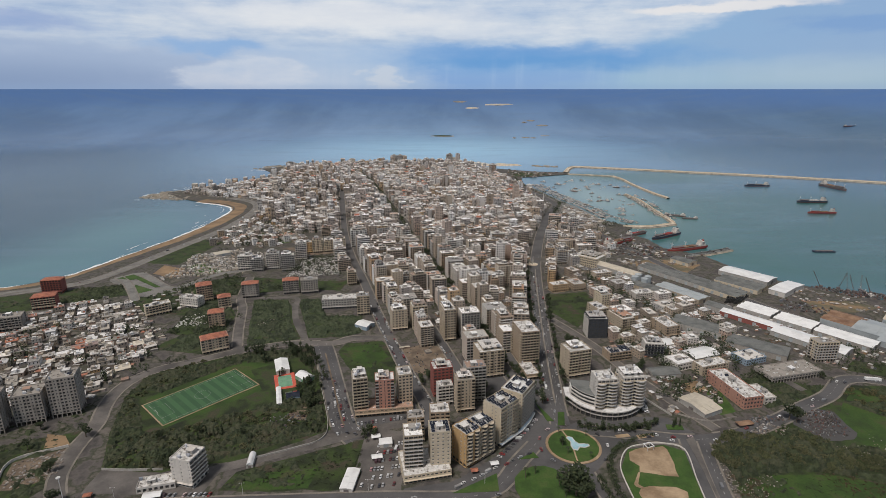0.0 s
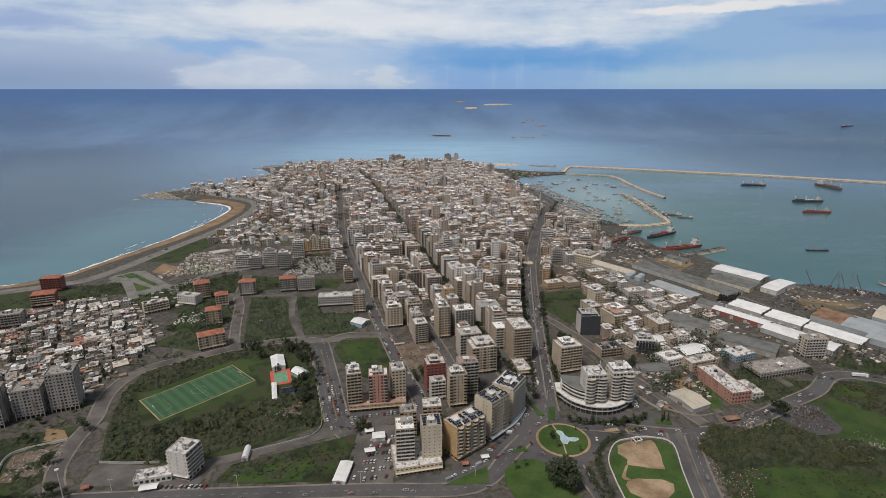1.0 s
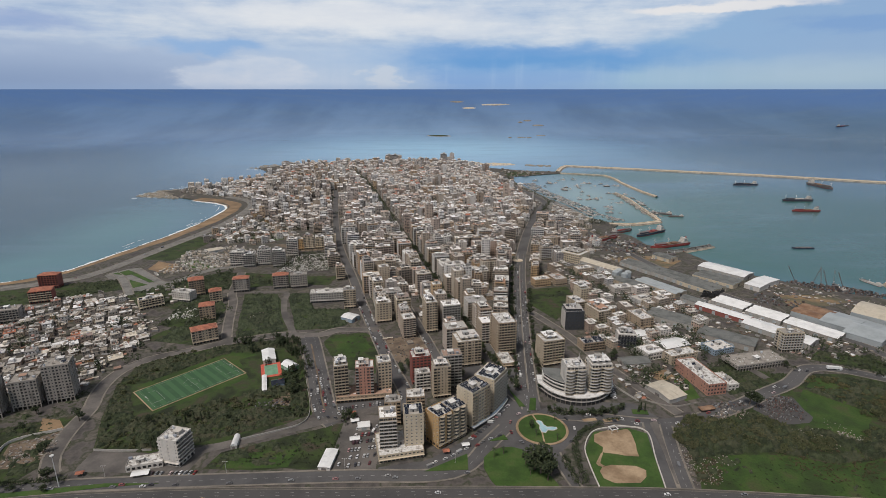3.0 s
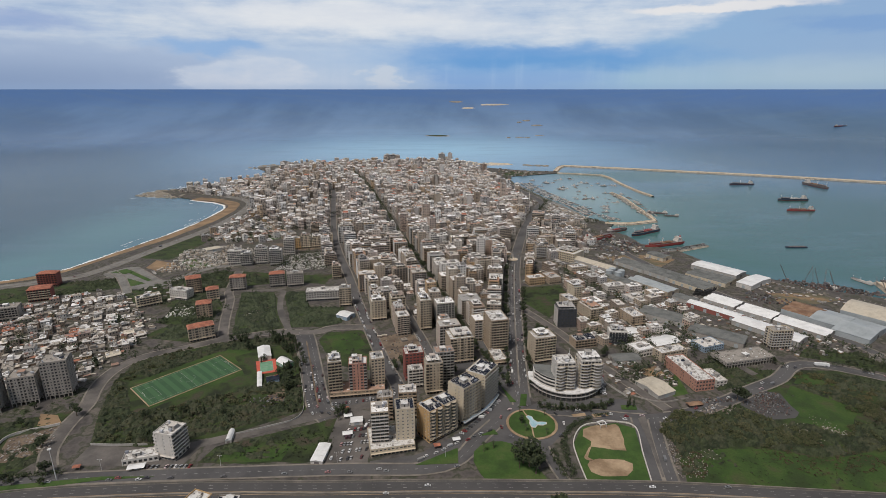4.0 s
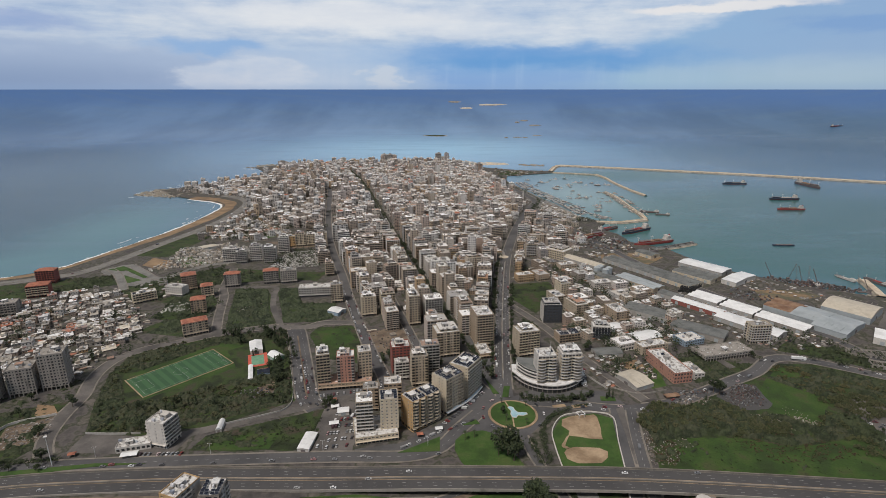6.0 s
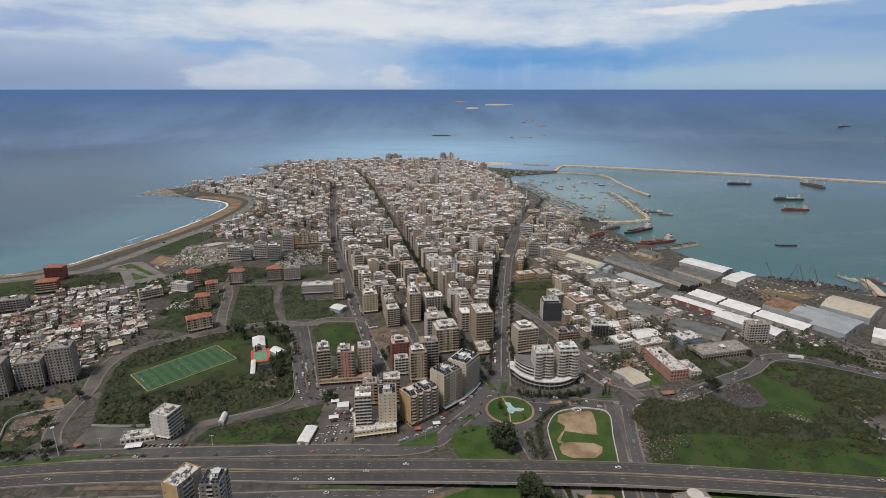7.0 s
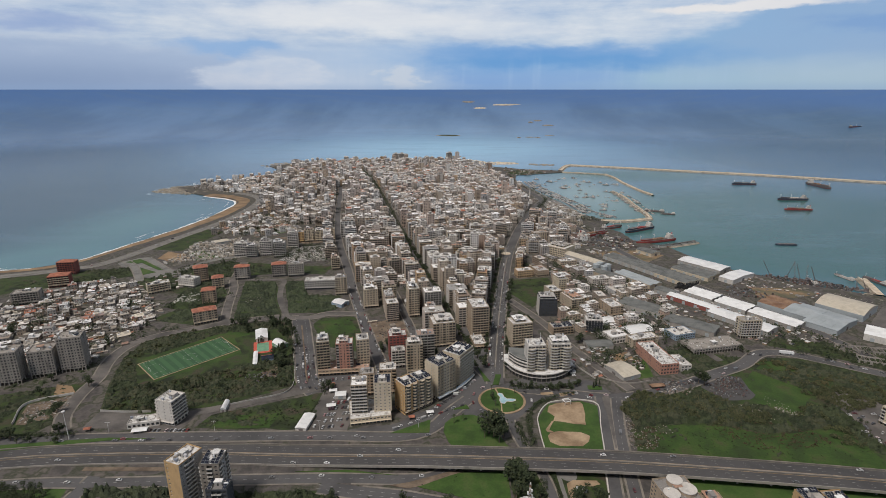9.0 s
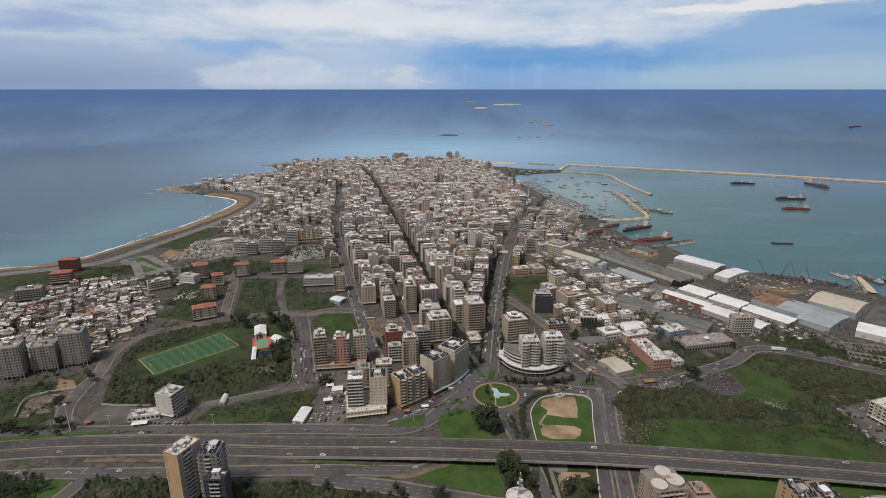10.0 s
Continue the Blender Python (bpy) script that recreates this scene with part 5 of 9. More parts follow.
    block(a, -571, 716, 10, 26, 14, 5, m_brick, "red block with tile roof on the coast road", balconies="wide", roof="tile", seed=56)
    block(a, -280, 700, 14, 22, 13, 5, m_concrete, "unfinished block with red tile roof", balconies="some", roof="tile", seed=57)
    block(a, -227, 715, 14, 22, 13, 5, m_concrete, "grey block with red tile roof", balconies="some", roof="tile", seed=58)
    block(a, -202, 717, 14, 24, 13, 5, m_concrete, "bare concrete block with empty windows", balconies="none", roof="frame", seed=59)
    block(a, -141, 752, 16, 13, 14, 5, m_beige, "beige corner block with flat roof", balconies="some", roof="white", seed=60)
    block(a, -110, 640, 11, 16, 14, 7, m_beige, "beige tower beside the school", balconies="some", roof="grey", seed=61)
    block("school", -160, 660, 8, 50, 18, 3, m_grey, "long grey school with ribbon windows", "school", balconies="none", roof="grey", seed=62, ww=0.8)
    block(a, -61, 594, 14, 19, 16, 7, m_beige, "beige eight-storey block with white roof", balconies="some", roof="white", seed=63)
    block(a, -36, 598, 14, 18, 18, 8, m_cream, "cream block with flat cluttered roof", balconies="wide", roof="white", seed=64)
    block(a, -73, 660, 14, 15, 18, 8, m_beige, "beige block on the market street", balconies="some", roof="white", seed=65)
    block(a, 2, 566, 14, 14, 24, 11, m_beige, "slim tall beige block", balconies="pair", roof="white", seed=66)
    block(a, 22, 572, 14, 22, 18, 9, m_white, "white apartment block with deep balconies", balconies="wide", roof="grey", seed=67, trim=m_grey)
    block("workshop_block", 274, 428, 11, 20, 52, 3, m_salmon, "long salmon-painted workshop block with white patched roof", "building", balconies="none", roof="white", seed=70, ground="none", sh=3.8, ww=0.6)
    block("flat_roofed_house", 298, 436, 12, 12, 24, 2, m_white, "white two-storey flat-roofed building", "building", balconies="none", roof="white", seed=71, ground="none")
    block("workshop_block", 264, 488, 18, 34, 14, 3, m_beige, "beige low flats with cluttered roof", "building", balconies="some", roof="white", seed=72, ground="none")
    block("workshop_block", 320, 508, 20, 28, 20, 2, m_blue, "pale blue low building", "building", balconies="none", roof="grey", seed=73, ground="none")
    block("unfinished_block", 326, 472, 14, 62, 24, 1, m_concrete, "unfinished concrete block with open columns", "building", balconies="none", roof="frame", seed=74, ground="piloti", ww=0.7)
    block(a, 262, 575, 16, 18, 30, 3, m_tan, "long tan row of flats", balconies="some", roof="white", seed=75)
    block(a, 195, 620, 20, 15, 26, 4, m_beige, "beige flats with white roof", balconies="some", roof="white", seed=76)
    block(a, 215, 590, 20, 18, 30, 4, m_beige, "beige flats with flat white roof", balconies="some", roof="white", seed=77)
    block(a, 210, 660, 20, 16, 18, 5, m_cream, "cream plain block of flats", balconies="none", roof="grey", seed=78)
    for i, (x, y, w, f) in enumerate(((-330, 822, 22, 6), (-306, 815, 18, 5), (-285, 825, 20, 7), (-258, 815, 20, 7), (-250, 872, 18, 8))):
        block(a, x, y, 10, w, 15, f, m_grey if i % 2 else m_white, "pale grey slab block near the graveyard", balconies="wide", roof="white", seed=80 + i, group="slab blocks by the graveyard")
    for i in range(4):
        block(a, -250 + i * 19, 912 + i * 5, 14, 18, 14, 5 + i % 2, m_cream if i else m_ochre, "sandy yellow block of a row", balconies="some", roof="white", seed=86 + i, group="sandy row")
    block("port_office", 219, 858, -42, 42, 34, 4, m_cream, "cream port building with stepped flat roof", "building", balconies="none", roof="white", seed=92, ground="none", sh=3.8)


def label_bays(root, w, floors):
    rounded_bay(root, w * 0.27, 0.3, 2.3, 4.2, floors, 3.1, m_cream)
    rounded_bay(root, w * 0.73, 0.3, 2.3, 4.2, floors, 3.1, m_cream)


def round_complex():
    """The curved white complex by the roundabout: two towers on a sweeping podium."""
    root = thing("curved_complex", pose(0, 0, 0), "white curved shopping podium carrying twin residential towers", "building")
    arc = [(116, 452), (115, 438)] + [(150 + 34 * math.cos(radians(t)), 445 + 34 * math.sin(radians(t))) for t in range(200, 336, 8)] + [(184, 432), (183, 452)]
    for k, (z0, z1, grow, mat) in enumerate(((0, 4.2, 1.0, m_glass), (4.2, 4.7, 1.05, m_white), (4.7, 7.8, 0.99, m_glass), (7.8, 8.8, 1.04, m_white))):
        s = Shape()
        mx, my = 149, 432
        s.solid([(mx + (x - mx) * grow, my + (y - my) * grow) for x, y in arc], z0, z1, 0, 1)
        part("podium_band" if mat is m_white else "glazed_band", s, [mat, m_roof], root, "curved white fascia" if mat is m_white else "recessed dark glazing")
    for i in range(0, 16):
        t = radians(205 + i * 8)
        s = Shape()
        s.box(150 + 34.3 * math.cos(t), 445 + 34.3 * math.sin(t), 0, 0.6, 0.6, 7.6, rot=math.degrees(t))
        part("column", s, [m_shade], root)
    for k in range(3):
        s = Shape()
        wing = [(119, 448), (118, 438)] + [(148 + 30 * math.cos(radians(t)), 446 + 30 * math.sin(radians(t))) for t in range(205, 255, 8)] + [(138, 428), (138, 445)]
        s.solid(wing, 8.8 + k * 3.4, 10.0 + k * 3.4, 0, 1)
        part("balcony_band", s, [m_white, m_roof], root, "curved white balcony band")
        s = Shape()
        s.solid([(130 + (x - 130) * 0.93, 436 + (y - 436) * 0.93) for x, y in wing], 10.0 + k * 3.4, 12.2 + k * 3.4, 0, 0)
        part("glazed_band", s, [m_glass], root)
    s = Shape()
    s.solid([(130 + (x - 130) * 1.0, 436 + (y - 436) * 1.0) for x, y in wing], 19.0, 19.6, 0, 1)
    part("wing_roof", s, [m_white, m_oldroof], root)
    BUILT.append((149, 432, 42))
    west = block("apartment_building", 135.5, 416, 6, 18, 17, 9, m_white, "white residential tower with full-width balconies", hero=True, ground="none", lift=8.7, balconies="wide", roof="white", seed=93, trim=m_cream, ww=0.6)
    east = block("apartment_building", 159, 420, 6, 20, 16, 9, m_white, "white residential tower with rounded balconies", ground="none", lift=8.7, balconies="all", roof="white", seed=94, trim=m_cream, ww=0.6)


    for tower, spans in ((west, ((-1.2, 8.2, 2.6), (9.8, 18.6, 1.8))), (east, ((-0.6, 9.0, 1.9), (11.0, 21.2, 2.8)))):
        for x0, x1, bulge in spans:
            sweep = [(x0 + (x1 - x0) * k / 12, -0.9 - bulge * math.sin(math.pi * k / 12) ** 0.7) for k in range(13)]
            b = Shape()
            b.solid(sweep + [(x1, 0.0), (x0, 0.0)], 0.0, 0.22)
            for (ax, ay), (bx, by) in zip(sweep, sweep[1:]):
                b.face([(ax, ay, 0.22), (bx, by, 0.22), (bx, by, 1.12), (ax, ay, 1.12)])
                b.face([(bx, by + 0.12, 0.22), (ax, ay + 0.12, 0.22), (ax, ay + 0.12, 1.12), (bx, by + 0.12, 1.12)])
                b.face([(ax, ay, 1.12), (bx, by, 1.12), (bx, by + 0.12, 1.12), (ax, ay + 0.12, 1.12)])
            shared = b.mesh("curved_balcony", [m_white])
            for k in range(9):
                part("curved_balcony", shared, [], tower, at=pose(0, 0, 3.1 * k))


def curved_base():
    """The white shopfront that sweeps round the foot of the corner block."""
    root = thing("corner_shopfront", pose(0, 0, 0), "curved white and blue shopfront base of the corner block", "shopfront")
    line = smooth([(46.5, 372.5), (62.5, 388.5), (68, 394.5), (75, 405.5), (81, 418)], 3.0)
    for name, z0, z1, out, mat in (("glazing", 0.1, 3.0, 0.3, m_glass), ("fascia", 3.0, 4.1, 1.3, m_frame), ("cornice", 4.1, 4.5, 0.7, m_blue)):
        a, b = offset(line, -0.3 - out), offset(line, 1.0)
        s = Shape()
        for i in range(len(line) - 1):
            s.face([(*a[i], z0), (*a[i + 1], z0), (*a[i + 1], z1), (*a[i], z1)])
            s.face([(*a[i], z1), (*a[i + 1], z1), (*b[i + 1], z1), (*b[i], z1)])
        part(name, s, [mat], root)


near_blocks()
curved_base()
round_complex()


# ---- sheds and warehouses ----
def warehouse(x, y, rot, w, d, h, roof, wall, label, bays=1, rise=2.2, round_top=False):
    root = thing("warehouse", pose(x, y, 0, 0, 0, rot), label, "warehouse")
    BUILT.append((x, y, math.hypot(w, d) / 2 * 0.85))
    s = Shape()
    s.box(0, 0, 0, w, d, h, 0)
    part("shell", s, [wall], root)
    each = d / bays
    for b in range(bays):
        yy = -d / 2 + each * (b + 0.5)
        s = Shape()
        if round_top:
            n = 8
            pr = [(yy - each / 2 + each * i / n, h + rise * math.sin(math.pi * i / n)) for i in range(n + 1)]
            for (y0, z0), (y1, z1) in zip(pr, pr[1:]):
                s.face([(-w / 2 - 0.4, y0, z0), (w / 2 + 0.4, y0, z0), (w / 2 + 0.4, y1, z1), (-w / 2 - 0.4, y1, z1)])
            s.face([(w / 2, p, q) for p, q in pr])
            s.face([(-w / 2, p, q) for p, q in reversed(pr)])
        else:
            s.gable(0, yy, h, w + 0.8, each + (0.8 if bays == 1 else 0), rise, 0, end=1)
        top = part("roof", s, [roof, wall], root)
        s = Shape()
        for i in range(int(w / 6) - 1):
            for q in (-0.25, 0.25):
                zz = h + rise * 0.5 + (0.25 if not round_top else rise * 0.22)
                s.box(-w / 2 + 6 * (i + 1), yy + q * each, zz, 0.25, each * 0.42, 0.14)
        part("roof_seams", s, [roof], top)
    for i in range(max(1, int(w / 14))):
        s = Shape()
        s.box(-w / 2 + (i + 0.5) * w / max(1, int(w / 14)), -d / 2 - 0.04, 0, 4.2, 0.12, min(4.4, h * 0.75))
        part("sliding_door", s, [m_greyroof], root)
    for side in (-1, 1):
        s = Shape()
        s.box(side * (w / 2 + 0.04), 0, 0, 0.12, min(5, each * 0.4), min(4.6, h * 0.7))
        part("sliding_door", s, [m_steel], root)
    return root


warehouse(386, 621, -52, 68, 17, 6, m_metalroof, m_brick, "long white sheet-metal warehouse")
warehouse(412, 650, -52, 41, 31, 6, m_metalroof, m_grey, "white ridged warehouse near the quay", 3, 1.6)
warehouse(439, 613, -52, 42, 31, 6, m_metalroof, m_grey, "white ridged warehouse with roof vents", 3, 1.6)
warehouse(422, 561, -54, 76, 26, 6, m_metalroof, m_grey, "large white sheet-metal quay warehouse")
warehouse(469, 569, -54, 58, 27, 6, m_metalroof, m_concrete, "white warehouse with rust-stained end", 2, 1.8)
warehouse(500, 615, -54, 38, 44, 7, m_rust, m_greyroof, "grey and rust-brown sheet-metal shed", 2, 1.8)
warehouse(518, 588, -54, 36, 48, 7, m_greyroof, m_greyroof, "grey sheet-metal shed near the quay", 1, 3.0)
warehouse(530, 559, -54, 38, 60, 7, m_greyroof, m_greyroof, "grey wide sheet-metal shed", 1, 3.0)
warehouse(581, 606, -51, 54, 56, 9, m_buffroof, m_greyroof, "buff curved-roof warehouse at the quay", 1, 5.0, True)
warehouse(566, 520, -40, 34, 34, 8, m_metalroof, m_white, "white ribbed store with rust streaks", 3, 1.5)
warehouse(471, 785, -52, 72, 34, 7, m_metalroof, m_grey, "white long quayside warehouse")
warehouse(497, 728, -55, 22, 60, 7, m_metalroof, m_white, "white short quayside warehouse")
warehouse(442, 749, -52, 62, 36, 6, m_oldroof, m_cream, "old warehouse with dark ridged roof", 2, 2.0)
warehouse(404, 722, -58, 56, 36, 6, m_oldroof, m_cream, "old warehouse with patched dark roof", 2, 2.0)
warehouse(374, 770, -58, 60, 34, 6, m_oldroof, m_grey, "old stores with dark fibre-cement roof", 2, 2.0)
warehouse(345, 810, -58, 60, 30, 6, m_oldroof, m_grey, "old stores with mossy roof", 2, 2.0)
warehouse(281, 808, -52, 76, 20, 7, m_buffroof, m_grey, "long curved-roof store by the shipyard", 1, 3.5, True)
warehouse(405, 860, -58, 34, 24, 6, m_oldroof, m_cream, "old quayside store with dark roof")
warehouse(340, 715, -58, 70, 26, 6, m_greyroof, m_beige, "long depot with grey ridged roof", 2, 1.6)
warehouse(300, 730, -58, 60, 22, 6, m_oldroof, m_beige, "long depot with dark roof")
warehouse(236, 432, 25, 22, 30, 4.5, m_buffroof, m_grey, "grey shed with a weathered low gable roof", 1, 2.2)
warehouse(282, 530, 20, 34, 20, 5, m_metalroof, m_grey, "low white-roofed workshop in a yard")
warehouse(248, 555, 16, 26, 16, 5, m_metalroof, m_white, "white patched workshop roof")
warehouse(226, 492, 8, 30, 16, 4, m_oldroof, m_grey, "low workshop with brown roof")
warehouse(352, 545, -38, 60, 26, 7, m_oldroof, m_concrete, "dark flat-roofed industrial hall", 1, 1.0)
warehouse(312, 600, -40, 60, 30, 7, m_oldroof, m_grey, "old industrial hall with grey roof", 2, 1.4)
warehouse(365, 660, -52, 30, 18, 6, m_oldroof, m_grey, "dark depot shed with ridged roof")
warehouse(-96, 606, -30, 18, 16, 5, m_metalroof, m_blue, "small white and blue hall", 1, 2.0)
warehouse(-168, 503, 111, 26, 13, 5, m_metalroof, m_white, "white school hall with gable roof", 1, 1.6)
warehouse(-155, 447, 108, 30, 4, 3.5, m_metalroof, m_white, "long narrow white shed", 1, 0.6)
warehouse(-142, 448, 20, 12, 10, 4, m_solar, m_blue, "small blue house with solar roof", 1, 2.0)
warehouse(-139, 482, -40, 16, 12, 4, m_metalroof, m_court_green, "pale green domed hall", 1, 3.0, True)
warehouse(-69, 334, 84, 22, 9.5, 3.2, m_metalroof, m_white, "white stepped shed beside the car park", 1, 0.8)
warehouse(-47, 378, 10, 10, 8, 3.5, m_metalroof, m_white, "small kiosk with white flat roof", 1, 0.5)
warehouse(-150, 356, 98, 14, 5, 3, m_metalroof, m_grey, "curved metal tunnel shed", 1, 2.0, True)
warehouse(-390, 905, 40, 26, 18, 5, m_buffroof, m_white, "pale flat hall near the beach", 1, 0.6)

for i in range(4):
    root = thing("silo", pose(287 + (i % 2) * 11 + (i // 2) * 8, 756 - (i % 2) * 9 + (i // 2) * 9, 0), "grey corrugated steel silo with conical cap", "silo", "steel silos")
    s = Shape()
    s.drum(0, 0, 0, 5, 13, 0, 18)
    part("drum", s, [m_greyroof], root)
    s = Shape()
    s.drum(0, 0, 13, 5.2, 2.4, 0, 18, 0.12)
    part("cap", s, [m_greyroof], root)


# ---- the rest of the town ----


def proto(at, k):
    """A town block of one of several builds; the first of each build is modelled, the rest share its meshes."""
    w, d, f = PROTO_SIZES[k]
    if k not in made_protos:
        made_protos[k] = block("apartment_building", 0, 0, 0, w, d, f, m_wall, "weathered plaster apartment block with flat cluttered roof", balconies=("some", "wide", "pair", "some", "all")[k % 5] if f > 3 else "none", roof=("white", "grey", "grey", "white", "grey")[k % 5], seed=200 + k, group="town blocks", at=at)
        BUILT.pop()
        return made_protos[k]
    return copy_thing(made_protos[k], at)


PROTO_SIZES = [(16, 14, 8), (20, 15, 9), (14, 18, 7), (24, 15, 8), (18, 16, 6), (15, 15, 10), (22, 17, 7), (13, 13, 5), (20, 14, 4), (17, 17, 9), (14, 12, 3), (18, 13, 5), (26, 14, 6), (15, 20, 8), (26, 18, 2), (32, 16, 2), (20, 22, 1), (28, 14, 3)]
made_protos = {}


def free(x, y, r, roads=True, gap=0.0):
    for bx, by, br in BUILT:
        if abs(bx - x) < br + r and abs(by - y) < br + r and math.hypot(bx - x, by - y) < (br + r) * 0.80 + gap:
            return False
    if roads:
        for line, half in SMOOTHED:
            if distance(line, x, y) < half + r * 0.80:
                return False
    return True


SMOOTHED = [(smooth(line, 25.0), half + (2.6 if line in (AVENUE, BOULEVARD) else 1.2)) for line, half in ROADS]
rnd = random.Random(5)


def tier(lo, hi):
    return [k for k, (w, d, f) in enumerate(PROTO_SIZES) if lo <= f <= hi]


def put_block(x, y, rot, kinds):
    k = rnd.choice(kinds)
    w, d, f = PROTO_SIZES[k]
    sx, sy, sz = rnd.uniform(0.85, 1.15), rnd.uniform(0.85, 1.12), rnd.uniform(0.82, 1.15)
    w, d = w * sx, d * sy
    r = math.hypot(w, d) / 2
    if not free(x, y, r * 0.92):
        return False
    c, q = math.cos(radians(rot)), math.sin(radians(rot))
    proto(pose(x - w / 2 * c + d / 2 * q, y - w / 2 * q - d / 2 * c, 0, 0, 0, rot) @ Matrix.Diagonal((sx, sy, sz, 1)), k)
    BUILT.append((x, y, r))
    return True


def street_rows(line, half, y0, y1, kinds, sides=(1, -1), step=21.0, setback=14.5):
    for side in sides:
        for x, y, h in along(offset(smooth(line), side * (half + setback)), step * 0.5, rnd.uniform(0, 6)):
            if y0 < y < y1:
                put_block(x, y, h + (90 if side < 0 else -90) + (180 if side < 0 else 0) + rnd.choice((0, 0, 180)), kinds)


street_rows(AVENUE, 8, 520, 1000, tier(7, 10))
street_rows(BOULEVARD, 9, 545, 860, tier(8, 10), (1,), setback=19)
street_rows(BOULEVARD, 9, 760, 1100, tier(4, 7), (-1,))
street_rows(MARKET, 6.5, 590, 1000, tier(7, 9), (-1,))
street_rows(MARKET, 6.5, 820, 1040, tier(5, 8), (1,))
street_rows(BACK_STREET, 4.5, 560, 660, tier(7, 9))
MID_TOWN = [(-20, 570), (60, 570), (115, 640), (150, 850), (200, 1010), (-100, 1010), (-240, 1050), (-190, 960), (-130, 830), (-75, 690)]
EAST_SIDE = [(160, 750), (215, 820), (250, 900), (300, 990), (310, 1100), (220, 1120), (190, 1000)]


def fill(poly, pitch, kinds, rot, limit=10000):
    xs, ys = [p[0] for p in poly], [p[1] for p in poly]
    cx, cy = sum(xs) / len(xs), sum(ys) / len(ys)
    reach = max(max(xs) - min(xs), max(ys) - min(ys))
    n, count = int(reach / pitch), 0
    c, q = math.cos(radians(rot)), math.sin(radians(rot))
    for j in range(-n, n + 1):
        for i in range(-n, n + 1):
            a, b = (i + rnd.uniform(-0.2, 0.2)) * pitch, (j + rnd.uniform(-0.2, 0.2)) * pitch
            x, y = cx + a * c - b * q, cy + a * q + b * c
            if count < limit and inside(poly, x, y) and put_block(x, y, rot + rnd.choice((0, 0, 0, 90, 180)) + rnd.gauss(0, 5), kinds):
                count += 1


fill(MID_TOWN, 16.5, tier(3, 10) + tier(8, 10) + tier(5, 7), 14)
fill(EAST_SIDE, 18.0, tier(3, 6), 10)


def low_flats(poly, pitch, rot):
    """Small two- and three-storey houses with lean-tos in between."""
    kinds = []
    for k in range(6):
        w, d, f = (9, 12, 10, 14, 8, 11)[k], (9, 9, 12, 10, 7, 8)[k], (2, 3, 2, 1, 1, 4)[k]
        root = thing("low_building", pose(0, 0, 0), "small weathered flat-roofed building in a crowded yard", "building", "low buildings")
        s = Shape()
        for i in range(4):
            p = rect(0, 0, w, d)
            facade(s, p[i], p[(i + 1) % 4], 0, f, 3.1, 3, 0, 1, 0.4, 0.3)
        part("shell", s, [m_wall, m_glass], root)
        s = Shape()
        s.box(0, 0, f * 3.1, w + 0.5, d + 0.5, 0.4, 0)
        s.box(-w * 0.2, d * 0.1, f * 3.1 + 0.4, w * 0.35, d * 0.4, 2.3, 0)
        for _ in range(4):
            s.box(rnd.uniform(-w, w) * 0.4, rnd.uniform(-d, d) * 0.4, f * 3.1 + 0.4, rnd.uniform(0.8, 2.6), rnd.uniform(0.8, 2.4), rnd.uniform(0.5, 1.5), 0)
        part("roof", s, [m_roof], root)
        kinds.append([root, math.hypot(w, d) / 2, False])
    xs, ys = [p[0] for p in poly], [p[1] for p in poly]
    c, q = math.cos(radians(rot)), math.sin(radians(rot))
    cx, cy, n = sum(xs) / len(xs), sum(ys) / len(ys), 24
    for j in range(-n, n + 1):
        for i in range(-n, n + 1):
            a, b = (i + rnd.uniform(-0.3, 0.3)) * pitch, (j + rnd.uniform(-0.3, 0.3)) * pitch
            x, y = cx + a * c - b * q, cy + a * q + b * c
            k = rnd.choice(kinds)
            if not inside(poly, x, y) or not free(x, y, k[1] * 0.9):
                continue
            m = pose(x, y, 0, 0, 0, rot + rnd.choice((0, 90, 180)) + rnd.gauss(0, 6))
            if k[2]:
                copy_thing(k[0], m)
            else:
                k[0].matrix_basis, k[2] = m, True
            BUILT.append((x, y, k[1]))
    for k in kinds:
        if not k[2]:
            for ch in list(k[0].children):
                bpy.data.objects.remove(ch)
            bpy.data.objects.remove(k[0])


EAST_LOW = [(150, 740), (150, 725), (210, 735), (225, 670), (190, 560), (240, 500), (330, 530), (345, 600), (330, 690), (280, 770), (215, 830)]
fill(EAST_LOW, 22.0, tier(1, 3), 20)
low_flats(EAST_LOW, 15.0, 20)
low_flats(MID_TOWN, 13.5, 14)
low_flats([(225, 905), (285, 890), (335, 985), (330, 1080), (310, 1180), (285, 1240), (262, 1200), (215, 1020)], 15.0, 12)
low_flats([(-445, 975), (-420, 960), (-330, 950), (-262, 985), (-290, 1060), (-410, 1210), (-445, 1240), (-440, 1100)], 17.0, 30)
TOWN_FAR = [(-240, 1050), (-300, 1060), (-420, 1205), (-480, 1400), (-600, 1445), (-730, 1490), (-640, 1620), (-585, 1720), (-545, 1800), (-560, 2000), (-450, 2060), (-330, 2080), (-230, 2110), (-20, 2130), (50, 2110), (100, 2040), (180, 1930), (210, 1750), (222, 1600),
            (240, 1480), (250, 1330), (230, 1180), (212, 1120), (200, 1010), (-100, 1010)]


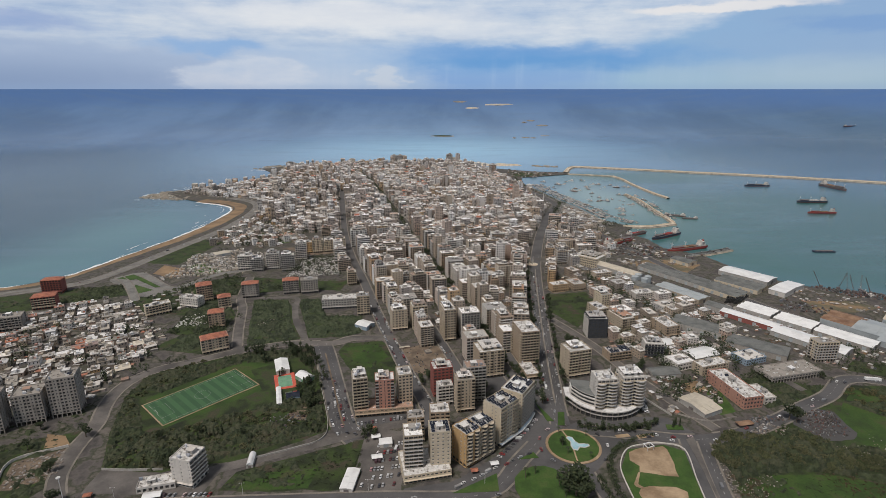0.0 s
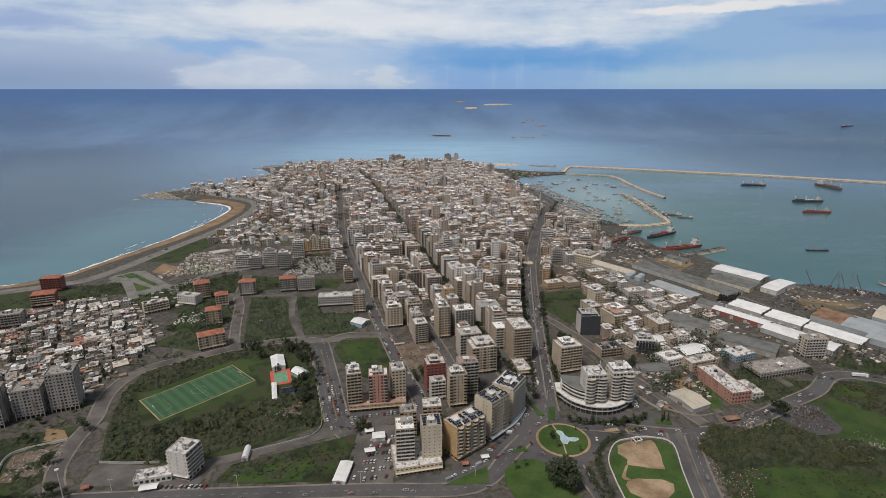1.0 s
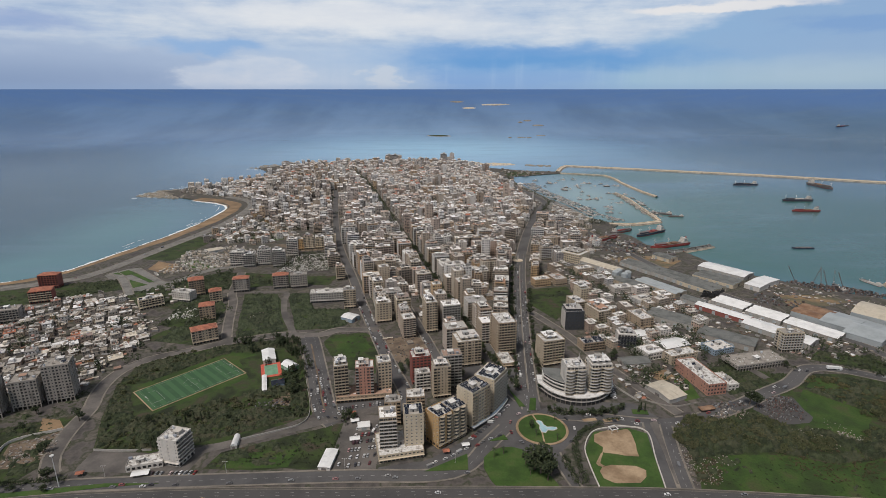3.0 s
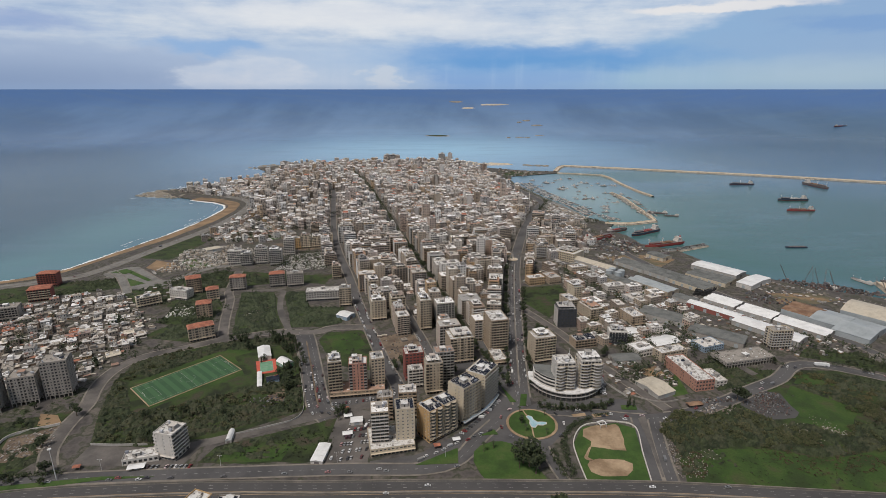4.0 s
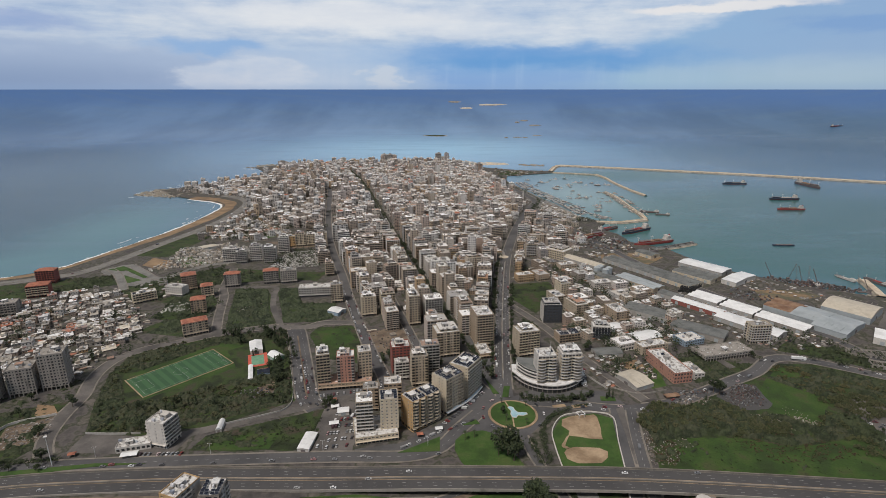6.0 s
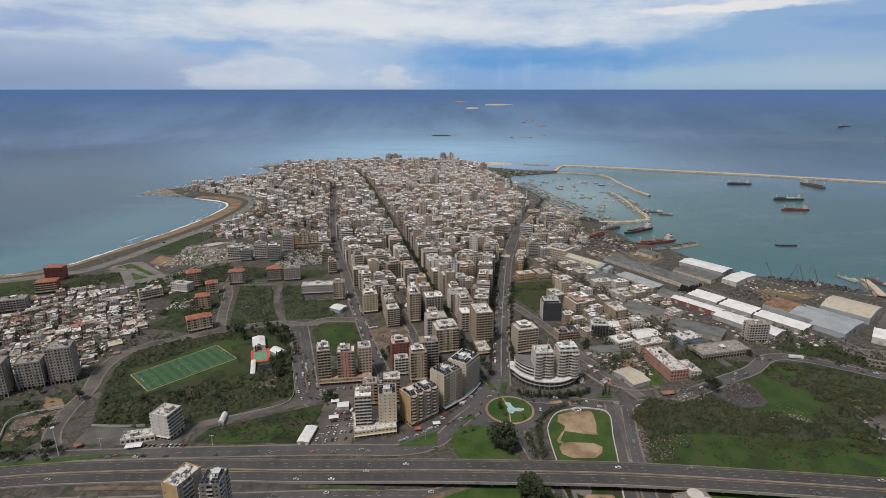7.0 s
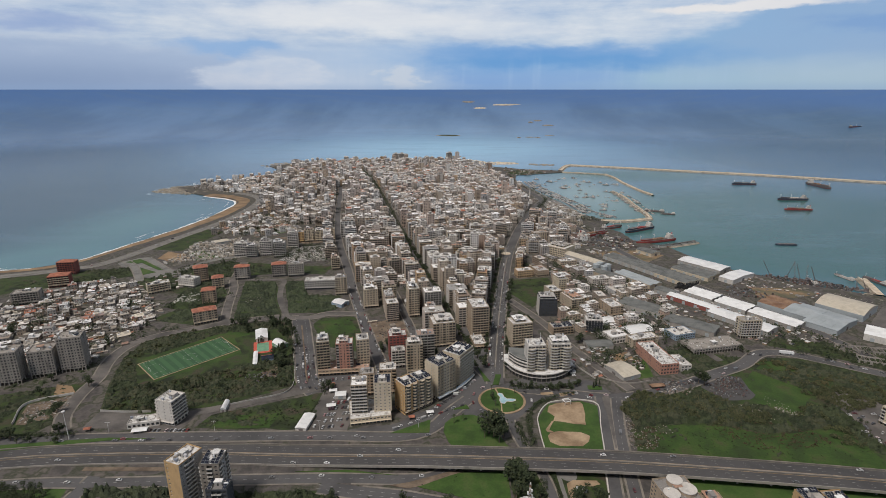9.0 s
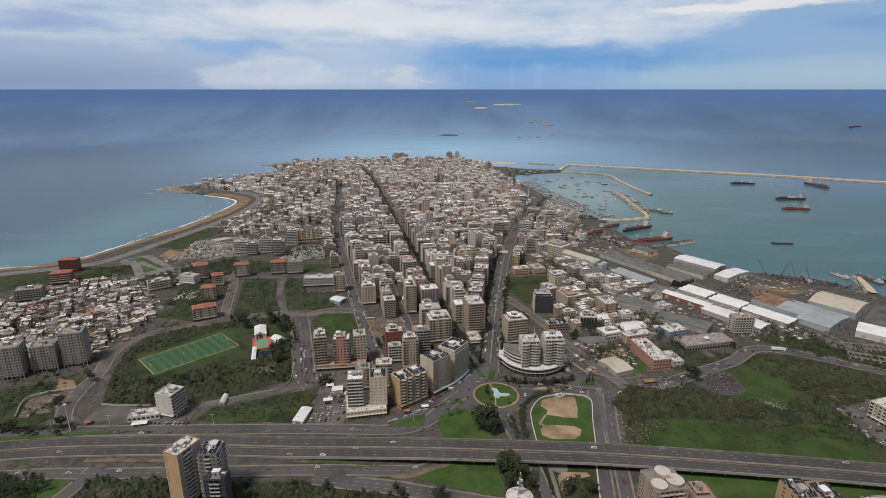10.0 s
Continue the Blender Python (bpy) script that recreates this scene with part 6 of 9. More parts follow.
def far_house(s, x, y, w, d, h, rot):
    """One far block with its rows of windows, balcony slabs and roof clutter, added to a joined mesh."""
    a = rect(x, y, w, d, rot)
    s.solid(a, 0, h, 0, 0)
    s.solid(rect(x, y, w - 0.7, d - 0.7, rot), h, h + 0.12, 1)
    floors = max(1, int(h / 3.2))
    for i in range(4):
        p, q = a[i], a[(i + 1) % 4]
        length = math.hypot(q[0] - p[0], q[1] - p[1])
        ux, uy = (q[0] - p[0]) / length, (q[1] - p[1]) / length
        ox, oy = uy * 0.05, -ux * 0.05
        if oy > 0.03:
            continue
        n = max(2, int(length / 3.6))
        for k in range(floors):
            z = k * 3.2 + 1.0
            for b in range(n):
                if rnd.random() < 0.2:
                    continue
                c0 = length * (b + 0.5) / n
                hw = length / n * rnd.choice((0.28, 0.36, 0.42))
                x0, y0 = p[0] + ux * (c0 - hw) + ox, p[1] + uy * (c0 - hw) + oy
                x1, y1 = p[0] + ux * (c0 + hw) + ox, p[1] + uy * (c0 + hw) + oy
                s.face([(x0, y0, z), (x1, y1, z), (x1, y1, z + 1.9), (x0, y0, z + 1.9)], 2)
    c, q = math.cos(radians(rot)), math.sin(radians(rot))
    for _ in range(rnd.randint(2, 4)):
        aa, bb = rnd.uniform(-w / 3, w / 3), rnd.uniform(-d / 3, d / 3)
        s.box(x + aa * c - bb * q, y + aa * q + bb * c, h, rnd.uniform(1.2, 4.5), rnd.uniform(1.2, 4), rnd.uniform(1.2, 3), rnd.choice((0, 1)), 1, rot)
    if rnd.random() < 0.03:
        s.gable(x, y, h + 0.2, w * 0.8, d * 0.8, 2.5, 3, rot)


def far_town():
    rows = {}
    pitch, rot = 16.5, 14
    c, q = math.cos(radians(rot)), math.sin(radians(rot))
    for j in range(-60, 60):
        for i in range(-60, 60):
            a, b = (i + rnd.uniform(-0.42, 0.42)) * pitch, (j + rnd.uniform(-0.42, 0.42)) * pitch
            x, y = -150 + a * c - b * q, 1600 + a * q + b * c
            if not inside(TOWN_FAR, x, y) or rnd.random() < 0.05:
                continue
            ave = distance(AVENUE, x, y)
            east = x > -94 - (y - 1147) * 0.244
            w, d = rnd.uniform(9, 17), rnd.uniform(9, 17)
            if not free(x, y, 6.5):
                continue
            if ave < 45:
                h = rnd.choice((15, 19, 22, 26, 29))
            elif east:
                h = rnd.choice((6.5, 10, 10, 13, 13, 16, 16, 19, 23)) if y < 1250 else rnd.choice((6.5, 6.5, 10, 10, 10, 13, 13, 16))
            else:
                h = rnd.choice((6.5, 10, 13, 16, 16, 19, 22, 28, 36)) if y > 1150 else rnd.choice((6.5, 10, 13, 16, 20, 25, 30))
            if x < -470 and y < 1760:
                h = rnd.choice((5.5, 6.5, 9, 10, 13))
            if y > 1950:
                h = rnd.choice((13, 16, 19, 22, 26, 32))
            h += rnd.choice((-3, 0, 0, 0, 0, 0, 0, 3, 3, 9, 14)) + rnd.uniform(-1.2, 1.2)
            h = max(5.5, h * (1.0 - 0.32 * max(0.0, min(1.0, (y - 1500) / 450))))
            key = int((y - 1000) / 200)
            far_house(rows.setdefault(key, Shape()), x, y, w, d, h, rot + rnd.gauss(0, 4))
    for key in sorted(rows):
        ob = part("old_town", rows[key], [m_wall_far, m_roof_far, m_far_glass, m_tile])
        tagged(ob, "dense weathered flat-roofed old town houses", "town houses", "", "stuff")


for i in range(45):
    x, y = rnd.uniform(-560, 200), rnd.uniform(1080, 2150)
    if inside(TOWN_FAR, x, y):
        put_block(x, y, 14 + rnd.choice((0, 90)), tier(8, 10))
far_town()


def green_tower(x, y, h, label):
    root = thing("high_rise", pose(x, y, 0, 0, 0, 10), label, "tower")
    s = Shape()
    for i in range(4):
        p = rect(0, 0, 22, 18)
        facade(s, p[i], p[(i + 1) % 4], 0, int(h / 3.2), 3.2, 5, 0, 1, 0.7)
    s.box(0, 0, h - 1, 22, 18, 1.2, 0)
    part("shell", s, [m_grey, m_glass], root)
    s = Shape()
    s.box(2, 2, h, 8, 7, 4)
    part("stair_house", s, [m_grey], root)


green_tower(-165, 2080, 38, "grey-green high tower near the point")
green_tower(-190, 2095, 36, "grey-green high tower near the point")
green_tower(25, 2090, 41, "dark grey high tower near the point")


def village():
    """Low houses with pale patched roofs."""
    area = [(-560, 560), (-540, 520), (-470, 440), (-430, 420), (-345, 446), (-325, 500), (-318, 541), (-341, 592), (-383, 628), (-411, 676), (-471, 692), (-513, 668), (-545, 636)]
    kinds = []
    for k in range(7):
        w, d, f = rnd.uniform(8, 13), rnd.uniform(8, 12), 1 + k % 2
        root = thing("low_house", pose(-400, 560, 0), "low concrete house with patched pale roof", "house", "village houses")
        s = Shape()
        for i in range(4):
            p = rect(0, 0, w, d)
            facade(s, p[i], p[(i + 1) % 4], 0, f, 3.0, 3, 0, 1, 0.35, 0.34)
        part("shell", s, [m_hut_wall, m_glass], root)
        s = Shape()
        s.box(0, 0, f * 3.0, w + 0.3, d + 0.3, 0.35, 0)
        s.box(w * 0.2, d * 0.15, f * 3.0 + 0.35, w * 0.4, d * 0.5, rnd.choice((0.2, 2.4)), 0)
        for _ in range(4):
            s.box(rnd.uniform(-w, w) * 0.38, rnd.uniform(-d, d) * 0.38, f * 3.0 + 0.35, rnd.uniform(0.8, 3), rnd.uniform(0.8, 2.4), rnd.uniform(0.5, 1.6), 0)
        part("roof", s, [m_hut_roof], root)
        kinds.append([root, w, d, False])
    for j in range(-14, 15):
        for i in range(-16, 17):
            a, b = i * 13.5 + rnd.uniform(-2.6, 2.6), j * 13.5 + rnd.uniform(-2.6, 2.6)
            x, y = -410 + a * 0.85 - b * 0.52, 550 + a * 0.52 + b * 0.85
            if not inside(area, x, y) or rnd.random() < 0.12 or not free(x, y, 5.0):
                continue
            k = rnd.choice(kinds)
            m = pose(x, y, 0, 0, 0, 31 + rnd.choice((0, 90, 180)) + rnd.gauss(0, 6)) @ Matrix.Diagonal((rnd.uniform(0.65, 1.3), rnd.uniform(0.65, 1.2), rnd.uniform(0.8, 1.25), 1))
            if not k[3]:
                k[0].matrix_basis = m
                k[3] = True
            else:
                copy_thing(k[0], m)
            BUILT.append((x, y, 6.0))


village()


def hipped_hall(x, y):
    root = thing("customs_house", pose(x, y, 0, 0, 0, 8), "old stone hall with an orange tile roof", "hall")
    s = Shape()
    for i in range(4):
        p = rect(0, 0, 34, 22)
        facade(s, p[i], p[(i + 1) % 4], 0, 2, 5.0, 7, 0, 1, 0.4)
    part("shell", s, [m_beige, m_glass], root)
    s = Shape()
    s.solid(rect(0, 0, 36, 24), 10, 16, 0, 0, 0.25)
    part("tile_roof", s, [m_tile], root, "orange tile roof")


hipped_hall(190, 1490)


m_patch = material("patchy_sheds", even([(0.50, 0.44, 0.36), (0.30, 0.27, 0.23), (0.70, 0.68, 0.65), (0.24, 0.22, 0.19), (0.42, 0.34, 0.25), (0.36, 0.34, 0.31), (0.58, 0.52, 0.45), (0.20, 0.19, 0.17)]), 0.3, 0.9, fine=0.8, grit=0.35, by="island", stain=0.4)


def shacks(area, label, count, seed, tall=4.0, size=1.0, mat=None):
    """A joined scatter of small sheds, rubble and roofs that nobody could count."""
    r, s = random.Random(seed), Shape()
    xs, ys = [p[0] for p in area], [p[1] for p in area]
    for _ in range(count):
        x, y = r.uniform(min(xs), max(xs)), r.uniform(min(ys), max(ys))
        if inside(area, x, y):
            if not any(distance(line, x, y) < half for line, half in SMOOTHED):
                s.box(x, y, 0, r.uniform(2, 8) * size, r.uniform(2, 7) * size, r.uniform(1, tall), 0, 1, r.choice((14, 31)) + r.gauss(0, 8))
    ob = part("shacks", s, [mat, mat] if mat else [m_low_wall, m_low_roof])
    tagged(ob, label, "sheds", "", "stuff")


shacks([(-440, 770), (-330, 810), (-300, 905), (-370, 940), (-440, 900), (-430, 840)], "crowded pale shacks near the beach", 900, 1, 3.0, 0.6, m_patch)
shacks([(-417, 850), (-360, 905), (-250, 890), (-265, 845), (-330, 800), (-400, 800)], "tan graves and low walls", 700, 21, 1.6, 0.35, m_patch)
shacks([(-420, 1000), (-330, 970), (-270, 1010), (-350, 1110), (-440, 1180)], "low pale sheds and yards", 900, 2, 4.0, 0.8, m_patch)
shacks([(-730, 1490), (-600, 1425), (-480, 1375), (-478, 1405), (-600, 1450), (-700, 1515)], "low sheds behind the shore rocks", 160, 22, 4.0, 0.9, m_patch)
shacks([(250, 1290), (288, 1360), (280, 1430), (262, 1560), (248, 1650), (236, 1650), (245, 1500), (268, 1380)], "kiosks and boats ashore along the harbour front", 420, 9, 2.5, 0.7)
shacks([(225, 1760), (300, 1770), (420, 1870), (330, 1900), (225, 1960)], "low harbour sheds and walls", 160, 10, 4.0)
shacks([(270, 1140), (345, 1180), (330, 1280), (300, 1330), (285, 1240)], "harbour yards and boat sheds", 200, 11, 4.0)
shacks([(285, 1125), (372, 1122), (350, 1180), (325, 1262), (300, 1300), (278, 1220)], "sheds and stored boats behind the harbour", 260, 26, 4.5, 1.1, m_patch)
shacks([(503, 1470), (515, 1470), (516, 1180), (504, 1180)], "gear and kiosks on the jetty", 260, 27, 2.6, 0.4, m_patch)
shacks([(205, 420), (262, 440), (262, 480), (215, 500), (195, 470)], "cluttered workshop yards", 110, 3, 3.0, 0.8)
shacks([(150, 735), (215, 740), (228, 670), (192, 560), (240, 500), (330, 520), (360, 600), (330, 690), (280, 770), (215, 830)], "cluttered low sheds and yards", 1700, 7, 3.5, 0.9)
shacks([(250, 860), (300, 790), (360, 700), (420, 640), (400, 620), (330, 690), (270, 760), (235, 830)], "dark lean-tos beside the depots", 300, 25, 3.0, 0.9)
shacks([(360, 560), (420, 500), (520, 500), (480, 560), (400, 660), (340, 700), (330, 640)], "dark stacked goods between the warehouses", 320, 23, 2.6, 0.7)
shacks([(480, 700), (560, 640), (600, 660), (560, 715), (520, 740)], "rusty crates and machines on the quay", 110, 24, 2.2, 0.7)
shacks([(-545, 565), (-470, 440), (-430, 420), (-320, 450), (-305, 470), (-316, 520), (-330, 585), (-385, 640), (-430, 690), (-480, 640)], "lean-to sheds and walls among low houses", 700, 8, 2.6)
shacks([(300, 850), (380, 820), (400, 900), (370, 1000), (300, 1000)], "shipyard sheds and stacked timber", 120, 4)
shacks([(-60, 545), (-30, 555), (5, 540), (10, 510), (-30, 495)], "building site huts and piles", 14, 5, 2.5)
shacks([(-420, 700), (-350, 660), (-330, 700), (-360, 730)], "low sheds by the coast road", 40, 6)


# ---- shore, moles, islands ----
def bent_sea_z(r):
    return -2.0 + 283.6 * max(0.0, (r - 3500) / 1420) ** 1.7


def build_beach():
    shore = smooth(COAST_WEST[1:19], 10.0)
    s = Shape()
    sea_edge = [(x + noise.noise((x * 0.03, y * 0.03, 0)) * 5, y + noise.noise((y * 0.03, x * 0.03, 4)) * 5) for x, y in offset(shore, 5)]
    wide = []
    for (x, y), (xi, yi) in zip(shore, offset(shore, -1.0)):
        k = 12 + 17 * max(0.0, min(1.0, (y - 800) / 350)) + noise.noise((x * 0.02, y * 0.02, 7)) * 5
        wide.append((x + (xi - x) * k, y + (yi - y) * k))
    ribbon(s, sea_edge, offset(shore, -1), -2.4, 0.05)
    ribbon(s, offset(shore, -1), wide, 0.05, 0.055)
    tagged(part("beach", s, [m_sand]), "long ochre sand beach along the bay", "beach", "", "structure")
    # surf: a ragged wash on the sand, then broken lines of breakers further out
    f, r = Shape(), random.Random(11)
    line = smooth(sea_edge[4:], 3.0)
    for row, (away, most, gate) in enumerate(((1.0, 5.0, -0.9), (8.0, 3.4, -0.05), (17.0, 3.4, 0.12), (30.0, 4.5, 0.22), (46.0, 3.0, 0.30))):
        mid = offset(line, away)
        rim = []
        for i, (x, y) in enumerate(mid):
            k = noise.noise((x * 0.012, y * 0.012, 3.0 + row)) * 0.7 + noise.noise((x * 0.06, y * 0.06, row)) * 0.45
            w = max(0.0, k - gate) * most * (0.75 + 0.5 * noise.noise((x * 0.4, y * 0.4, 8.0)))
            bend = noise.noise((x * 0.02, y * 0.02, 20.0 + row)) * (2.0 + away * 0.18) + noise.noise((x * 0.25, y * 0.25, row)) * 1.2
            rim.append((w, bend))
        outer = offset(mid, 1.0)
        for i in range(len(mid) - 1):
            if rim[i][0] < 0.15 and rim[i + 1][0] < 0.15:
                continue
            q = []
            for j, side in ((i, -1), (i + 1, -1), (i + 1, 1), (i, 1)):
                nx, ny = outer[j][0] - mid[j][0], outer[j][1] - mid[j][1]
                o = rim[j][1] + side * rim[j][0]
                q.append((mid[j][0] + nx * o, mid[j][1] + ny * o, -1.90 + 0.01 * row))
            f.face(q)
    for cx, cy, n in ((-770, 1470, 260), (-720, 1570, 160), (-640, 1990, 120)):
        for i in range(n):
            q = rect(r.gauss(cx, 22), r.gauss(cy, 26), r.uniform(3, 14), r.uniform(1, 3), r.uniform(-30, 60))
            f.face([(*p, -1.88 + 0.0003 * i) for p in q])
    tagged(part("surf", f, [m_foam]), "white breaking surf along the beach", "surf", "", "stuff")


build_beach()


def rocks(area, count, size, label, mat, seed, z=-2.0):
    r, s = random.Random(seed), Shape()
    xs, ys = [p[0] for p in area], [p[1] for p in area]
    for _ in range(count):
        x, y = r.uniform(min(xs), max(xs)), r.uniform(min(ys), max(ys))
        if inside(area, x, y):
            w = r.uniform(0.4, 1.0) * size
            s.solid([(x + w * r.uniform(0.6, 1.2) * math.cos(t), y + w * r.uniform(0.5, 1.0) * math.sin(t)) for t in (0.2, 1.3, 2.4, 3.5, 4.6, 5.6)], z, z + r.uniform(0.5, 1.0) * min(size, 3.0) * 0.75, 0, 0, 0.75)
    tagged(part("rocks", s, [mat]), label, "rocks", "", "stuff")


rocks([(-830, 1440), (-700, 1400), (-620, 1440), (-690, 1560), (-800, 1520)], 500, 9, "flat brown shore rocks washed by surf", m_rock, 1)
rocks([(-720, 1990), (-600, 1950), (-560, 2060), (-640, 2090)], 160, 9, "flat shore rocks off the point", m_rock, 2)
rocks([(60, 2150), (120, 2080), (220, 2060), (300, 2070), (300, 2110), (180, 2150), (90, 2200)], 340, 10, "low sandy reef off the point", m_mole, 3)
rocks([(20, 2290), (60, 2270), (70, 2330), (20, 2340)], 40, 10, "dark reef", m_rock, 4)
rocks([(330, 2050), (430, 2030), (440, 2070), (340, 2080)], 40, 11, "low reef beside the harbour mouth", m_rock, 5)
rocks([(500, 700), (560, 735), (640, 690), (700, 640), (690, 620), (600, 670)], 160, 4, "tumbled quay stones and wreckage", m_rock, 6)


def litter(name, area, count, size, height, mat, label, category, seed, aligned=None, z=0.0):
    r, s = random.Random(seed), Shape()
    xs, ys = [p[0] for p in area], [p[1] for p in area]
    for _ in range(count):
        x, y = r.uniform(min(xs), max(xs)), r.uniform(min(ys), max(ys))
        if inside(area, x, y):
            s.box(x, y, z, size * r.uniform(0.5, 1.4), size * r.uniform(0.4, 1.0), height * r.uniform(0.4, 1.3), 0, None, r.uniform(0, 90) if aligned is None else aligned + r.gauss(0, 4), r.uniform(0.7, 1.0))
    tagged(part(name, s, [mat]), label, category, "", "stuff")


def mole(line, half, z, label, top=m_mole):
    c = smooth(line, 14.0)
    s = Shape()
    ribbon(s, offset(c, half), offset(c, -half), z, z)
    ribbon(s, offset(c, half + 4), offset(c, half), -2.6, z, 1)
    ribbon(s, offset(c, -half), offset(c, -half - 4), z, -2.6, 1)
    ribbon(s, offset(c, half), offset(c, half - 2), z + 1.6, z + 1.6)
    ribbon(s, offset(c, half - 2), offset(c, half - 2.05), z + 1.6, z)
    ob = part("breakwater", s, [top, m_rock])
    tagged(ob, label, "breakwater", "", "structure")
    if z < 2:
        return
    r, k = random.Random(3), Shape()
    for x, y, h in along(c, 6.0):
        for side in (1, -1):
            o = half + r.uniform(0.5, 3.5)
            px, py = x - math.sin(radians(h)) * o * side, y + math.cos(radians(h)) * o * side
            k.box(px, py, -2.2, r.uniform(1, 2.2), r.uniform(1, 2.2), r.uniform(1, 2.2), rot=r.uniform(0, 90), grow=0.6)
    tagged(part("armour_stones", k, [m_mole]), "tumbled pale breakwater stones", "stones", "", "stuff")


mole([(430, 1880), (462, 1975), (490, 2020), (520, 2018), (700, 1952), (879, 1880), (1088, 1800), (1274, 1714), (1388, 1658), (1800, 1470), (2400, 1190)], 6.5, 2.2, "long pale stone breakwater of the port")
mole([(432, 1852), (510, 1826), (577, 1800)], 1.0, 0.3, "low landing stage of the old harbour")
mole([(572, 1802), (584, 1730), (583, 1633), (592, 1500), (606, 1422)], 2.5, 1.0, "stone mole of the old harbour")
mole([(507, 1478), (517, 1390), (510, 1260), (509, 1184), (505, 1140)], 3.5, 0.6, "inner stone jetty of the old harbour")
mole([(385, 1112), (436, 1108), (505, 1135)], 3.5, 1.0, "low jetty closing the old harbour")
mole([(430, 900), (470, 915), (526, 942)], 5, 0.6, "short shipyard jetty", m_oldroof)
litter("quay_goods", [(448, 900), (455, 915), (522, 945), (528, 936), (462, 905)], 110, 2.6, 2.0, m_junk, "dark gear stacked on the jetty", "goods", 21, None, 0.62)
mole([(668, 664), (682, 700), (694, 736)], 6, 0.8, "broad sandy pier of the port")


def island(x, y, w, d, label, mat=m_rock, bushes=True):
    r = math.hypot(x - 35, y + 40)
    z = bent_sea_z(r)
    rnd_i = random.Random(int(x + y))
    s = Shape()
    rim = [(x + w / 2 * rnd_i.uniform(0.75, 1.1) * math.cos(2 * math.pi * i / 22), y + d / 2 * rnd_i.uniform(0.7, 1.1) * math.sin(2 * math.pi * i / 22)) for i in range(22)]
    s.solid(rim, z - 6, z + 2.2, 0, 0, 0.9)
    s.solid([(x + (a - x) * 0.8, y + (b - y) * 0.8) for a, b in rim], z + 1, z + 5.0, 1 if bushes else 0, 1 if bushes else 0, 0.7)
    tagged(part("island", s, [mat, m_grass]), label, "island", "", "structure")


island(0, 3430, 190, 110, "low rocky island with dark scrub")
for x, y, w in ((500, 3310, 60), (640, 3430, 80), (545, 3290, 40), (430, 3290, 30)):
    island(x, y, w, 26, "small rocky islet", m_rock, False)


def far_place(tan_az, drop):
    """Where a sight line, so much aside and so far below the skyline, meets the lifted far sea."""
    r = 2000.0
    while r < 4800 and (282 - bent_sea_z(r)) / r > drop:
        r += 5
    a = math.atan(tan_az)
    return 35 + r * math.sin(a), -40 + r * math.cos(a)


for tan_az, drop, w, mat in ((0.094, 0.0262, 260, m_mole), (0.022, 0.0215, 130, m_rock), (0.045, 0.0325, 120, m_mole), (0.150, 0.054, 70, m_rock), (0.17, 0.062, 90, m_rock), (0.137, 0.057, 40, m_rock)):
    fx, fy = far_place(tan_az, drop)
    island(fx, fy, w, 60, "far low island on the horizon", mat, False)


# ---- ships and boats ----
def hull_outline(length, beam, bow=0.22):
    a, b = length / 2, beam / 2
    return [(-a, -b * 0.7), (-a * 0.85, -b), (a * (1 - 2 * bow), -b), (a * 0.85, -b * 0.5), (a, 0), (a * 0.85, b * 0.5), (a * (1 - 2 * bow), b), (-a * 0.85, b), (-a, b * 0.7)]


def ship(x, y, heading, length, hull, top, label, z=-2.0, hatches=3, house=0.16, boot=None):
    root = thing("cargo_ship", pose(x, y, z, 0, 0, heading), label, "ship")
    beam, free_board = length * 0.16, length * 0.06
    o = hull_outline(length, beam)
    s = Shape()
    s.solid([(a * 0.96, b * 0.9) for a, b in o], -1, free_board * 0.35, 1)
    s.solid(o, free_board * 0.3, free_board, 0, 2)
    s.solid([(length * 0.36 + (a - length * 0.36) * 0.3, b * 0.62) for a, b in o], free_board, free_board * 1.5, 0, 2, 1.05)
    hull_ob = part("hull", s, [hull, boot or m_red, m_steel], root)
    for i in range(hatches):
        s = Shape()
        span = length * 0.52 / hatches
        s.box(-length * 0.2 + span * (i + 0.5), 0, free_board, span * 0.85, beam * 0.62, length * 0.022)
        part("hatch_cover", s, [top], root)
    s = Shape()
    hx = -length * 0.36
    for k in range(3):
        s.box(hx - k * 0.3, 0, free_board + k * length * 0.026, length * house * (0.85 - 0.14 * k), beam * (0.82 - 0.06 * k), length * 0.024)
    s.box(hx, 0, free_board + length * 0.078, length * 0.06, beam * 0.9, length * 0.018)
    house_ob = part("deckhouse", s, [m_white], root, "white stepped deckhouse")
    s = Shape()
    s.drum(hx - length * 0.05, 0, free_board + length * 0.07, length * 0.018, length * 0.045)
    part("funnel", s, [hull], house_ob)
    for mx in (hx + length * 0.03, length * 0.05, length * 0.4):
        s = Shape()
        s.drum(mx, 0, free_board, length * 0.005, length * 0.13, n=6)
        s.box(mx, 0, free_board + length * 0.10, length * 0.005, beam * 0.5, length * 0.005)
        part("mast", s, [m_frame], hull_ob)


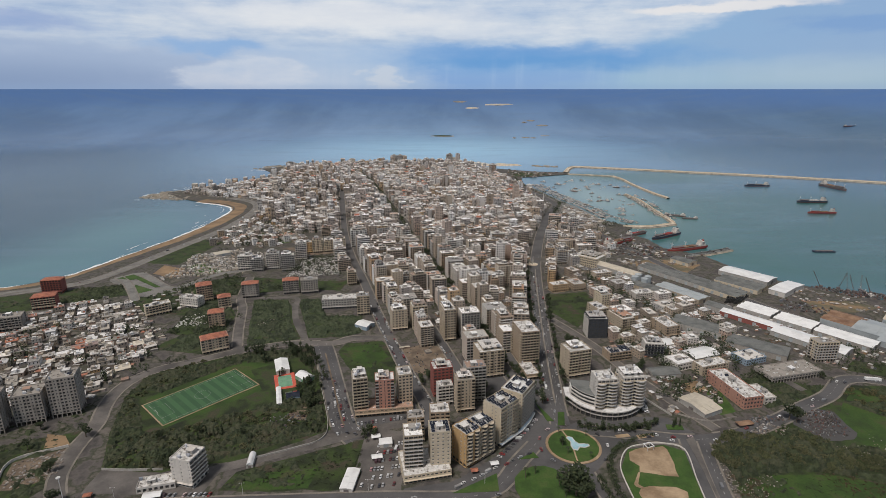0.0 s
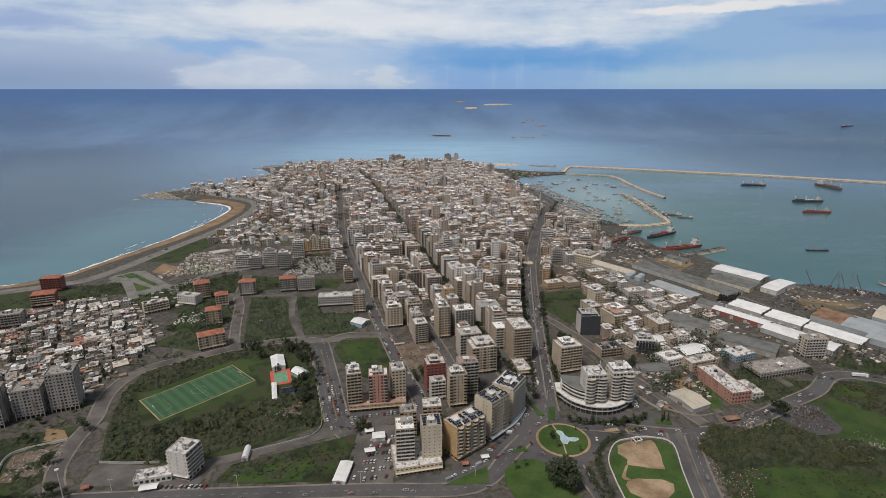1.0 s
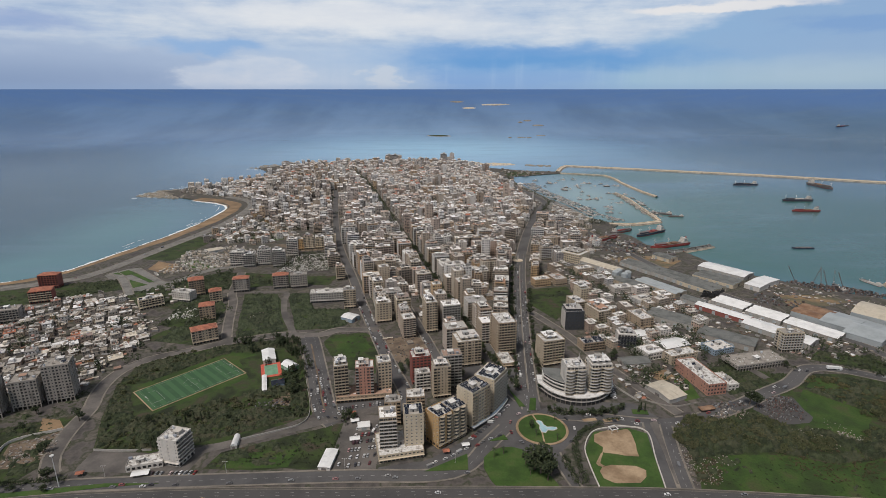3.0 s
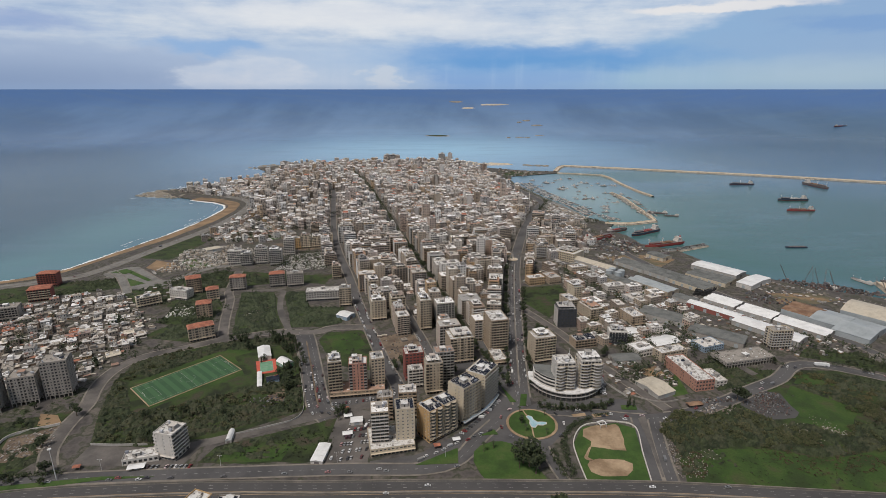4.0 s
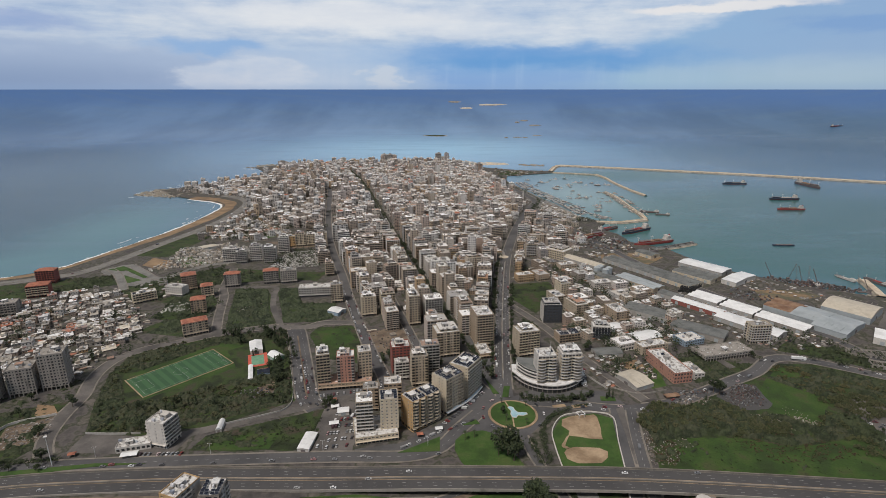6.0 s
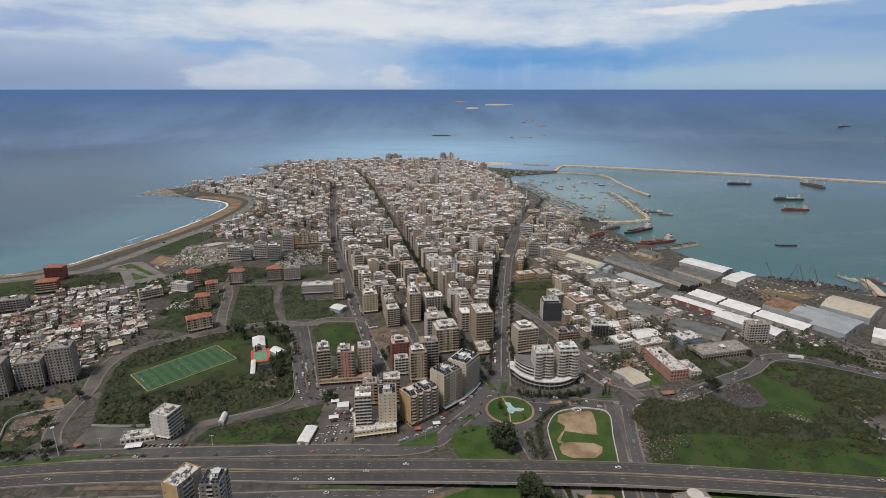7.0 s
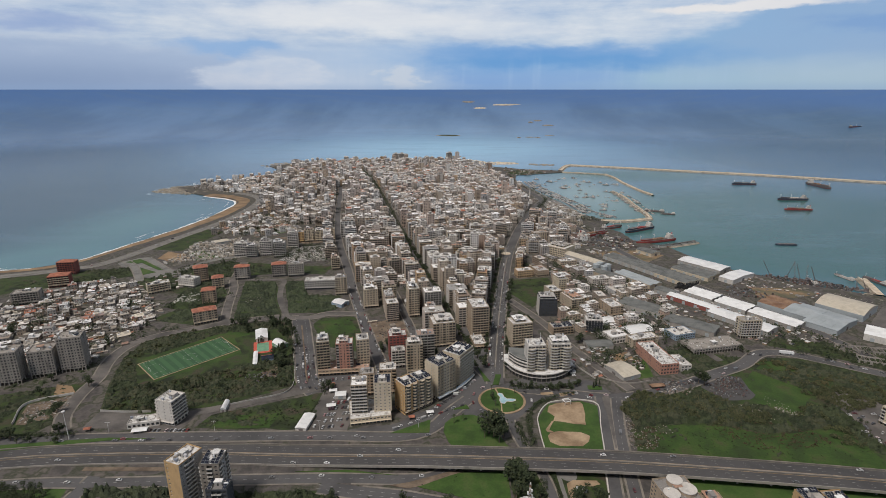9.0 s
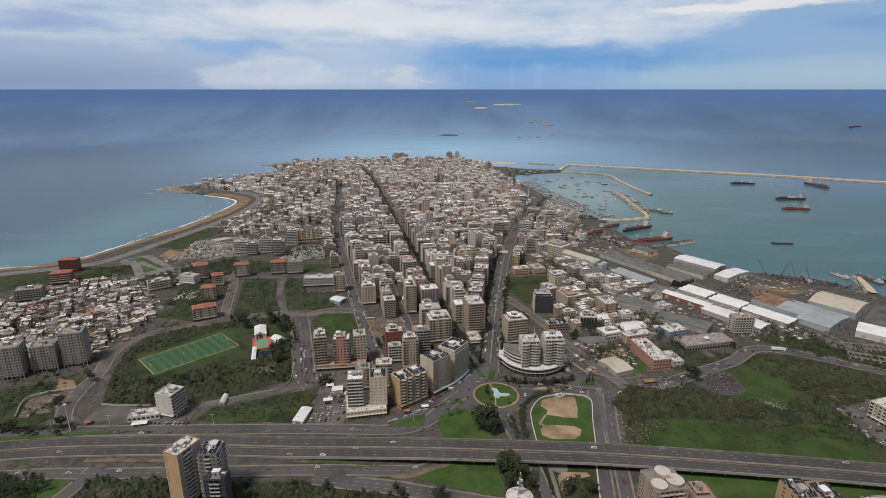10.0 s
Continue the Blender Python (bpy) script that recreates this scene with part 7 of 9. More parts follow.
ship(955, 1620, 180, 76, m_navy, m_steel, "dark blue coaster anchored in the port")
ship(1166, 1590, -84, 100, m_steel, m_rust, "rust-brown freighter beside the breakwater")
ship(962, 1377, 180, 80, m_navy, m_white, "white-decked livestock carrier with dark blue hull", hatches=6)
ship(900, 1247, 180, 68, m_red, m_rust, "red coaster anchored in the port")
ship(448, 945, 201, 90, m_red, m_rust, "red freighter moored at the jetty")
ship(445, 1035, 213, 86, m_navy, m_red, "dark freighter with red hatches at the yard")
ship(336, 984, 33, 84, m_red, m_rust, "rusty red hulk in the shipyard", 0.0)
ship(392, 1050, 30, 60, m_steel, m_red, "hulk with red deck in the shipyard", -1.0)
ship(365, 955, 30, 40, m_steel, m_white, "white-topped tug in the shipyard", 0.0, 1, 0.3)
ship(415, 880, 20, 46, m_steel, m_steel, "rusty workboat by the shipyard", -1.0, 1, 0.25)
ship(540, 1218, 165, 46, m_steel, m_steel, "dark dredger by the harbour mouth", -2.0, 2, 0.3)
ship(562, 1190, 175, 34, m_steel, m_steel, "dark work barge by the harbour mouth", -2.0, 1, 0.3)
ship(608, 722, 80, 36, m_navy, m_white, "blue and white trawler at the quay", -2.0, 1, 0.3)
ship(672, 744, 105, 34, m_white, m_white, "white motor vessel at the pier", -2.0, 1, 0.4)
ship(708, 726, 100, 44, m_steel, m_red, "dark trawler at the pier", -2.0, 1, 0.3)
ship(728, 708, 100, 40, m_navy, m_white, "blue trawler at the pier", -2.0, 1, 0.3)
fx, fy = far_place(0.722, 0.0527)
ship(fx, fy, 0, 80, m_navy, m_red, "distant freighter on the horizon", bent_sea_z(math.hypot(fx - 35, fy + 40)))
root = thing("barge", pose(691, 931, -2, 0, 0, 0), "low dark hopper barge at anchor", "barge")
s = Shape()
s.solid(hull_outline(40, 9, 0.06), -1, 2.0)
part("hull", s, [m_navy], root)
s = Shape()
s.box(0, 0, 2.0, 30, 6, 0.5)
part("hold", s, [m_steel], root)


def fleet():
    kinds = []
    for k in range(5):
        length = (7, 9, 11, 14, 18)[k]
        root = thing("boat", pose(430, 1560 + 10 * k, -2.0, 0, 0, 30 * k), "small painted fishing boat afloat in the harbour", "boat", "harbour boats")
        s = Shape()
        s.solid(hull_outline(length, length * 0.34), -0.3, length * 0.11, 0, 1, 1.08)
        part("hull", s, [m_boat, m_steel], root)
        s = Shape()
        s.box(-length * 0.14, 0, length * 0.1, length * 0.34, length * 0.22, length * 0.13, 0, None, 0, 0.9)
        if k > 2:
            s.box(-length * 0.16, 0, length * 0.23, length * 0.2, length * 0.18, length * 0.08)
            s.drum(length * 0.1, 0, length * 0.1, 0.1, length * 0.6, n=5)
        part("cabin", s, [m_white], root)
        kinds.append(root)
    r = random.Random(8)
    basin = [(310, 1690), (400, 1750), (500, 1730), (560, 1600), (500, 1500), (480, 1370), (485, 1200), (400, 1180), (350, 1330), (310, 1500)]
    for _ in range(95):
        x, y = r.uniform(300, 570), r.uniform(1180, 1750)
        if inside(basin, x, y):
            copy_thing(r.choice(kinds), pose(x, y, -2.0, 0, 0, r.gauss(170, 25)))
    for x, y, h in along(smooth([(525, 1470), (530, 1390), (524, 1260), (522, 1190)]), 8.0):
        for side in (-14, 4):
            if r.random() < 0.5:
                copy_thing(r.choice(kinds[:4]), pose(x + side * 1.6, y, -2.0, 0, 0, h + 90 + r.gauss(0, 10)))
    quay = smooth([(272, 1640), (285, 1540), (315, 1412), (345, 1300), (366, 1195), (410, 1145)])
    for x, y, h in along(quay, 5.5):
        for row in (0, 1, 2):
            if r.random() < 0.8 - 0.12 * row:
                copy_thing(r.choice(kinds[:4]), pose(x + 5 + row * 13, y + 4, -2.0, 0, 0, h + 90 + r.gauss(0, 8)))


fleet()


def crane(x, y, h, turn, label):
    root = thing("derrick_crane", pose(x, y, -1.0, 0, 0, turn), label, "crane", "quay cranes")
    s = Shape()
    s.box(0, 0, -1.4, 13, 8, 1.6)
    s.box(0, 0, 0.2, 5, 4, 1.4)
    s.box(-0.5, 0, 1.6, 4, 3, 2.6)
    part("carriage", s, [m_steel], root)
    for side in (-0.6, 0.6):
        s = Shape()
        n = 9
        for i in range(n):
            a, b = i / n, (i + 1) / n
            for lo, hi in ((0, 0.9), (0.9, 0)):
                p = (1 + h * 0.45 * a, side, 3 + h * 0.85 * a + lo)
                q = (1 + h * 0.45 * b, side, 3 + h * 0.85 * b + hi)
                s.face([(p[0], p[1] - 0.15, p[2]), (p[0], p[1] + 0.15, p[2]), (q[0], q[1] + 0.15, q[2]), (q[0], q[1] - 0.15, q[2])])
            for z in (0, 0.9):
                s.face([(1 + h * 0.45 * a, side, 2.7 + h * 0.85 * a + z), (1 + h * 0.45 * b, side, 2.7 + h * 0.85 * b + z), (1 + h * 0.45 * b, side, 3.2 + h * 0.85 * b + z), (1 + h * 0.45 * a, side, 3.2 + h * 0.85 * a + z)])
        part("jib", s, [m_steel], root)


for x, y, h, t in ((558, 745, 26, 165), (579, 737, 24, 20), (587, 729, 27, 75), (592, 723, 24, 100), (599, 721, 25, 60), (612, 718, 22, 110), (655, 690, 24, 80), (664, 684, 18, 120)):
    crane(x, y, h, t, "dark lattice derrick crane on the quay")


# ---- plants ----
def leaf_cloud(s, r, x, y, z, rx, rz, count, size, m=0):
    for _ in range(count):
        d = Vector((r.gauss(0, 1), r.gauss(0, 1), r.gauss(0, 1))).normalized() * r.uniform(0.55, 1.0) ** 0.5
        p = Vector((x + d.x * rx, y + d.y * rx, z + d.z * rz))
        u = Vector((r.uniform(-1, 1), r.uniform(-1, 1), r.uniform(-0.6, 0.6))).normalized() * size * r.uniform(0.6, 1.3)
        v = u.cross(Vector((r.uniform(-1, 1), r.uniform(-1, 1), r.uniform(-1, 1)))).normalized() * size * r.uniform(0.4, 0.9)
        s.face([tuple(p - u), tuple(p + v * 0.8), tuple(p + u), tuple(p - v)], m)


def tree(kind, height, seed):
    r = random.Random(seed)
    t, s = Shape(), Shape()
    if kind == "cypress":
        t.drum(0, 0, 0, 0.25, height * 0.25, n=6, grow=0.7)
        for k in range(9):
            a = k / 8
            leaf_cloud(s, r, 0, 0, height * (0.14 + 0.82 * a), height * 0.13 * (1 - a * 0.85) + 0.2, height * 0.09, 34, 0.5)
    elif kind == "palm":
        t.drum(0, 0, 0, 0.28, height * 0.85, n=7, grow=0.7)
        for k in range(14):
            a, dip = 2 * math.pi * k / 14 + r.uniform(-0.2, 0.2), r.uniform(-0.4, 0.5)
            last = Vector((0, 0, height * 0.85))
            side = Vector((-math.sin(a), math.cos(a), 0)) * 0.45
            for q in range(1, 5):
                f = q / 4
                p = Vector((math.cos(a) * f * 3.0, math.sin(a) * f * 3.0, height * 0.85 + (dip + 0.9) * f * 1.4 - f * f * 2.4))
                s.face([tuple(last - side * (1.2 - f)), tuple(last + side * (1.2 - f)), tuple(p + side * (1.05 - f)), tuple(p - side * (1.05 - f))])
                last = p
    else:
        t.drum(0, 0, 0, height * 0.035, height * 0.5, n=7, grow=0.6)
        for k in range(5):
            a = 2 * math.pi * k / 5 + r.uniform(-0.3, 0.3)
            tip = (math.cos(a) * height * 0.25, math.sin(a) * height * 0.25, height * 0.68)
            t.face([(0.12, 0, height * 0.35), (-0.12, 0, height * 0.35), tip])
            t.face([(0, 0.12, height * 0.35), (0, -0.12, height * 0.35), tip])
        for k in range(16):
            a, f = r.uniform(0, 2 * math.pi), r.uniform(0.04, 0.30)
            leaf_cloud(s, r, math.cos(a) * height * f, math.sin(a) * height * f, height * r.uniform(0.48, 0.88), height * 0.15, height * 0.11, 22, height * 0.062)
    words = {"broad": "dark green leafy street tree", "cypress": "dark narrow cypress tree in grass", "palm": "tall palm tree with drooping fronds"}
    ob = part("tree", t, [m_bark])
    tagged(ob, words[kind], "tree", "trees")
    part("crown", s, [m_leaf], ob, "dense dark green foliage")
    return ob


TREES = {"broad": [tree("broad", h, 40 + i) for i, h in enumerate((8.5, 10.5, 12.5))], "cypress": [tree("cypress", h, 50 + i) for i, h in enumerate((9, 12))], "palm": [tree("palm", 8.5, 60)]}
used_trees = set()
tree_rnd = random.Random(77)


def plant(kind, x, y, z=0.0, scale=1.0):
    ob = tree_rnd.choice(TREES[kind])
    f = scale * tree_rnd.uniform(0.8, 1.25)
    m = pose(x, y, z, 0, 0, tree_rnd.uniform(0, 360)) @ Matrix.Diagonal((f, f, f * tree_rnd.uniform(0.9, 1.1), 1))
    if ob.name not in used_trees:
        used_trees.add(ob.name)
        ob.matrix_basis = pose(x, y, z)
        return
    copy_thing(ob, m)


for line, off, step, stop in ((AVENUE, 5.2, 9.5, 560), (AVENUE, -5.2, 9.5, 560), (BOULEVARD, 11.5, 14, 420), (BOULEVARD, -11.5, 15, 300)):
    for x, y, h in along(offset(smooth(line), off), step, 34, stop):
        plant("broad", x + tree_rnd.gauss(0, 0.7), y + tree_rnd.gauss(0, 1.2), 0, 0.85)
for x, y in ((-137, 470), (-134, 462), (-131, 455), (-128, 447), (-126, 440), (-124, 433), (-122, 426), (-127, 452), (-133, 475), (-140, 508), (-146, 515), (-152, 520), (-160, 528), (-165, 535), (-170, 541), (-158, 540), (-150, 538), (-143, 532), (-138, 522), (-134, 512), (-166, 487), (-190, 515), (-193, 522), (-196, 530), (-203, 536), (-208, 538), (-213, 534), (-199, 538)):
    plant("cypress", x, y, 0, 0.95)
    plant("broad", x + tree_rnd.uniform(-5, 5), y + tree_rnd.uniform(-5, 5), 0, 0.9)
for x, y in ((-216, 378), (-210, 381), (-204, 384), (-198, 387), (-192, 388), (-186, 390)):
    plant("cypress", x, y, 0, 0.8)
for x, y in ((205, 402), (199, 401), (202, 404)):
    plant("cypress", x, y, 0.4, 0.75)
for x, y, k in ((58, 236, 1.0), (61, 233, 0.8), (27, 241, 1.0), (22, 238, 0.8), (31, 236, 0.9), (-25, 244, 0.8), (-50, 246, 0.9)):
    plant("broad", x, y, 0, k)
for x, y in ((96, 320), (101, 325), (98, 330), (92, 324), (104, 318), (100, 312)):
    plant("broad", x, y, 0.4, 1.6)
for i in range(15):
    plant("palm" if i % 2 else "broad", 118 + i * 4.8, 404 - 8 * math.sin(math.pi * i / 14) + tree_rnd.uniform(-1, 1), 0, 0.75)
for x, y in ((98, 392), (100, 365), (117, 360), (62, 338), (70, 342), (86, 330), (120, 388), (88, 318)):
    plant("palm", x, y, 0.4, 0.9)
for x, y, k in ((98, 376, 0.7), (-300, 345, 0.8), (-303, 352, 0.7), (-282, 318, 0.9), (-274, 312, 0.9), (-291, 300, 0.8), (-270, 300, 0.7), (-330, 300, 0.9), (-320, 303, 0.8), (-310, 303, 0.9), (-342, 306, 0.8), (-355, 303, 0.9), (-345, 398, 0.9), (-337, 372, 0.9), (-300, 388, 1.0), (-62, 392, 1.2), (-58, 388, 1.0),
              (-206, 392, 0.8), (-170, 390, 1.1), (-160, 385, 0.9), (-236, 382, 0.9), (-225, 360, 0.9), (-218, 352, 1.0), (-212, 348, 0.9), (310, 408, 1.2), (306, 412, 1.1), (-470, 500, 1.0), (-475, 508, 1.1), (-462, 504, 0.9), (-340, 480, 0.8), (-335, 474, 0.7)):
    plant("broad", x, y, 0, k)


def grove(area, count, height, label, seed):
    """A stand of trees too dense to count: trunks and leafy crowns in one mesh."""
    r, s = random.Random(seed), Shape()
    xs, ys = [p[0] for p in area], [p[1] for p in area]
    for _ in range(count):
        x, y = r.uniform(min(xs), max(xs)), r.uniform(min(ys), max(ys))
        if not inside(area, x, y) or not free(x, y, 2, False):
            continue
        h = height * r.uniform(0.65, 1.3)
        s.drum(x, y, 0, h * 0.03, h * 0.6, 1, 5, 0.6)
        for _ in range(7):
            a, f = r.uniform(0, 2 * math.pi), r.uniform(0.0, 0.26)
            leaf_cloud(s, r, x + math.cos(a) * h * f, y + math.sin(a) * h * f, h * r.uniform(0.45, 0.88), h * 0.17, h * 0.13, 26, h * 0.05)
    tagged(part("grove", s, [m_leaf, m_bark]), label, "trees", "", "stuff")


grove([(300, 480), (390, 468), (395, 505), (320, 512)], 70, 7.5, "dark trees in the overgrown yard", 71)
grove([(-88, 200), (60, 205), (20, 236), (-40, 244), (-88, 240)], 120, 5.0, "small trees below the slip road", 72)
grove([(-290, 185), (-232, 195), (-230, 240), (-246, 250), (-276, 246)], 330, 7.5, "dense dark green trees beside the slip road", 73)
grove([(-312, 296), (-264, 302), (-262, 309), (-300, 306)], 30, 6.5, "dark trees along the service road", 74)
grove([(-250, 380), (-232, 398), (-177, 424), (-110, 400), (-175, 375), (-182, 358), (-222, 346)], 150, 3.8, "tall bramble thickets behind the pitch", 76)
grove([(-236, 534), (-202, 543), (-172, 556), (-140, 548), (-112, 470), (-116, 428), (-130, 436), (-132, 470), (-144, 505), (-160, 524), (-200, 530)], 190, 8.5, "dense dark trees round the school yard", 77)
grove([(-98, 396), (-118, 462), (-150, 450), (-140, 410), (-110, 392)], 70, 5.0, "dark trees and shrubs beside the wall", 78)
grove([(-70, 384), (-60, 398), (-54, 388), (-62, 380)], 12, 8.0, "dark trees at the edge of the car park", 79)
grove([(400, 482), (440, 520), (470, 500), (560, 440), (600, 395), (560, 405), (480, 450), (430, 478)], 210, 4.5, "dark brush and small trees along the port road", 80)
grove([(262, 395), (290, 402), (306, 398), (300, 380), (262, 372), (226, 350), (224, 376)], 110, 4.2, "grey-green tall reeds in the field", 81)
grove([(404, 310), (420, 302), (424, 345), (416, 380), (396, 372), (400, 345)], 45, 5.0, "dark bushes beside the muddy yard", 82)
grove([(116, 403), (132, 394), (160, 391), (184, 399), (188, 409), (160, 403), (130, 406)], 85, 5.2, "dark street trees before the curved complex", 83)
grove([(108, 341), (113, 341), (121, 310), (116, 308)], 26, 3.6, "dark clipped shrubs between the park lanes", 84)
grove([(-300, 508), (-262, 525), (-268, 535), (-306, 520)], 10, 6.0, "trees beside the bend", 75)
for x, y in ((150, 545), (146, 552), (143, 560), (148, 566), (153, 556), (157, 548), (205, 500), (209, 506), (196, 540), (200, 546), (-20, 470), (-22, 476), (-15, 480), (40, 460), (36, 455), (130, 540), (128, 548), (112, 230), (118, 238), (115, 246), (122, 228), (125, 250), (150, 245), (160, 238), (168, 246), (158, 255)):
    plant("broad", x, y, 0, 0.9)
for x, y in ((104, 268), (109, 262), (113, 256), (108, 250), (116, 247), (112, 270), (119, 262)):
    plant("broad", x, y, 0, 1.35)


def scrub(area, count, size, label, seed, mat=m_scrub, patchy=0.0):
    """Rank growth: a broken, bumpy canopy of small facets with loose leaf clumps on it."""
    r, s = random.Random(seed), Shape()
    xs, ys = [p[0] for p in area], [p[1] for p in area]
    x0, y0, wide, deep = min(xs), min(ys), max(xs) - min(xs), max(ys) - min(ys)
    near_roads = [(line, half) for line, half in SMOOTHED if any(x0 - 20 < p[0] < x0 + wide + 20 and y0 - 20 < p[1] < y0 + deep + 20 for p in line)]
    cover = min(0.95, count * size * size * 2.6 / (wide * deep))
    cell = 1.25
    nx, ny = int(wide / cell) + 1, int(deep / cell) + 1
    high = {}
    for i in range(nx + 1):
        for j in range(ny + 1):
            x, y = x0 + i * cell, y0 + j * cell
            if not inside(area, x, y):
                continue
            stand = noise.noise((x * 0.03, y * 0.03, seed)) - patchy
            if stand < 0 or any(distance(line, x, y) < half + 0.5 for line, half in near_roads):
                continue
            k = 0.5 + 0.8 * noise.noise((x * 0.10, y * 0.10, seed + 5)) + 1.0 * noise.noise((x * 0.27, y * 0.27, seed + 9)) - (0.75 - cover) * 1.0
            if k > 0.12:
                high[i, j] = (x + r.uniform(-0.45, 0.45), y + r.uniform(-0.45, 0.45), size * 1.35 * min(1.0, stand * 4 + 0.35) * k * r.uniform(0.6, 1.4))
    low = {}
    for (i, j), p in list(high.items()):
        if any((i + a, j + b) not in high for a, b in ((1, 0), (-1, 0), (0, 1), (0, -1), (1, 1), (-1, -1), (1, -1), (-1, 1))):
            high[i, j] = (p[0], p[1], 0.03)
    for (i, j), p in high.items():
        keys = ((i, j), (i + 1, j), (i + 1, j + 1), (i, j + 1))
        if all(k in high for k in keys[1:]):
            for k in keys:
                if k not in low:
                    low[k] = len(s.v)
                    s.v.append(high[k])
            s.f.append(tuple(low[k] for k in keys))
            s.m.append(0)
    for p in high.values():
        if r.random() < (0.16 if p[2] > 0.1 else 0.10):
            k = size * r.uniform(0.3, 0.85)
            leaf_cloud(s, r, p[0], p[1], p[2] * 0.8 + k * 0.2, k, k * 0.7, 12, 0.18 + 0.16 * k)
    tagged(part("scrub", s, [mat]), label, "bushes", "", "stuff")


m_dry = material("dry_scrub", even([(0.072, 0.052, 0.031), (0.095, 0.068, 0.04), (0.055, 0.047, 0.026)]), 0.05, 0.95, fine=0.4, grit=0.3)
F = [g[1] for g in GREENS]
scrub(F[0], 2600, 1.4, "rank weeds in the empty field", 21, m_scrub_lifted, patchy=-0.7)
scrub(F[1], 2600, 1.4, "rank weeds in the empty field", 22, m_scrub_lifted, patchy=-0.7)
scrub(F[2], 420, 1.2, "weeds in the building plot", 23)
scrub(F[3], 200, 1.5, "weeds beside the boulevard", 24)
scrub([(219, 326), (232, 338), (256, 343), (292, 344), (332, 330), (369, 337), (400, 343), (404, 308), (414, 302), (420, 345), (416, 380), (388, 374), (373, 356), (345, 374), (319, 374), (306, 398), (262, 394), (240, 386), (221, 376)], 6200, 2.3, "dense grey-green reeds and brush", 25, patchy=-0.42)
scrub([(372, 440), (404, 466), (440, 462), (500, 428), (560, 392), (520, 372), (470, 372), (440, 412), (412, 396)], 2600, 1.7, "dry olive reeds and brush", 26, patchy=-0.3)
scrub(F[4], 2400, 0.6, "tussocks in the wide field", 27, patchy=0.0)
scrub([(210, 310), (260, 320), (256, 345), (216, 345)], 220, 1.2, "brown weeds over tipped rubble", 63, patchy=-0.2)
scrub([(-262, 346), (-284, 395), (-301, 445), (-301, 485), (-288, 508), (-255, 524), (-205, 540), (-160, 549), (-152, 528), (-186, 520), (-222, 510), (-250, 478), (-284, 440), (-264, 410), (-250, 385), (-250, 360)], 5200, 1.7, "dark weeds along the bend", 28, patchy=-0.5)
scrub([(-226, 344), (-180, 356), (-98, 396), (-118, 462), (-160, 440), (-180, 425), (-233, 400), (-262, 392), (-258, 372)], 4200, 1.8, "brambles and weeds behind the pitch", 29, patchy=-0.32)
scrub([(-290, 508), (-205, 540), (-230, 515), (-280, 490)], 600, 1.5, "weeds behind the pitch", 30)
scrub(F[6], 1000, 1.2, "weeds in the green field", 31, patchy=0.0)
scrub([(-150, 362), (-66, 392), (-62, 378), (-100, 366), (-150, 345)], 240, 1.4, "brown dry weeds along the lane", 32, m_dry)
scrub(F[23], 1500, 1.7, "weeds between the coast road and the flats", 61, m_scrub_lifted, patchy=-0.2)
scrub(F[24], 900, 1.7, "weeds behind the low houses", 62, m_scrub_lifted, patchy=-0.3)
scrub(F[7], 1500, 1.6, "weeds near the coast", 33, m_scrub_lifted, patchy=-0.1)
scrub(F[9], 1300, 1.6, "weeds by the graveyard", 34, m_scrub_lifted, patchy=-0.2)
scrub(F[10], 900, 1.6, "weeds on the corner plot", 35, m_scrub_lifted, patchy=-0.3)
scrub(F[11], 1700, 1.7, "weeds beside the demolition site", 36, patchy=-0.1)
scrub(F[12], 1200, 2.2, "brush along the port road", 37, patchy=-0.2)
scrub(F[13], 420, 2.0, "brush in the overgrown yard", 38, patchy=-0.2)
scrub([(-205, 246), (-197, 251), (-150, 254), (-138, 240), (-136, 215), (-205, 200)], 1500, 3.0, "russet and green thicket beside the towers", 64, m_scrub_lifted, patchy=-0.5)
scrub([(-86, 246), (-36, 250), (-10, 247), (22, 240), (60, 228), (60, 205), (-86, 205)], 3500, 2.2, "dense hedge-like thicket below the slip road", 65, patchy=-0.6)
scrub(F[18], 700, 2.3, "brush below the motorway", 39, patchy=-0.2)
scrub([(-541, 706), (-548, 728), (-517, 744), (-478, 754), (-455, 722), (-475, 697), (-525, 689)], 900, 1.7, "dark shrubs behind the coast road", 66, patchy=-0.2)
scrub(F[8], 160, 1.6, "weeds by the coast road", 41)
scrub([(-160, 830), (-230, 800), (-250, 830), (-240, 900), (-170, 900)], 260, 2.0, "bushes in the graveyard", 42)
scrub([(132, 339), (141, 368), (156, 381), (150, 384), (134, 372), (126, 342)], 150, 1.5, "clipped dark hedge round the park", 43, m_leaf)
scrub([(112, 330), (122, 310), (130, 306), (128, 330), (120, 345)], 110, 1.6, "dark shrubs beside the path", 44, m_leaf)
scrub([(-320, 312), (-262, 315), (-262, 308), (-330, 304)], 80, 1.3, "low planted hedge", 45, m_leaf)
scrub([(116, 400), (150, 392), (188, 400), (186, 408), (150, 398), (120, 408)], 160, 1.5, "dark planting before the curved complex", 46, m_leaf)


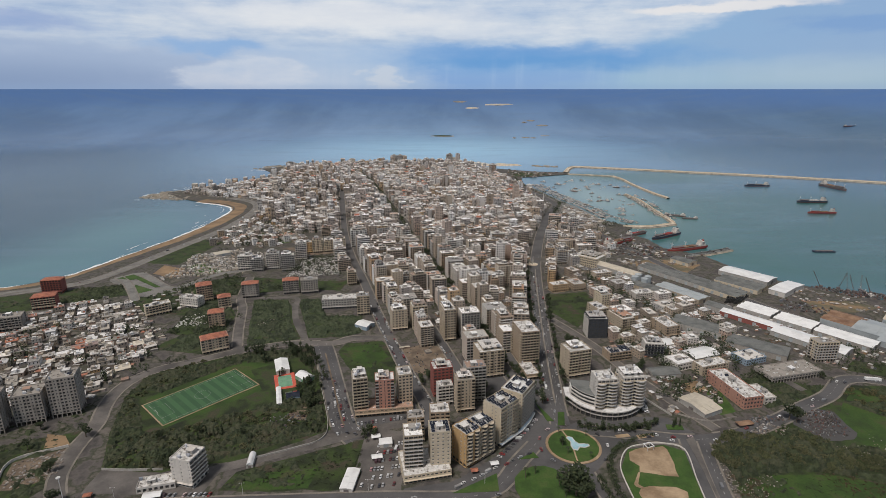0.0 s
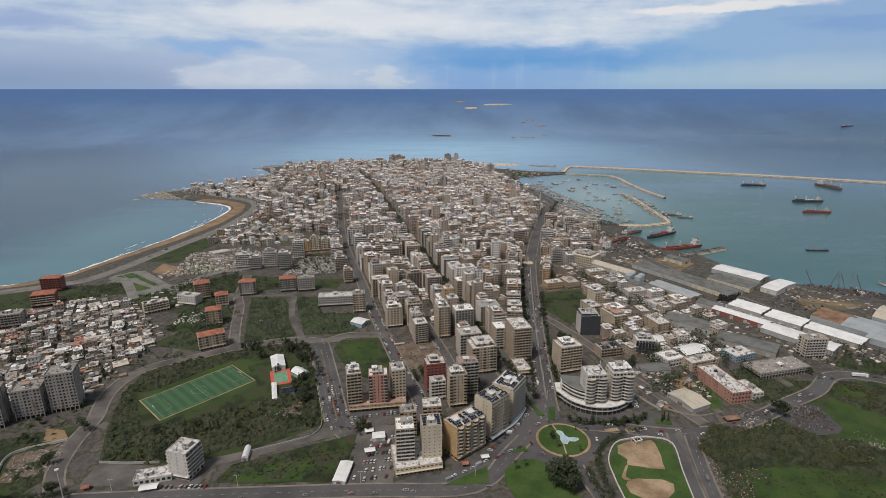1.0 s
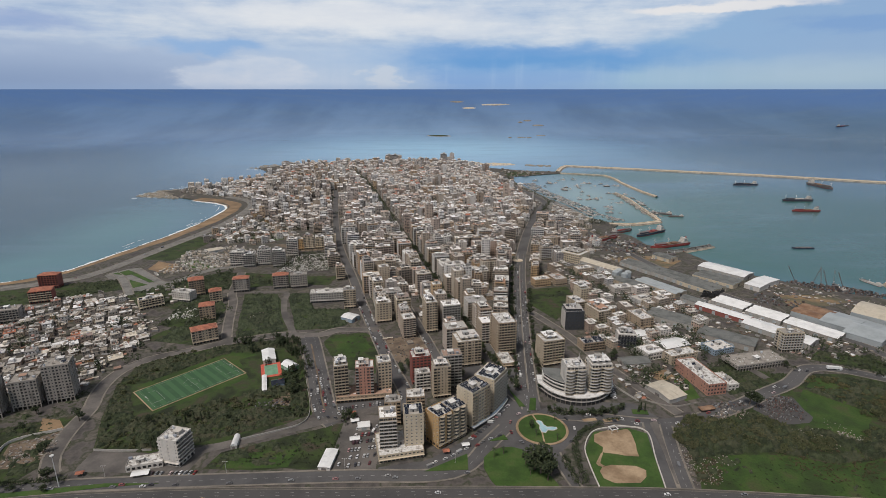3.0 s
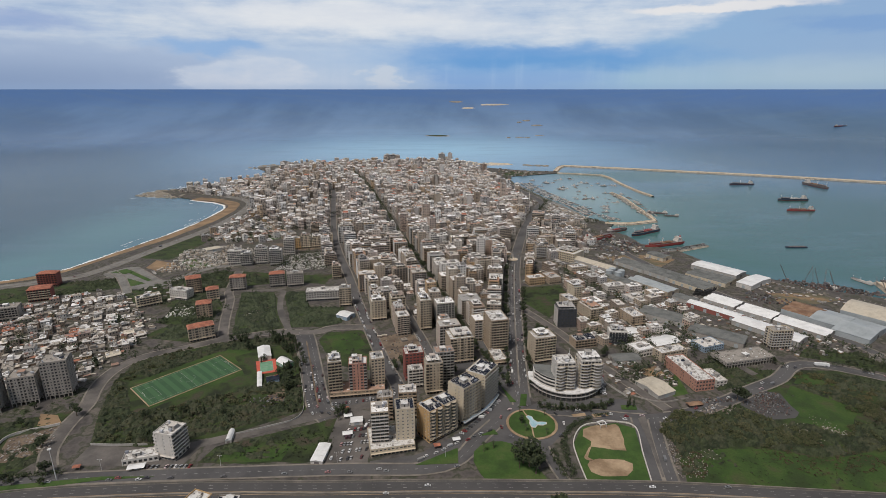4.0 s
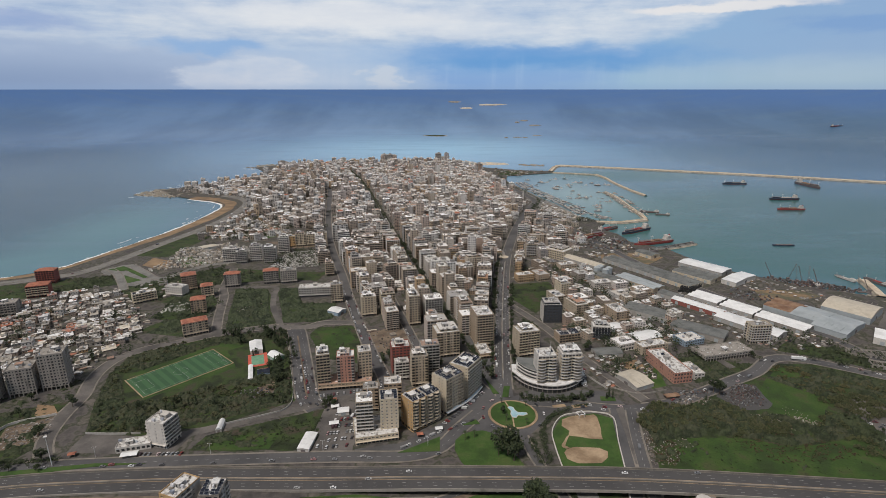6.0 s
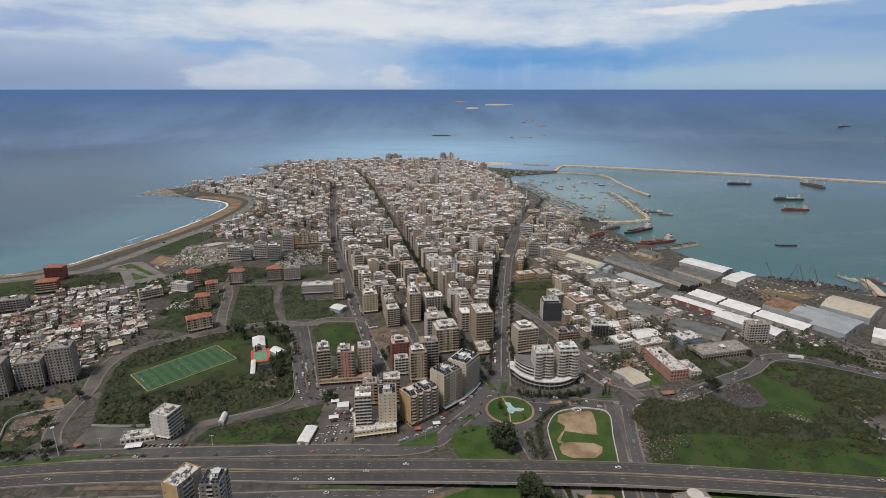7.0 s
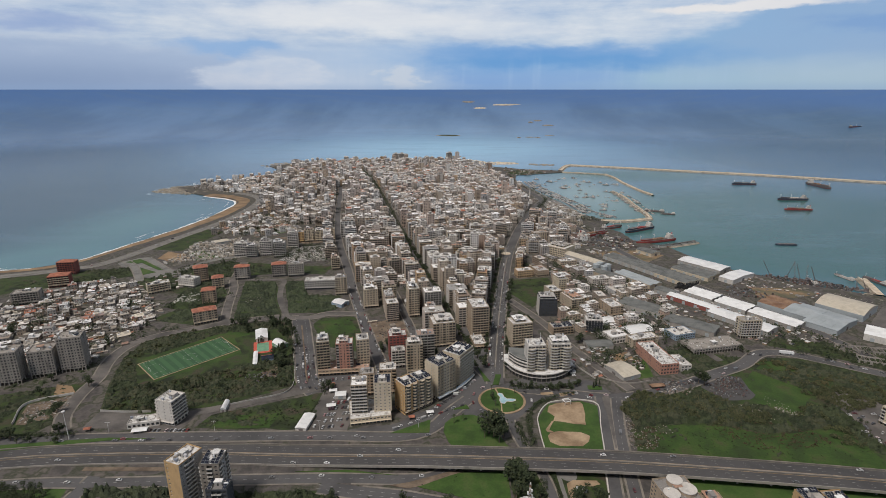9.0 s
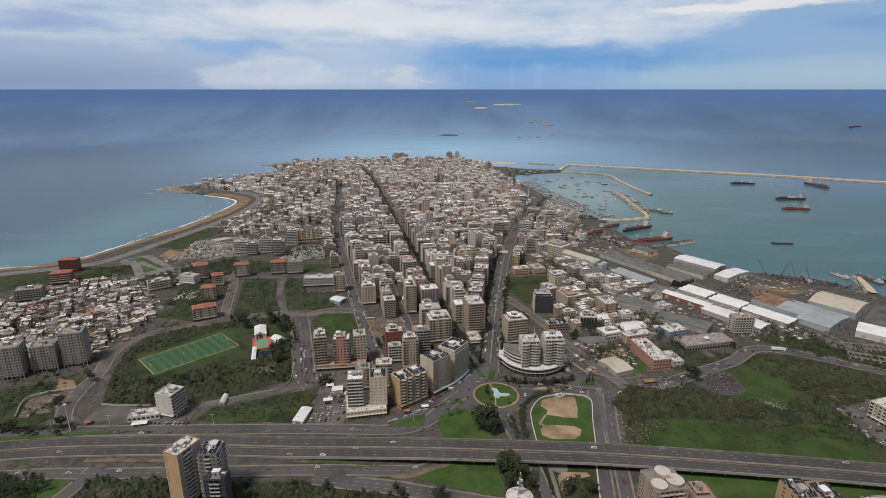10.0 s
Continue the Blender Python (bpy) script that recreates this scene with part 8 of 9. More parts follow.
def tufts(name, area, count, wide, high, mat, label, seed, blades=24):
    """Domed clumps of reeds or weeds, each a spray of blades standing on the ground."""
    r, s = random.Random(seed), Shape()
    xs, ys = [p[0] for p in area], [p[1] for p in area]
    for _ in range(count):
        x, y = r.uniform(min(xs), max(xs)), r.uniform(min(ys), max(ys))
        if not inside(area, x, y):
            continue
        f = r.uniform(0.55, 1.35)
        w, h = wide * f, high * f * r.uniform(0.8, 1.15)
        for _ in range(blades):
            a, q = r.uniform(0, 2 * math.pi), r.uniform(0, 1) ** 0.5
            bx, by = x + math.cos(a) * w * q, y + math.sin(a) * w * q
            top = h * (1.05 - 0.75 * q * q) * r.uniform(0.75, 1.1)
            t = r.uniform(0, 2 * math.pi)
            tx, ty = math.cos(t) * w * 0.24, math.sin(t) * w * 0.24
            lean = w * 0.25 * q
            cx, cy = bx + math.cos(a) * lean, by + math.sin(a) * lean
            s.face([(bx - tx, by - ty, top * 0.25), (bx + tx, by + ty, top * 0.2), (cx + tx * 0.8, cy + ty * 0.8, top * 0.85), (cx, cy, top), (cx - tx * 0.9, cy - ty * 0.9, top * 0.8)])
            s.face([(cx - tx, cy - ty, top * 0.86), (cx + ty * 0.9, cy - tx * 0.9, top * 0.9), (cx + tx, cy + ty, top * 0.88), (cx - ty * 0.9, cy + tx * 0.9, top * 0.94)])
    tagged(part(name, s, [mat]), label, "plants", "", "stuff")


tufts("reed_bed", [(222, 376), (246, 398), (262, 392), (284, 382), (306, 396), (317, 382), (335, 367), (351, 359), (336, 347), (294, 343), (274, 355), (250, 356), (218, 346), (214, 362)], 620, 2.4, 3.6, m_reed, "tall olive reeds in rounded clumps", 91)
tufts("reed_bed", [(397, 466), (422, 459), (449, 438), (500, 420), (540, 385), (500, 380), (458, 408), (431, 412), (403, 419), (382, 436), (378, 448)], 620, 1.8, 2.4, m_olive, "dry olive reeds beside the port road", 92)
tufts("bush", [(404, 424), (434, 408), (470, 404), (480, 385), (423, 365), (414, 384), (400, 392), (402, 408)], 300, 2.2, 3.2, m_reed, "dark bushes at the far edge of the field", 93)
tufts("bush", [(386, 376), (412, 370), (408, 340), (404, 310), (384, 320), (382, 340), (366, 353)], 170, 2.1, 2.8, m_reed, "dark bushes in the field", 94)
tufts("weeds", [(288, 344), (338, 350), (372, 340), (380, 318), (347, 311), (313, 309), (290, 323)], 420, 0.9, 0.8, m_dry, "brown dead weeds in the grass", 95, 12)
tufts("weeds", [(232, 340), (290, 346), (400, 340), (402, 286), (300, 284), (228, 290)], 330, 0.8, 0.6, m_scrub, "dark weeds scattered over the meadow", 96, 10)
tufts("weeds", [(214, 344), (232, 342), (240, 326), (228, 306), (214, 310)], 150, 1.0, 0.9, m_dry, "brown weeds over tipped rubble", 97, 12)
tufts("weeds", [(-160, 330), (-66, 330), (-66, 372), (-100, 366), (-150, 344)], 330, 1.0, 0.9, m_scrub, "dark weeds in the empty field", 98, 12)
tufts("bush", [(-262, 350), (-222, 348), (-180, 360), (-104, 396), (-116, 440), (-176, 426), (-232, 398), (-262, 392)], 420, 1.9, 2.4, m_reed, "bramble clumps behind the pitch", 99)
tufts("bush", [(-284, 395), (-300, 445), (-300, 485), (-284, 505), (-255, 522), (-245, 505), (-275, 470), (-288, 440), (-268, 405)], 300, 1.8, 2.2, m_reed, "bramble clumps along the bend", 100)
tufts("weeds", [(32, 261), (64, 273), (103, 275), (103, 243), (67, 250)], 130, 0.5, 0.9, m_scrub, "small dark tufts in the mown lawn", 101, 8)


def hedge(line, w, h, label):
    r, s = random.Random(int(line[0][0])), Shape()
    for x, y, _ in along(smooth(line, 3.0), 1.1):
        for _ in range(2):
            leaf_cloud(s, r, x + r.uniform(-w, w) / 2, y + r.uniform(-w, w) / 2, h * 0.5, w * 0.35, h * 0.5, 12, 0.55)
    tagged(part("hedge", s, [m_leaf]), label, "hedge", "", "stuff")


hedge([(128, 308), (128, 330), (130, 350), (138, 368), (152, 380), (160, 384)], 4.5, 3.0, "dark clipped hedge round the park")
hedge([(118, 340), (120, 325), (122, 308)], 4.0, 3.0, "dark shrubs between the park lanes")
hedge([(118, 402), (132, 398), (150, 400), (168, 401), (184, 406)], 4.0, 3.2, "dark planting before the curved complex")
hedge([(-345, 305), (-300, 309), (-262, 313)], 4.0, 3.0, "dark hedge beside the service road")
hedge([(166, 388), (178, 390)], 3.0, 2.0, "shrubs in a traffic island")
hedge([(128, 232), (130, 268)], 4.0, 3.0, "dark shrubs below the overpass")
hedge([(138.2, 272), (139.5, 258), (140.2, 243)], 2.4, 2.4, "dark clipped hedge beside the pale path")
hedge([(154, 252), (158, 251.5)], 4.0, 2.6, "round dark shrub in the garden")
hedge([(166, 259), (170, 256)], 4.0, 2.6, "round dark shrub in the garden")
hedge([(168.5, 251), (168, 240)], 4.0, 2.4, "dark shrubs along the garden edge")
hedge([(161, 264), (163, 263)], 2.2, 2.0, "small dark shrub in the garden")
scrub([(-640, 470), (-545, 560), (-480, 440), (-470, 400), (-600, 380)], 900, 1.8, "weeds round the bare towers", 51, patchy=0.0)
scrub([(-330, 380), (-300, 430), (-315, 450), (-400, 390), (-380, 360)], 400, 1.7, "weeds round the bare towers", 52, patchy=-0.1)
scrub([(430, 470), (500, 435), (600, 340), (640, 360), (600, 400), (520, 470), (450, 510)], 700, 2.2, "brush along the port road", 53)
scrub([(400, 470), (440, 466), (500, 428), (540, 390), (470, 380), (430, 400)], 500, 1.6, "weeds in the wide field", 54, patchy=-0.1)


def far_trees():
    r, s = random.Random(91), Shape()
    for off in (5, -5):
        for x, y, h in along(offset(smooth(AVENUE), off), 9, 565):
            leaf_cloud(s, r, x, y, 5.5, 4.0, 3.0, 34, 0.95)
    for area, n in (([(240, 1120), (262, 1200), (300, 1290), (282, 1330), (230, 1180)], 60), ([(300, 1130), (400, 1090), (410, 1100), (330, 1150)], 40), ([(-420, 860), (-250, 1060), (-300, 1080), (-400, 950)], 90), (TOWN_FAR, 420), (MID_TOWN, 160), (EAST_LOW, 480), ([(279, 1290), (298, 1350), (250, 1600), (277, 1540), (335, 1300)], 60), ([(200, 430), (250, 430), (330, 490), (330, 560), (230, 540)], 130), ([(-445, 975), (-330, 950), (-262, 985), (-410, 1210)], 120), ([(-560, 640), (-330, 585), (-300, 470), (-430, 420), (-540, 560)], 90), ([(400, 480), (560, 420), (620, 450), (450, 560)], 90), ([(-400, 735), (-330, 790), (-215, 778), (-212, 735), (-345, 702)], 60), ([(-330, 590), (-262, 560), (-300, 700)], 40), ([(-320, 650), (-262, 560), (-230, 700)], 30), ([(-250, 800), (-160, 790), (-170, 900), (-240, 890)], 60)):
        xs, ys = [p[0] for p in area], [p[1] for p in area]
        for _ in range(n):
            x, y = r.uniform(min(xs), max(xs)), r.uniform(min(ys), max(ys))
            if inside(area, x, y) and not any(math.hypot(bx - x, by - y) < br * 0.75 for bx, by, br in BUILT):
                leaf_cloud(s, r, x, y, 5.0, 4.2, 3.6, 34, 1.1)
    for x, y, h in along(offset(smooth(CORNICHE), -11), 9):
        leaf_cloud(s, r, x, y, 4.5, 3.2, 2.8, 30, 0.9)
    for x, y, h in along(offset(smooth(QUAY_ROAD), 9), 13, 0, 420):
        leaf_cloud(s, r, x, y, 4.5, 3.2, 2.8, 30, 0.9)
    tagged(part("town_trees", s, [m_leaf]), "dark green trees between the town blocks", "trees", "", "stuff")


far_trees()


# ---- graveyards, rubble, scrap ----
litter("tombs", [(-330, 604), (-330, 646), (-298, 650), (-284, 612)], 330, 1.6, 1.0, m_marble, "pale marble tombs among weeds", "graves", 1, 20)
litter("tombs", [(-245, 790), (-165, 800), (-165, 900), (-235, 890)], 900, 1.8, 1.1, m_marble, "crowded pale tombs on a slope", "graves", 2, 20)
litter("rubble", [(-324, 327), (-334, 355), (-305, 371), (-292, 343), (-310, 328)], 330, 1.5, 0.8, m_rubble, "scattered pale building rubble", "rubble", 3)
litter("rubble", [(206, 308), (228, 306), (238, 326), (226, 344), (214, 360), (211, 345)], 420, 0.8, 0.5, m_rubble, "tipped rubble along the field edge", "rubble", 4)
litter("rubble", [(235, 330), (252, 326), (250, 340), (236, 345)], 50, 1.0, 0.5, m_rubble, "tipped rubble in the field", "rubble", 5)
litter("rubble", [(330, 352), (375, 338), (380, 350), (335, 362)], 30, 0.9, 0.5, m_rubble, "litter and rubble in the field", "rubble", 6)
litter("scrap_heap", [(322, 408), (338, 404), (349, 408), (351, 422), (341, 428), (326, 421)], 600, 1.2, 1.5, m_junk, "dark scrap and car parts in a yard", "scrap", 7)
litter("scrap_heap", [(310, 404), (318, 388), (340, 388), (350, 396), (348, 408), (316, 414)], 300, 1.2, 0.9, m_junk, "car parts and crates in a scrap yard", "scrap", 19)
litter("rubble", [(359, 372), (370, 370), (378, 357), (367, 351), (357, 360)], 300, 0.9, 0.5, m_rubble, "pale tipped rubble in the field", "rubble", 20)
litter("rubble", [(262, 395), (284, 408), (298, 400), (296, 391), (282, 386)], 150, 1.6, 1.2, m_rubble, "pale goods and debris in a roadside yard", "goods", 15)
litter("rubble", [(318, 376), (346, 376), (352, 364), (320, 362)], 220, 0.8, 0.4, m_rubble, "pale litter along the brush", "rubble", 18)
litter("scrap_heap", [(386, 684), (400, 678), (430, 706), (414, 716)], 360, 3.0, 5.0, m_tyre, "black heap of stacked nets and tyres", "scrap", 17)
litter("rubble", [(352, 378), (385, 352), (392, 360), (360, 392)], 120, 0.8, 0.4, m_rubble, "pale litter strewn across the field", "rubble", 16)
litter("scrap_heap", [(268, 402), (305, 412), (300, 420), (262, 412)], 150, 2.0, 1.4, m_junk, "scrap and sheds beside the road", "scrap", 8)
litter("scrap_heap", [(450, 660), (500, 640), (520, 660), (470, 700)], 200, 3.0, 2.0, m_junk, "rusty scrap stacked on the quay", "scrap", 9)
litter("scrap_heap", [(300, 900), (400, 890), (400, 960), (330, 1000), (290, 960)], 260, 4.0, 2.4, m_junk, "shipyard timber and steel", "scrap", 10)
litter("scrap_heap", [(545, 752), (600, 727), (632, 718), (652, 692), (640, 682), (580, 702), (556, 728)], 900, 2.6, 3.4, m_junk, "dark wrecks and machinery along the quay", "scrap", 11, None, -2.2)
litter("rubble", [(-235, 605), (-215, 600), (-205, 640), (-230, 645)], 140, 1.3, 0.5, m_rubble, "rubble heaps among the weeds", "rubble", 12)
litter("rubble", [(-150, 395), (-120, 400), (-122, 425), (-160, 415)], 130, 1.6, 1.0, m_junk, "scrap and rubble among brambles", "rubble", 13)
litter("rubble", [(-52, 545), (-20, 560), (12, 545), (8, 500), (-20, 490), (-38, 505)], 160, 1.3, 0.9, m_junk, "building materials on the muddy site", "materials", 14)


def low_wall(line, h, t, mat, label):
    c = smooth(line, 4.0)
    s = Shape()
    a, b = offset(c, t / 2), offset(c, -t / 2)
    for i in range(len(c) - 1):
        s.face([(*b[i], h), (*b[i + 1], h), (*a[i + 1], h), (*a[i], h)])
        s.face([(*b[i], 0), (*b[i + 1], 0), (*b[i + 1], h), (*b[i], h)])
        s.face([(*a[i + 1], 0), (*a[i], 0), (*a[i], h), (*a[i + 1], h)])
    tagged(part("boundary_wall", s, [mat]), label, "wall")


low_wall([(137, 297), (136, 330), (138, 352), (150, 372), (168, 378), (181, 379), (196, 371), (190, 335), (184, 297)], 1.0, 0.8, m_white, "low white park wall")
low_wall([(180.5, 296), (179, 276), (173.5, 243), (171, 225)], 1.0, 0.9, m_white, "low white garden wall")
low_wall([(-326, 324), (-338, 356), (-306, 375)], 2.4, 0.4, m_white, "pale wall round the rubble plot")
low_wall([(-262, 347), (-240, 346), (-215, 347)], 2.0, 0.4, m_grey, "grey roadside wall")
low_wall([(-150, 360), (-120, 373), (-102, 384), (-100, 404), (-114, 450), (-132, 505)], 1.6, 0.4, m_grey, "long grey garden wall")
low_wall([(206, 424), (232, 410), (262, 416)], 1.4, 0.3, m_concrete, "grey roadside wall")
low_wall([(205, 418), (190, 448), (186, 480)], 1.8, 0.4, m_grey, "pale yard wall")


def ruin(x, y, rot, w, d):
    root = thing("ruined_shed", pose(x, y, 0, 0, 0, rot), "roofless ruined stone sheds in a row", "ruin")
    n = int(w / 5)
    for i in range(n + 1):
        s = Shape()
        s.box(-w / 2 + i * w / n, 0, 0, 0.5, d, rnd.uniform(2.5, 5))
        part("cross_wall", s, [m_concrete], root)
    for side in (-1, 1):
        s = Shape()
        facade(s, (-w / 2, side * d / 2) if side < 0 else (w / 2, d / 2), (w / 2, -d / 2) if side < 0 else (-w / 2, d / 2), 0, 1, 4.5, n, 0, 1, 0.6, 0.05, 0.3, 0.5, False)
        part("long_wall", s, [m_concrete], root)


ruin(524, 486, -12, 60, 12)
ruin(520, 458, -22, 44, 12)


# ---- traffic ----
def vehicle(name, length, width, height, label, category, paint, loose=False):
    s = Shape()
    a, b = length / 2, width / 2
    box_like = name != "car"
    s.solid([(-a, -b * 0.9), (-a * 0.9, -b), (a * 0.85, -b), (a, -b * 0.75), (a, b * 0.75), (a * 0.85, b), (-a * 0.9, b), (-a, b * 0.9)], 0.3, height * (0.58 if not box_like else 0.95), 0, 0, 0.97)
    if not box_like:
        s.box(-length * 0.06, 0, height * 0.93, length * 0.36, width * 0.78, height * 0.07, 0)
    if not loose:
        for x in (-0.6 * a, 0.62 * a):
            s.box(x, 0, 0.02, 0.62, width * 0.98, 0.5, 1)
    ob = part(name, s, [paint, m_tyre])
    tagged(ob, label, category, "traffic")
    s = Shape()
    if box_like:
        s.box(a * 0.86, 0, height * 0.5, length * 0.1, width * 1.01, height * 0.3, 0)
    else:
        s.box(-length * 0.06, 0, height * 0.56, length * 0.58, width * 0.9, height * 0.38, 0, None, 0, 0.74)
    part("windscreen", s, [m_glass], ob)
    if not loose:
        return ob
    wheel = Shape()
    ring = [(0.33 * math.cos(t * math.pi / 5), 0.33 * math.sin(t * math.pi / 5)) for t in range(10)]
    for i in range(10):
        p, q = ring[i], ring[(i + 1) % 10]
        wheel.face([(p[0], -0.12, p[1]), (q[0], -0.12, q[1]), (q[0], 0.12, q[1]), (p[0], 0.12, p[1])])
    wheel.face([(p[0], 0.12, p[1]) for p in reversed(ring)])
    wheel.face([(p[0], -0.12, p[1]) for p in ring])
    me = wheel.mesh("wheel", [m_tyre])
    for x in (-0.6 * a, 0.62 * a):
        for y in (-b * 0.88, b * 0.88):
            part("wheel", me, [], ob, at=pose(x, y, 0.33))
    return ob


CARS = [vehicle("car", 4.5, 1.85, 1.5, "saloon car on the road", "car", m_car), vehicle("car", 4.2, 1.8, 1.65, "compact car parked by the road", "car", m_car), vehicle("van", 5.4, 2.1, 2.3, "boxy painted delivery van by the road", "van", m_car), vehicle("car", 4.5, 1.85, 1.5, "saloon car driving on the motorway", "car", m_car, True)]
CARS[0].matrix_basis, CARS[1].matrix_basis, CARS[2].matrix_basis = pose(40, 320, 0.4, 0, 0, 20), pose(-60, 330, 0.1, 0, 0, 80), pose(-38, 372, 0.1, 0, 0, 80)
CARS[3].matrix_basis = pose(-12, 287, deck_height(-12) + 0.03, 0, 0, 0)
car_rnd = random.Random(99)


def park(x, y, heading, z=0.3):
    copy_thing(car_rnd.choice((CARS[0], CARS[0], CARS[1], CARS[1], CARS[2]) if car_rnd.random() < 0.5 else CARS[:2]), pose(x, y, z, 0, 0, heading + car_rnd.gauss(0, 3) + car_rnd.choice((0, 180))))


def line_up(line, off, step, start, stop, chance, z=0.3, turn=0):
    for x, y, h in along(offset(smooth(line), off), step, start, stop):
        if car_rnd.random() < chance:
            park(x + car_rnd.gauss(0, 0.4), y + car_rnd.gauss(0, 0.8), h + turn, z)


line_up(SCHOOL_ROAD, 2.0, 6.2, 12, 90, 0.8)
line_up(SCHOOL_ROAD, -2.2, 6.2, 6, 100, 0.75)
line_up(SCHOOL_ROAD, -8.6, 6.4, 4, 80, 0.7)
line_up(SCHOOL_ROAD, 8.6, 7, 2, 150, 0.3)
line_up(MARKET, 4.8, 6.5, 20, 330, 0.6)
line_up(MARKET, -4.8, 6.5, 20, 330, 0.6)
line_up(BACK_STREET, 3.6, 6.5, 20, 200, 0.6)
line_up(BOULEVARD, 7, 7, 40, 300, 0.55)
line_up(BOULEVARD, -7, 7, 30, 300, 0.5)
line_up(BOULEVARD, 2.5, 19, 20, 400, 0.6)
line_up(BOULEVARD, -2.5, 23, 20, 400, 0.6)
line_up(AVENUE, 3, 15, 40, 300, 0.5)
line_up(SERVICE, -3.2, 5.6, 420, 700, 0.22)
line_up(PORT_ROAD, 3, 14, 20, 600, 0.4)
line_up(PORT_ROAD, -3, 18, 20, 600, 0.4)
line_up(LOWER, 2, 38, 200, 600, 0.6)
line_up(COAST_ROAD, 4, 22, 700, 1700, 0.4)
line_up(RAMP_B, 0, 14, 10, 120, 0.6)
for x, y, h in along(smooth(MOTORWAY), 27):
    if -420 < x < 520 and car_rnd.random() < 0.36:
        o = car_rnd.choice((-9.8, -6.6, -3.3, 3.3, 6.6, 9.8))
        copy_thing(CARS[3], pose(x - math.sin(radians(h)) * o, y + math.cos(radians(h)) * o, deck_height(x) + 0.03, 0, 0, h + (180 if o > 0 else 0)))
for row in range(6):
    for i in range(9):
        if car_rnd.random() < 0.7:
            park(-55 + i * 2.7, 328 + row * 9.5 + i * 0.5, 82, 0.1)
for i in range(14):
    if car_rnd.random() < 0.85:
        park(-74 + i * 3.1, 406 + i * 0.7, 98, 0.1)
for i in range(16):
    if car_rnd.random() < 0.8:
        park(-222 + i * 3.6, 319 + i * 0.1, 80, 0.1)
for i in range(15):
    park(45 + i * 2.6, 362 + i * 3.1 + i * i * 0.03, -20 + i * 2, 0.1)
for i in range(10):
    park(10 + i * 6.5 + car_rnd.uniform(-2, 2), 328 + i * 4.2, 35, 0.1)
for i in range(12):
    park(184 + i * 0.6 + car_rnd.uniform(-1, 1), 424 + i * 3.0, -8, 0.1)
for i in range(34):
    park(425 + car_rnd.uniform(-16, 30), 335 + car_rnd.uniform(-25, 30), car_rnd.uniform(0, 180), 0.1)
for a in range(0, 360, 32):
    if car_rnd.random() < 0.6:
        park(107 + 28 * math.cos(radians(a)), 376 + 27 * math.sin(radians(a)), a + 90, 0.4)


def lorry(x, y, heading):
    root = thing("tank_lorry", pose(x, y, 0.3, 0, 0, heading), "white articulated tank lorry on the port road", "lorry")
    s = Shape()
    s.box(-1, 0, 1.2, 12, 2.5, 2.6)
    part("trailer", s, [m_metalroof], root)
    s = Shape()
    s.box(6.8, 0, 0.5, 2.4, 2.5, 2.8, 0, None, 0, 0.9)
    part("cab", s, [m_metalroof], root)
    for px in (-6, -4.6, 4.6, 6.8):
        for py in (-1.1, 1.1):
            s = Shape()
            s.box(px, py, 0, 0.9, 0.3, 0.9)
            part("wheel", s, [m_tyre], root)


lorry(430, 478, -6)


def lamp_post(x, y, h, arm, turn, z=0.0, made=[]):
    if made:
        copy_thing(made[0], pose(x, y, z, 0, 0, turn))
        return
    root = thing("street_lamp", pose(x, y, z, 0, 0, turn), "tall grey steel street lamp with twin arms", "street lamp", "street lamps")
    s = Shape()
    s.drum(0, 0, 0, 0.16, h, n=6, grow=0.6)
    part("pole", s, [m_frame], root)
    for side in (-1, 1):
        s = Shape()
        s.box(side * arm / 2, 0, h - 0.1, arm, 0.1, 0.1)
        arm_ob = part("arm", s, [m_frame], root)
        s = Shape()
        s.box(side * arm, 0, h - 0.2, 0.7, 0.3, 0.16)
        part("lamp_head", s, [m_frame], arm_ob)
    made.append(root)


for x, y, h in along(smooth(SERVICE), 90, 470):
    lamp_post(x - math.sin(radians(h)) * 8, y + math.cos(radians(h)) * 8, 10, 1.6, h)
for x, y, h in along(smooth(BOULEVARD), 36, 30, 400):
    lamp_post(x, y, 10, 1.6, h, 0.1)
root = thing("high_mast", pose(-262, 306, 0), "very tall steel lighting mast", "mast")
s = Shape()
s.drum(0, 0, 0, 0.35, 27, n=8, grow=0.5)
part("pole", s, [m_frame], root)
s = Shape()
s.drum(0, 0, 26.6, 1.4, 0.6, n=8)
part("lamp_ring", s, [m_frame], root)


def beacon():
    root = thing("monument", pose(150, 853, 0), "white three-legged monument on a traffic circle", "monument")
    for k in range(3):
        a = 2 * math.pi * k / 3
        s = Shape()
        s.face([(3 * math.cos(a), 3 * math.sin(a), 0), (3 * math.cos(a + 0.4), 3 * math.sin(a + 0.4), 0), (0.3 * math.cos(a), 0.3 * math.sin(a), 13)])
        s.face([(3 * math.cos(a + 0.4), 3 * math.sin(a + 0.4), 0), (2.2 * math.cos(a + 0.2), 2.2 * math.sin(a + 0.2), 0), (0.3 * math.cos(a), 0.3 * math.sin(a), 13)])
        part("leg", s, [m_white], root)
    s = Shape()
    s.drum(0, 0, 0, 9, 0.4, n=24)
    part("kerb_ring", s, [m_mole], root)


beacon()


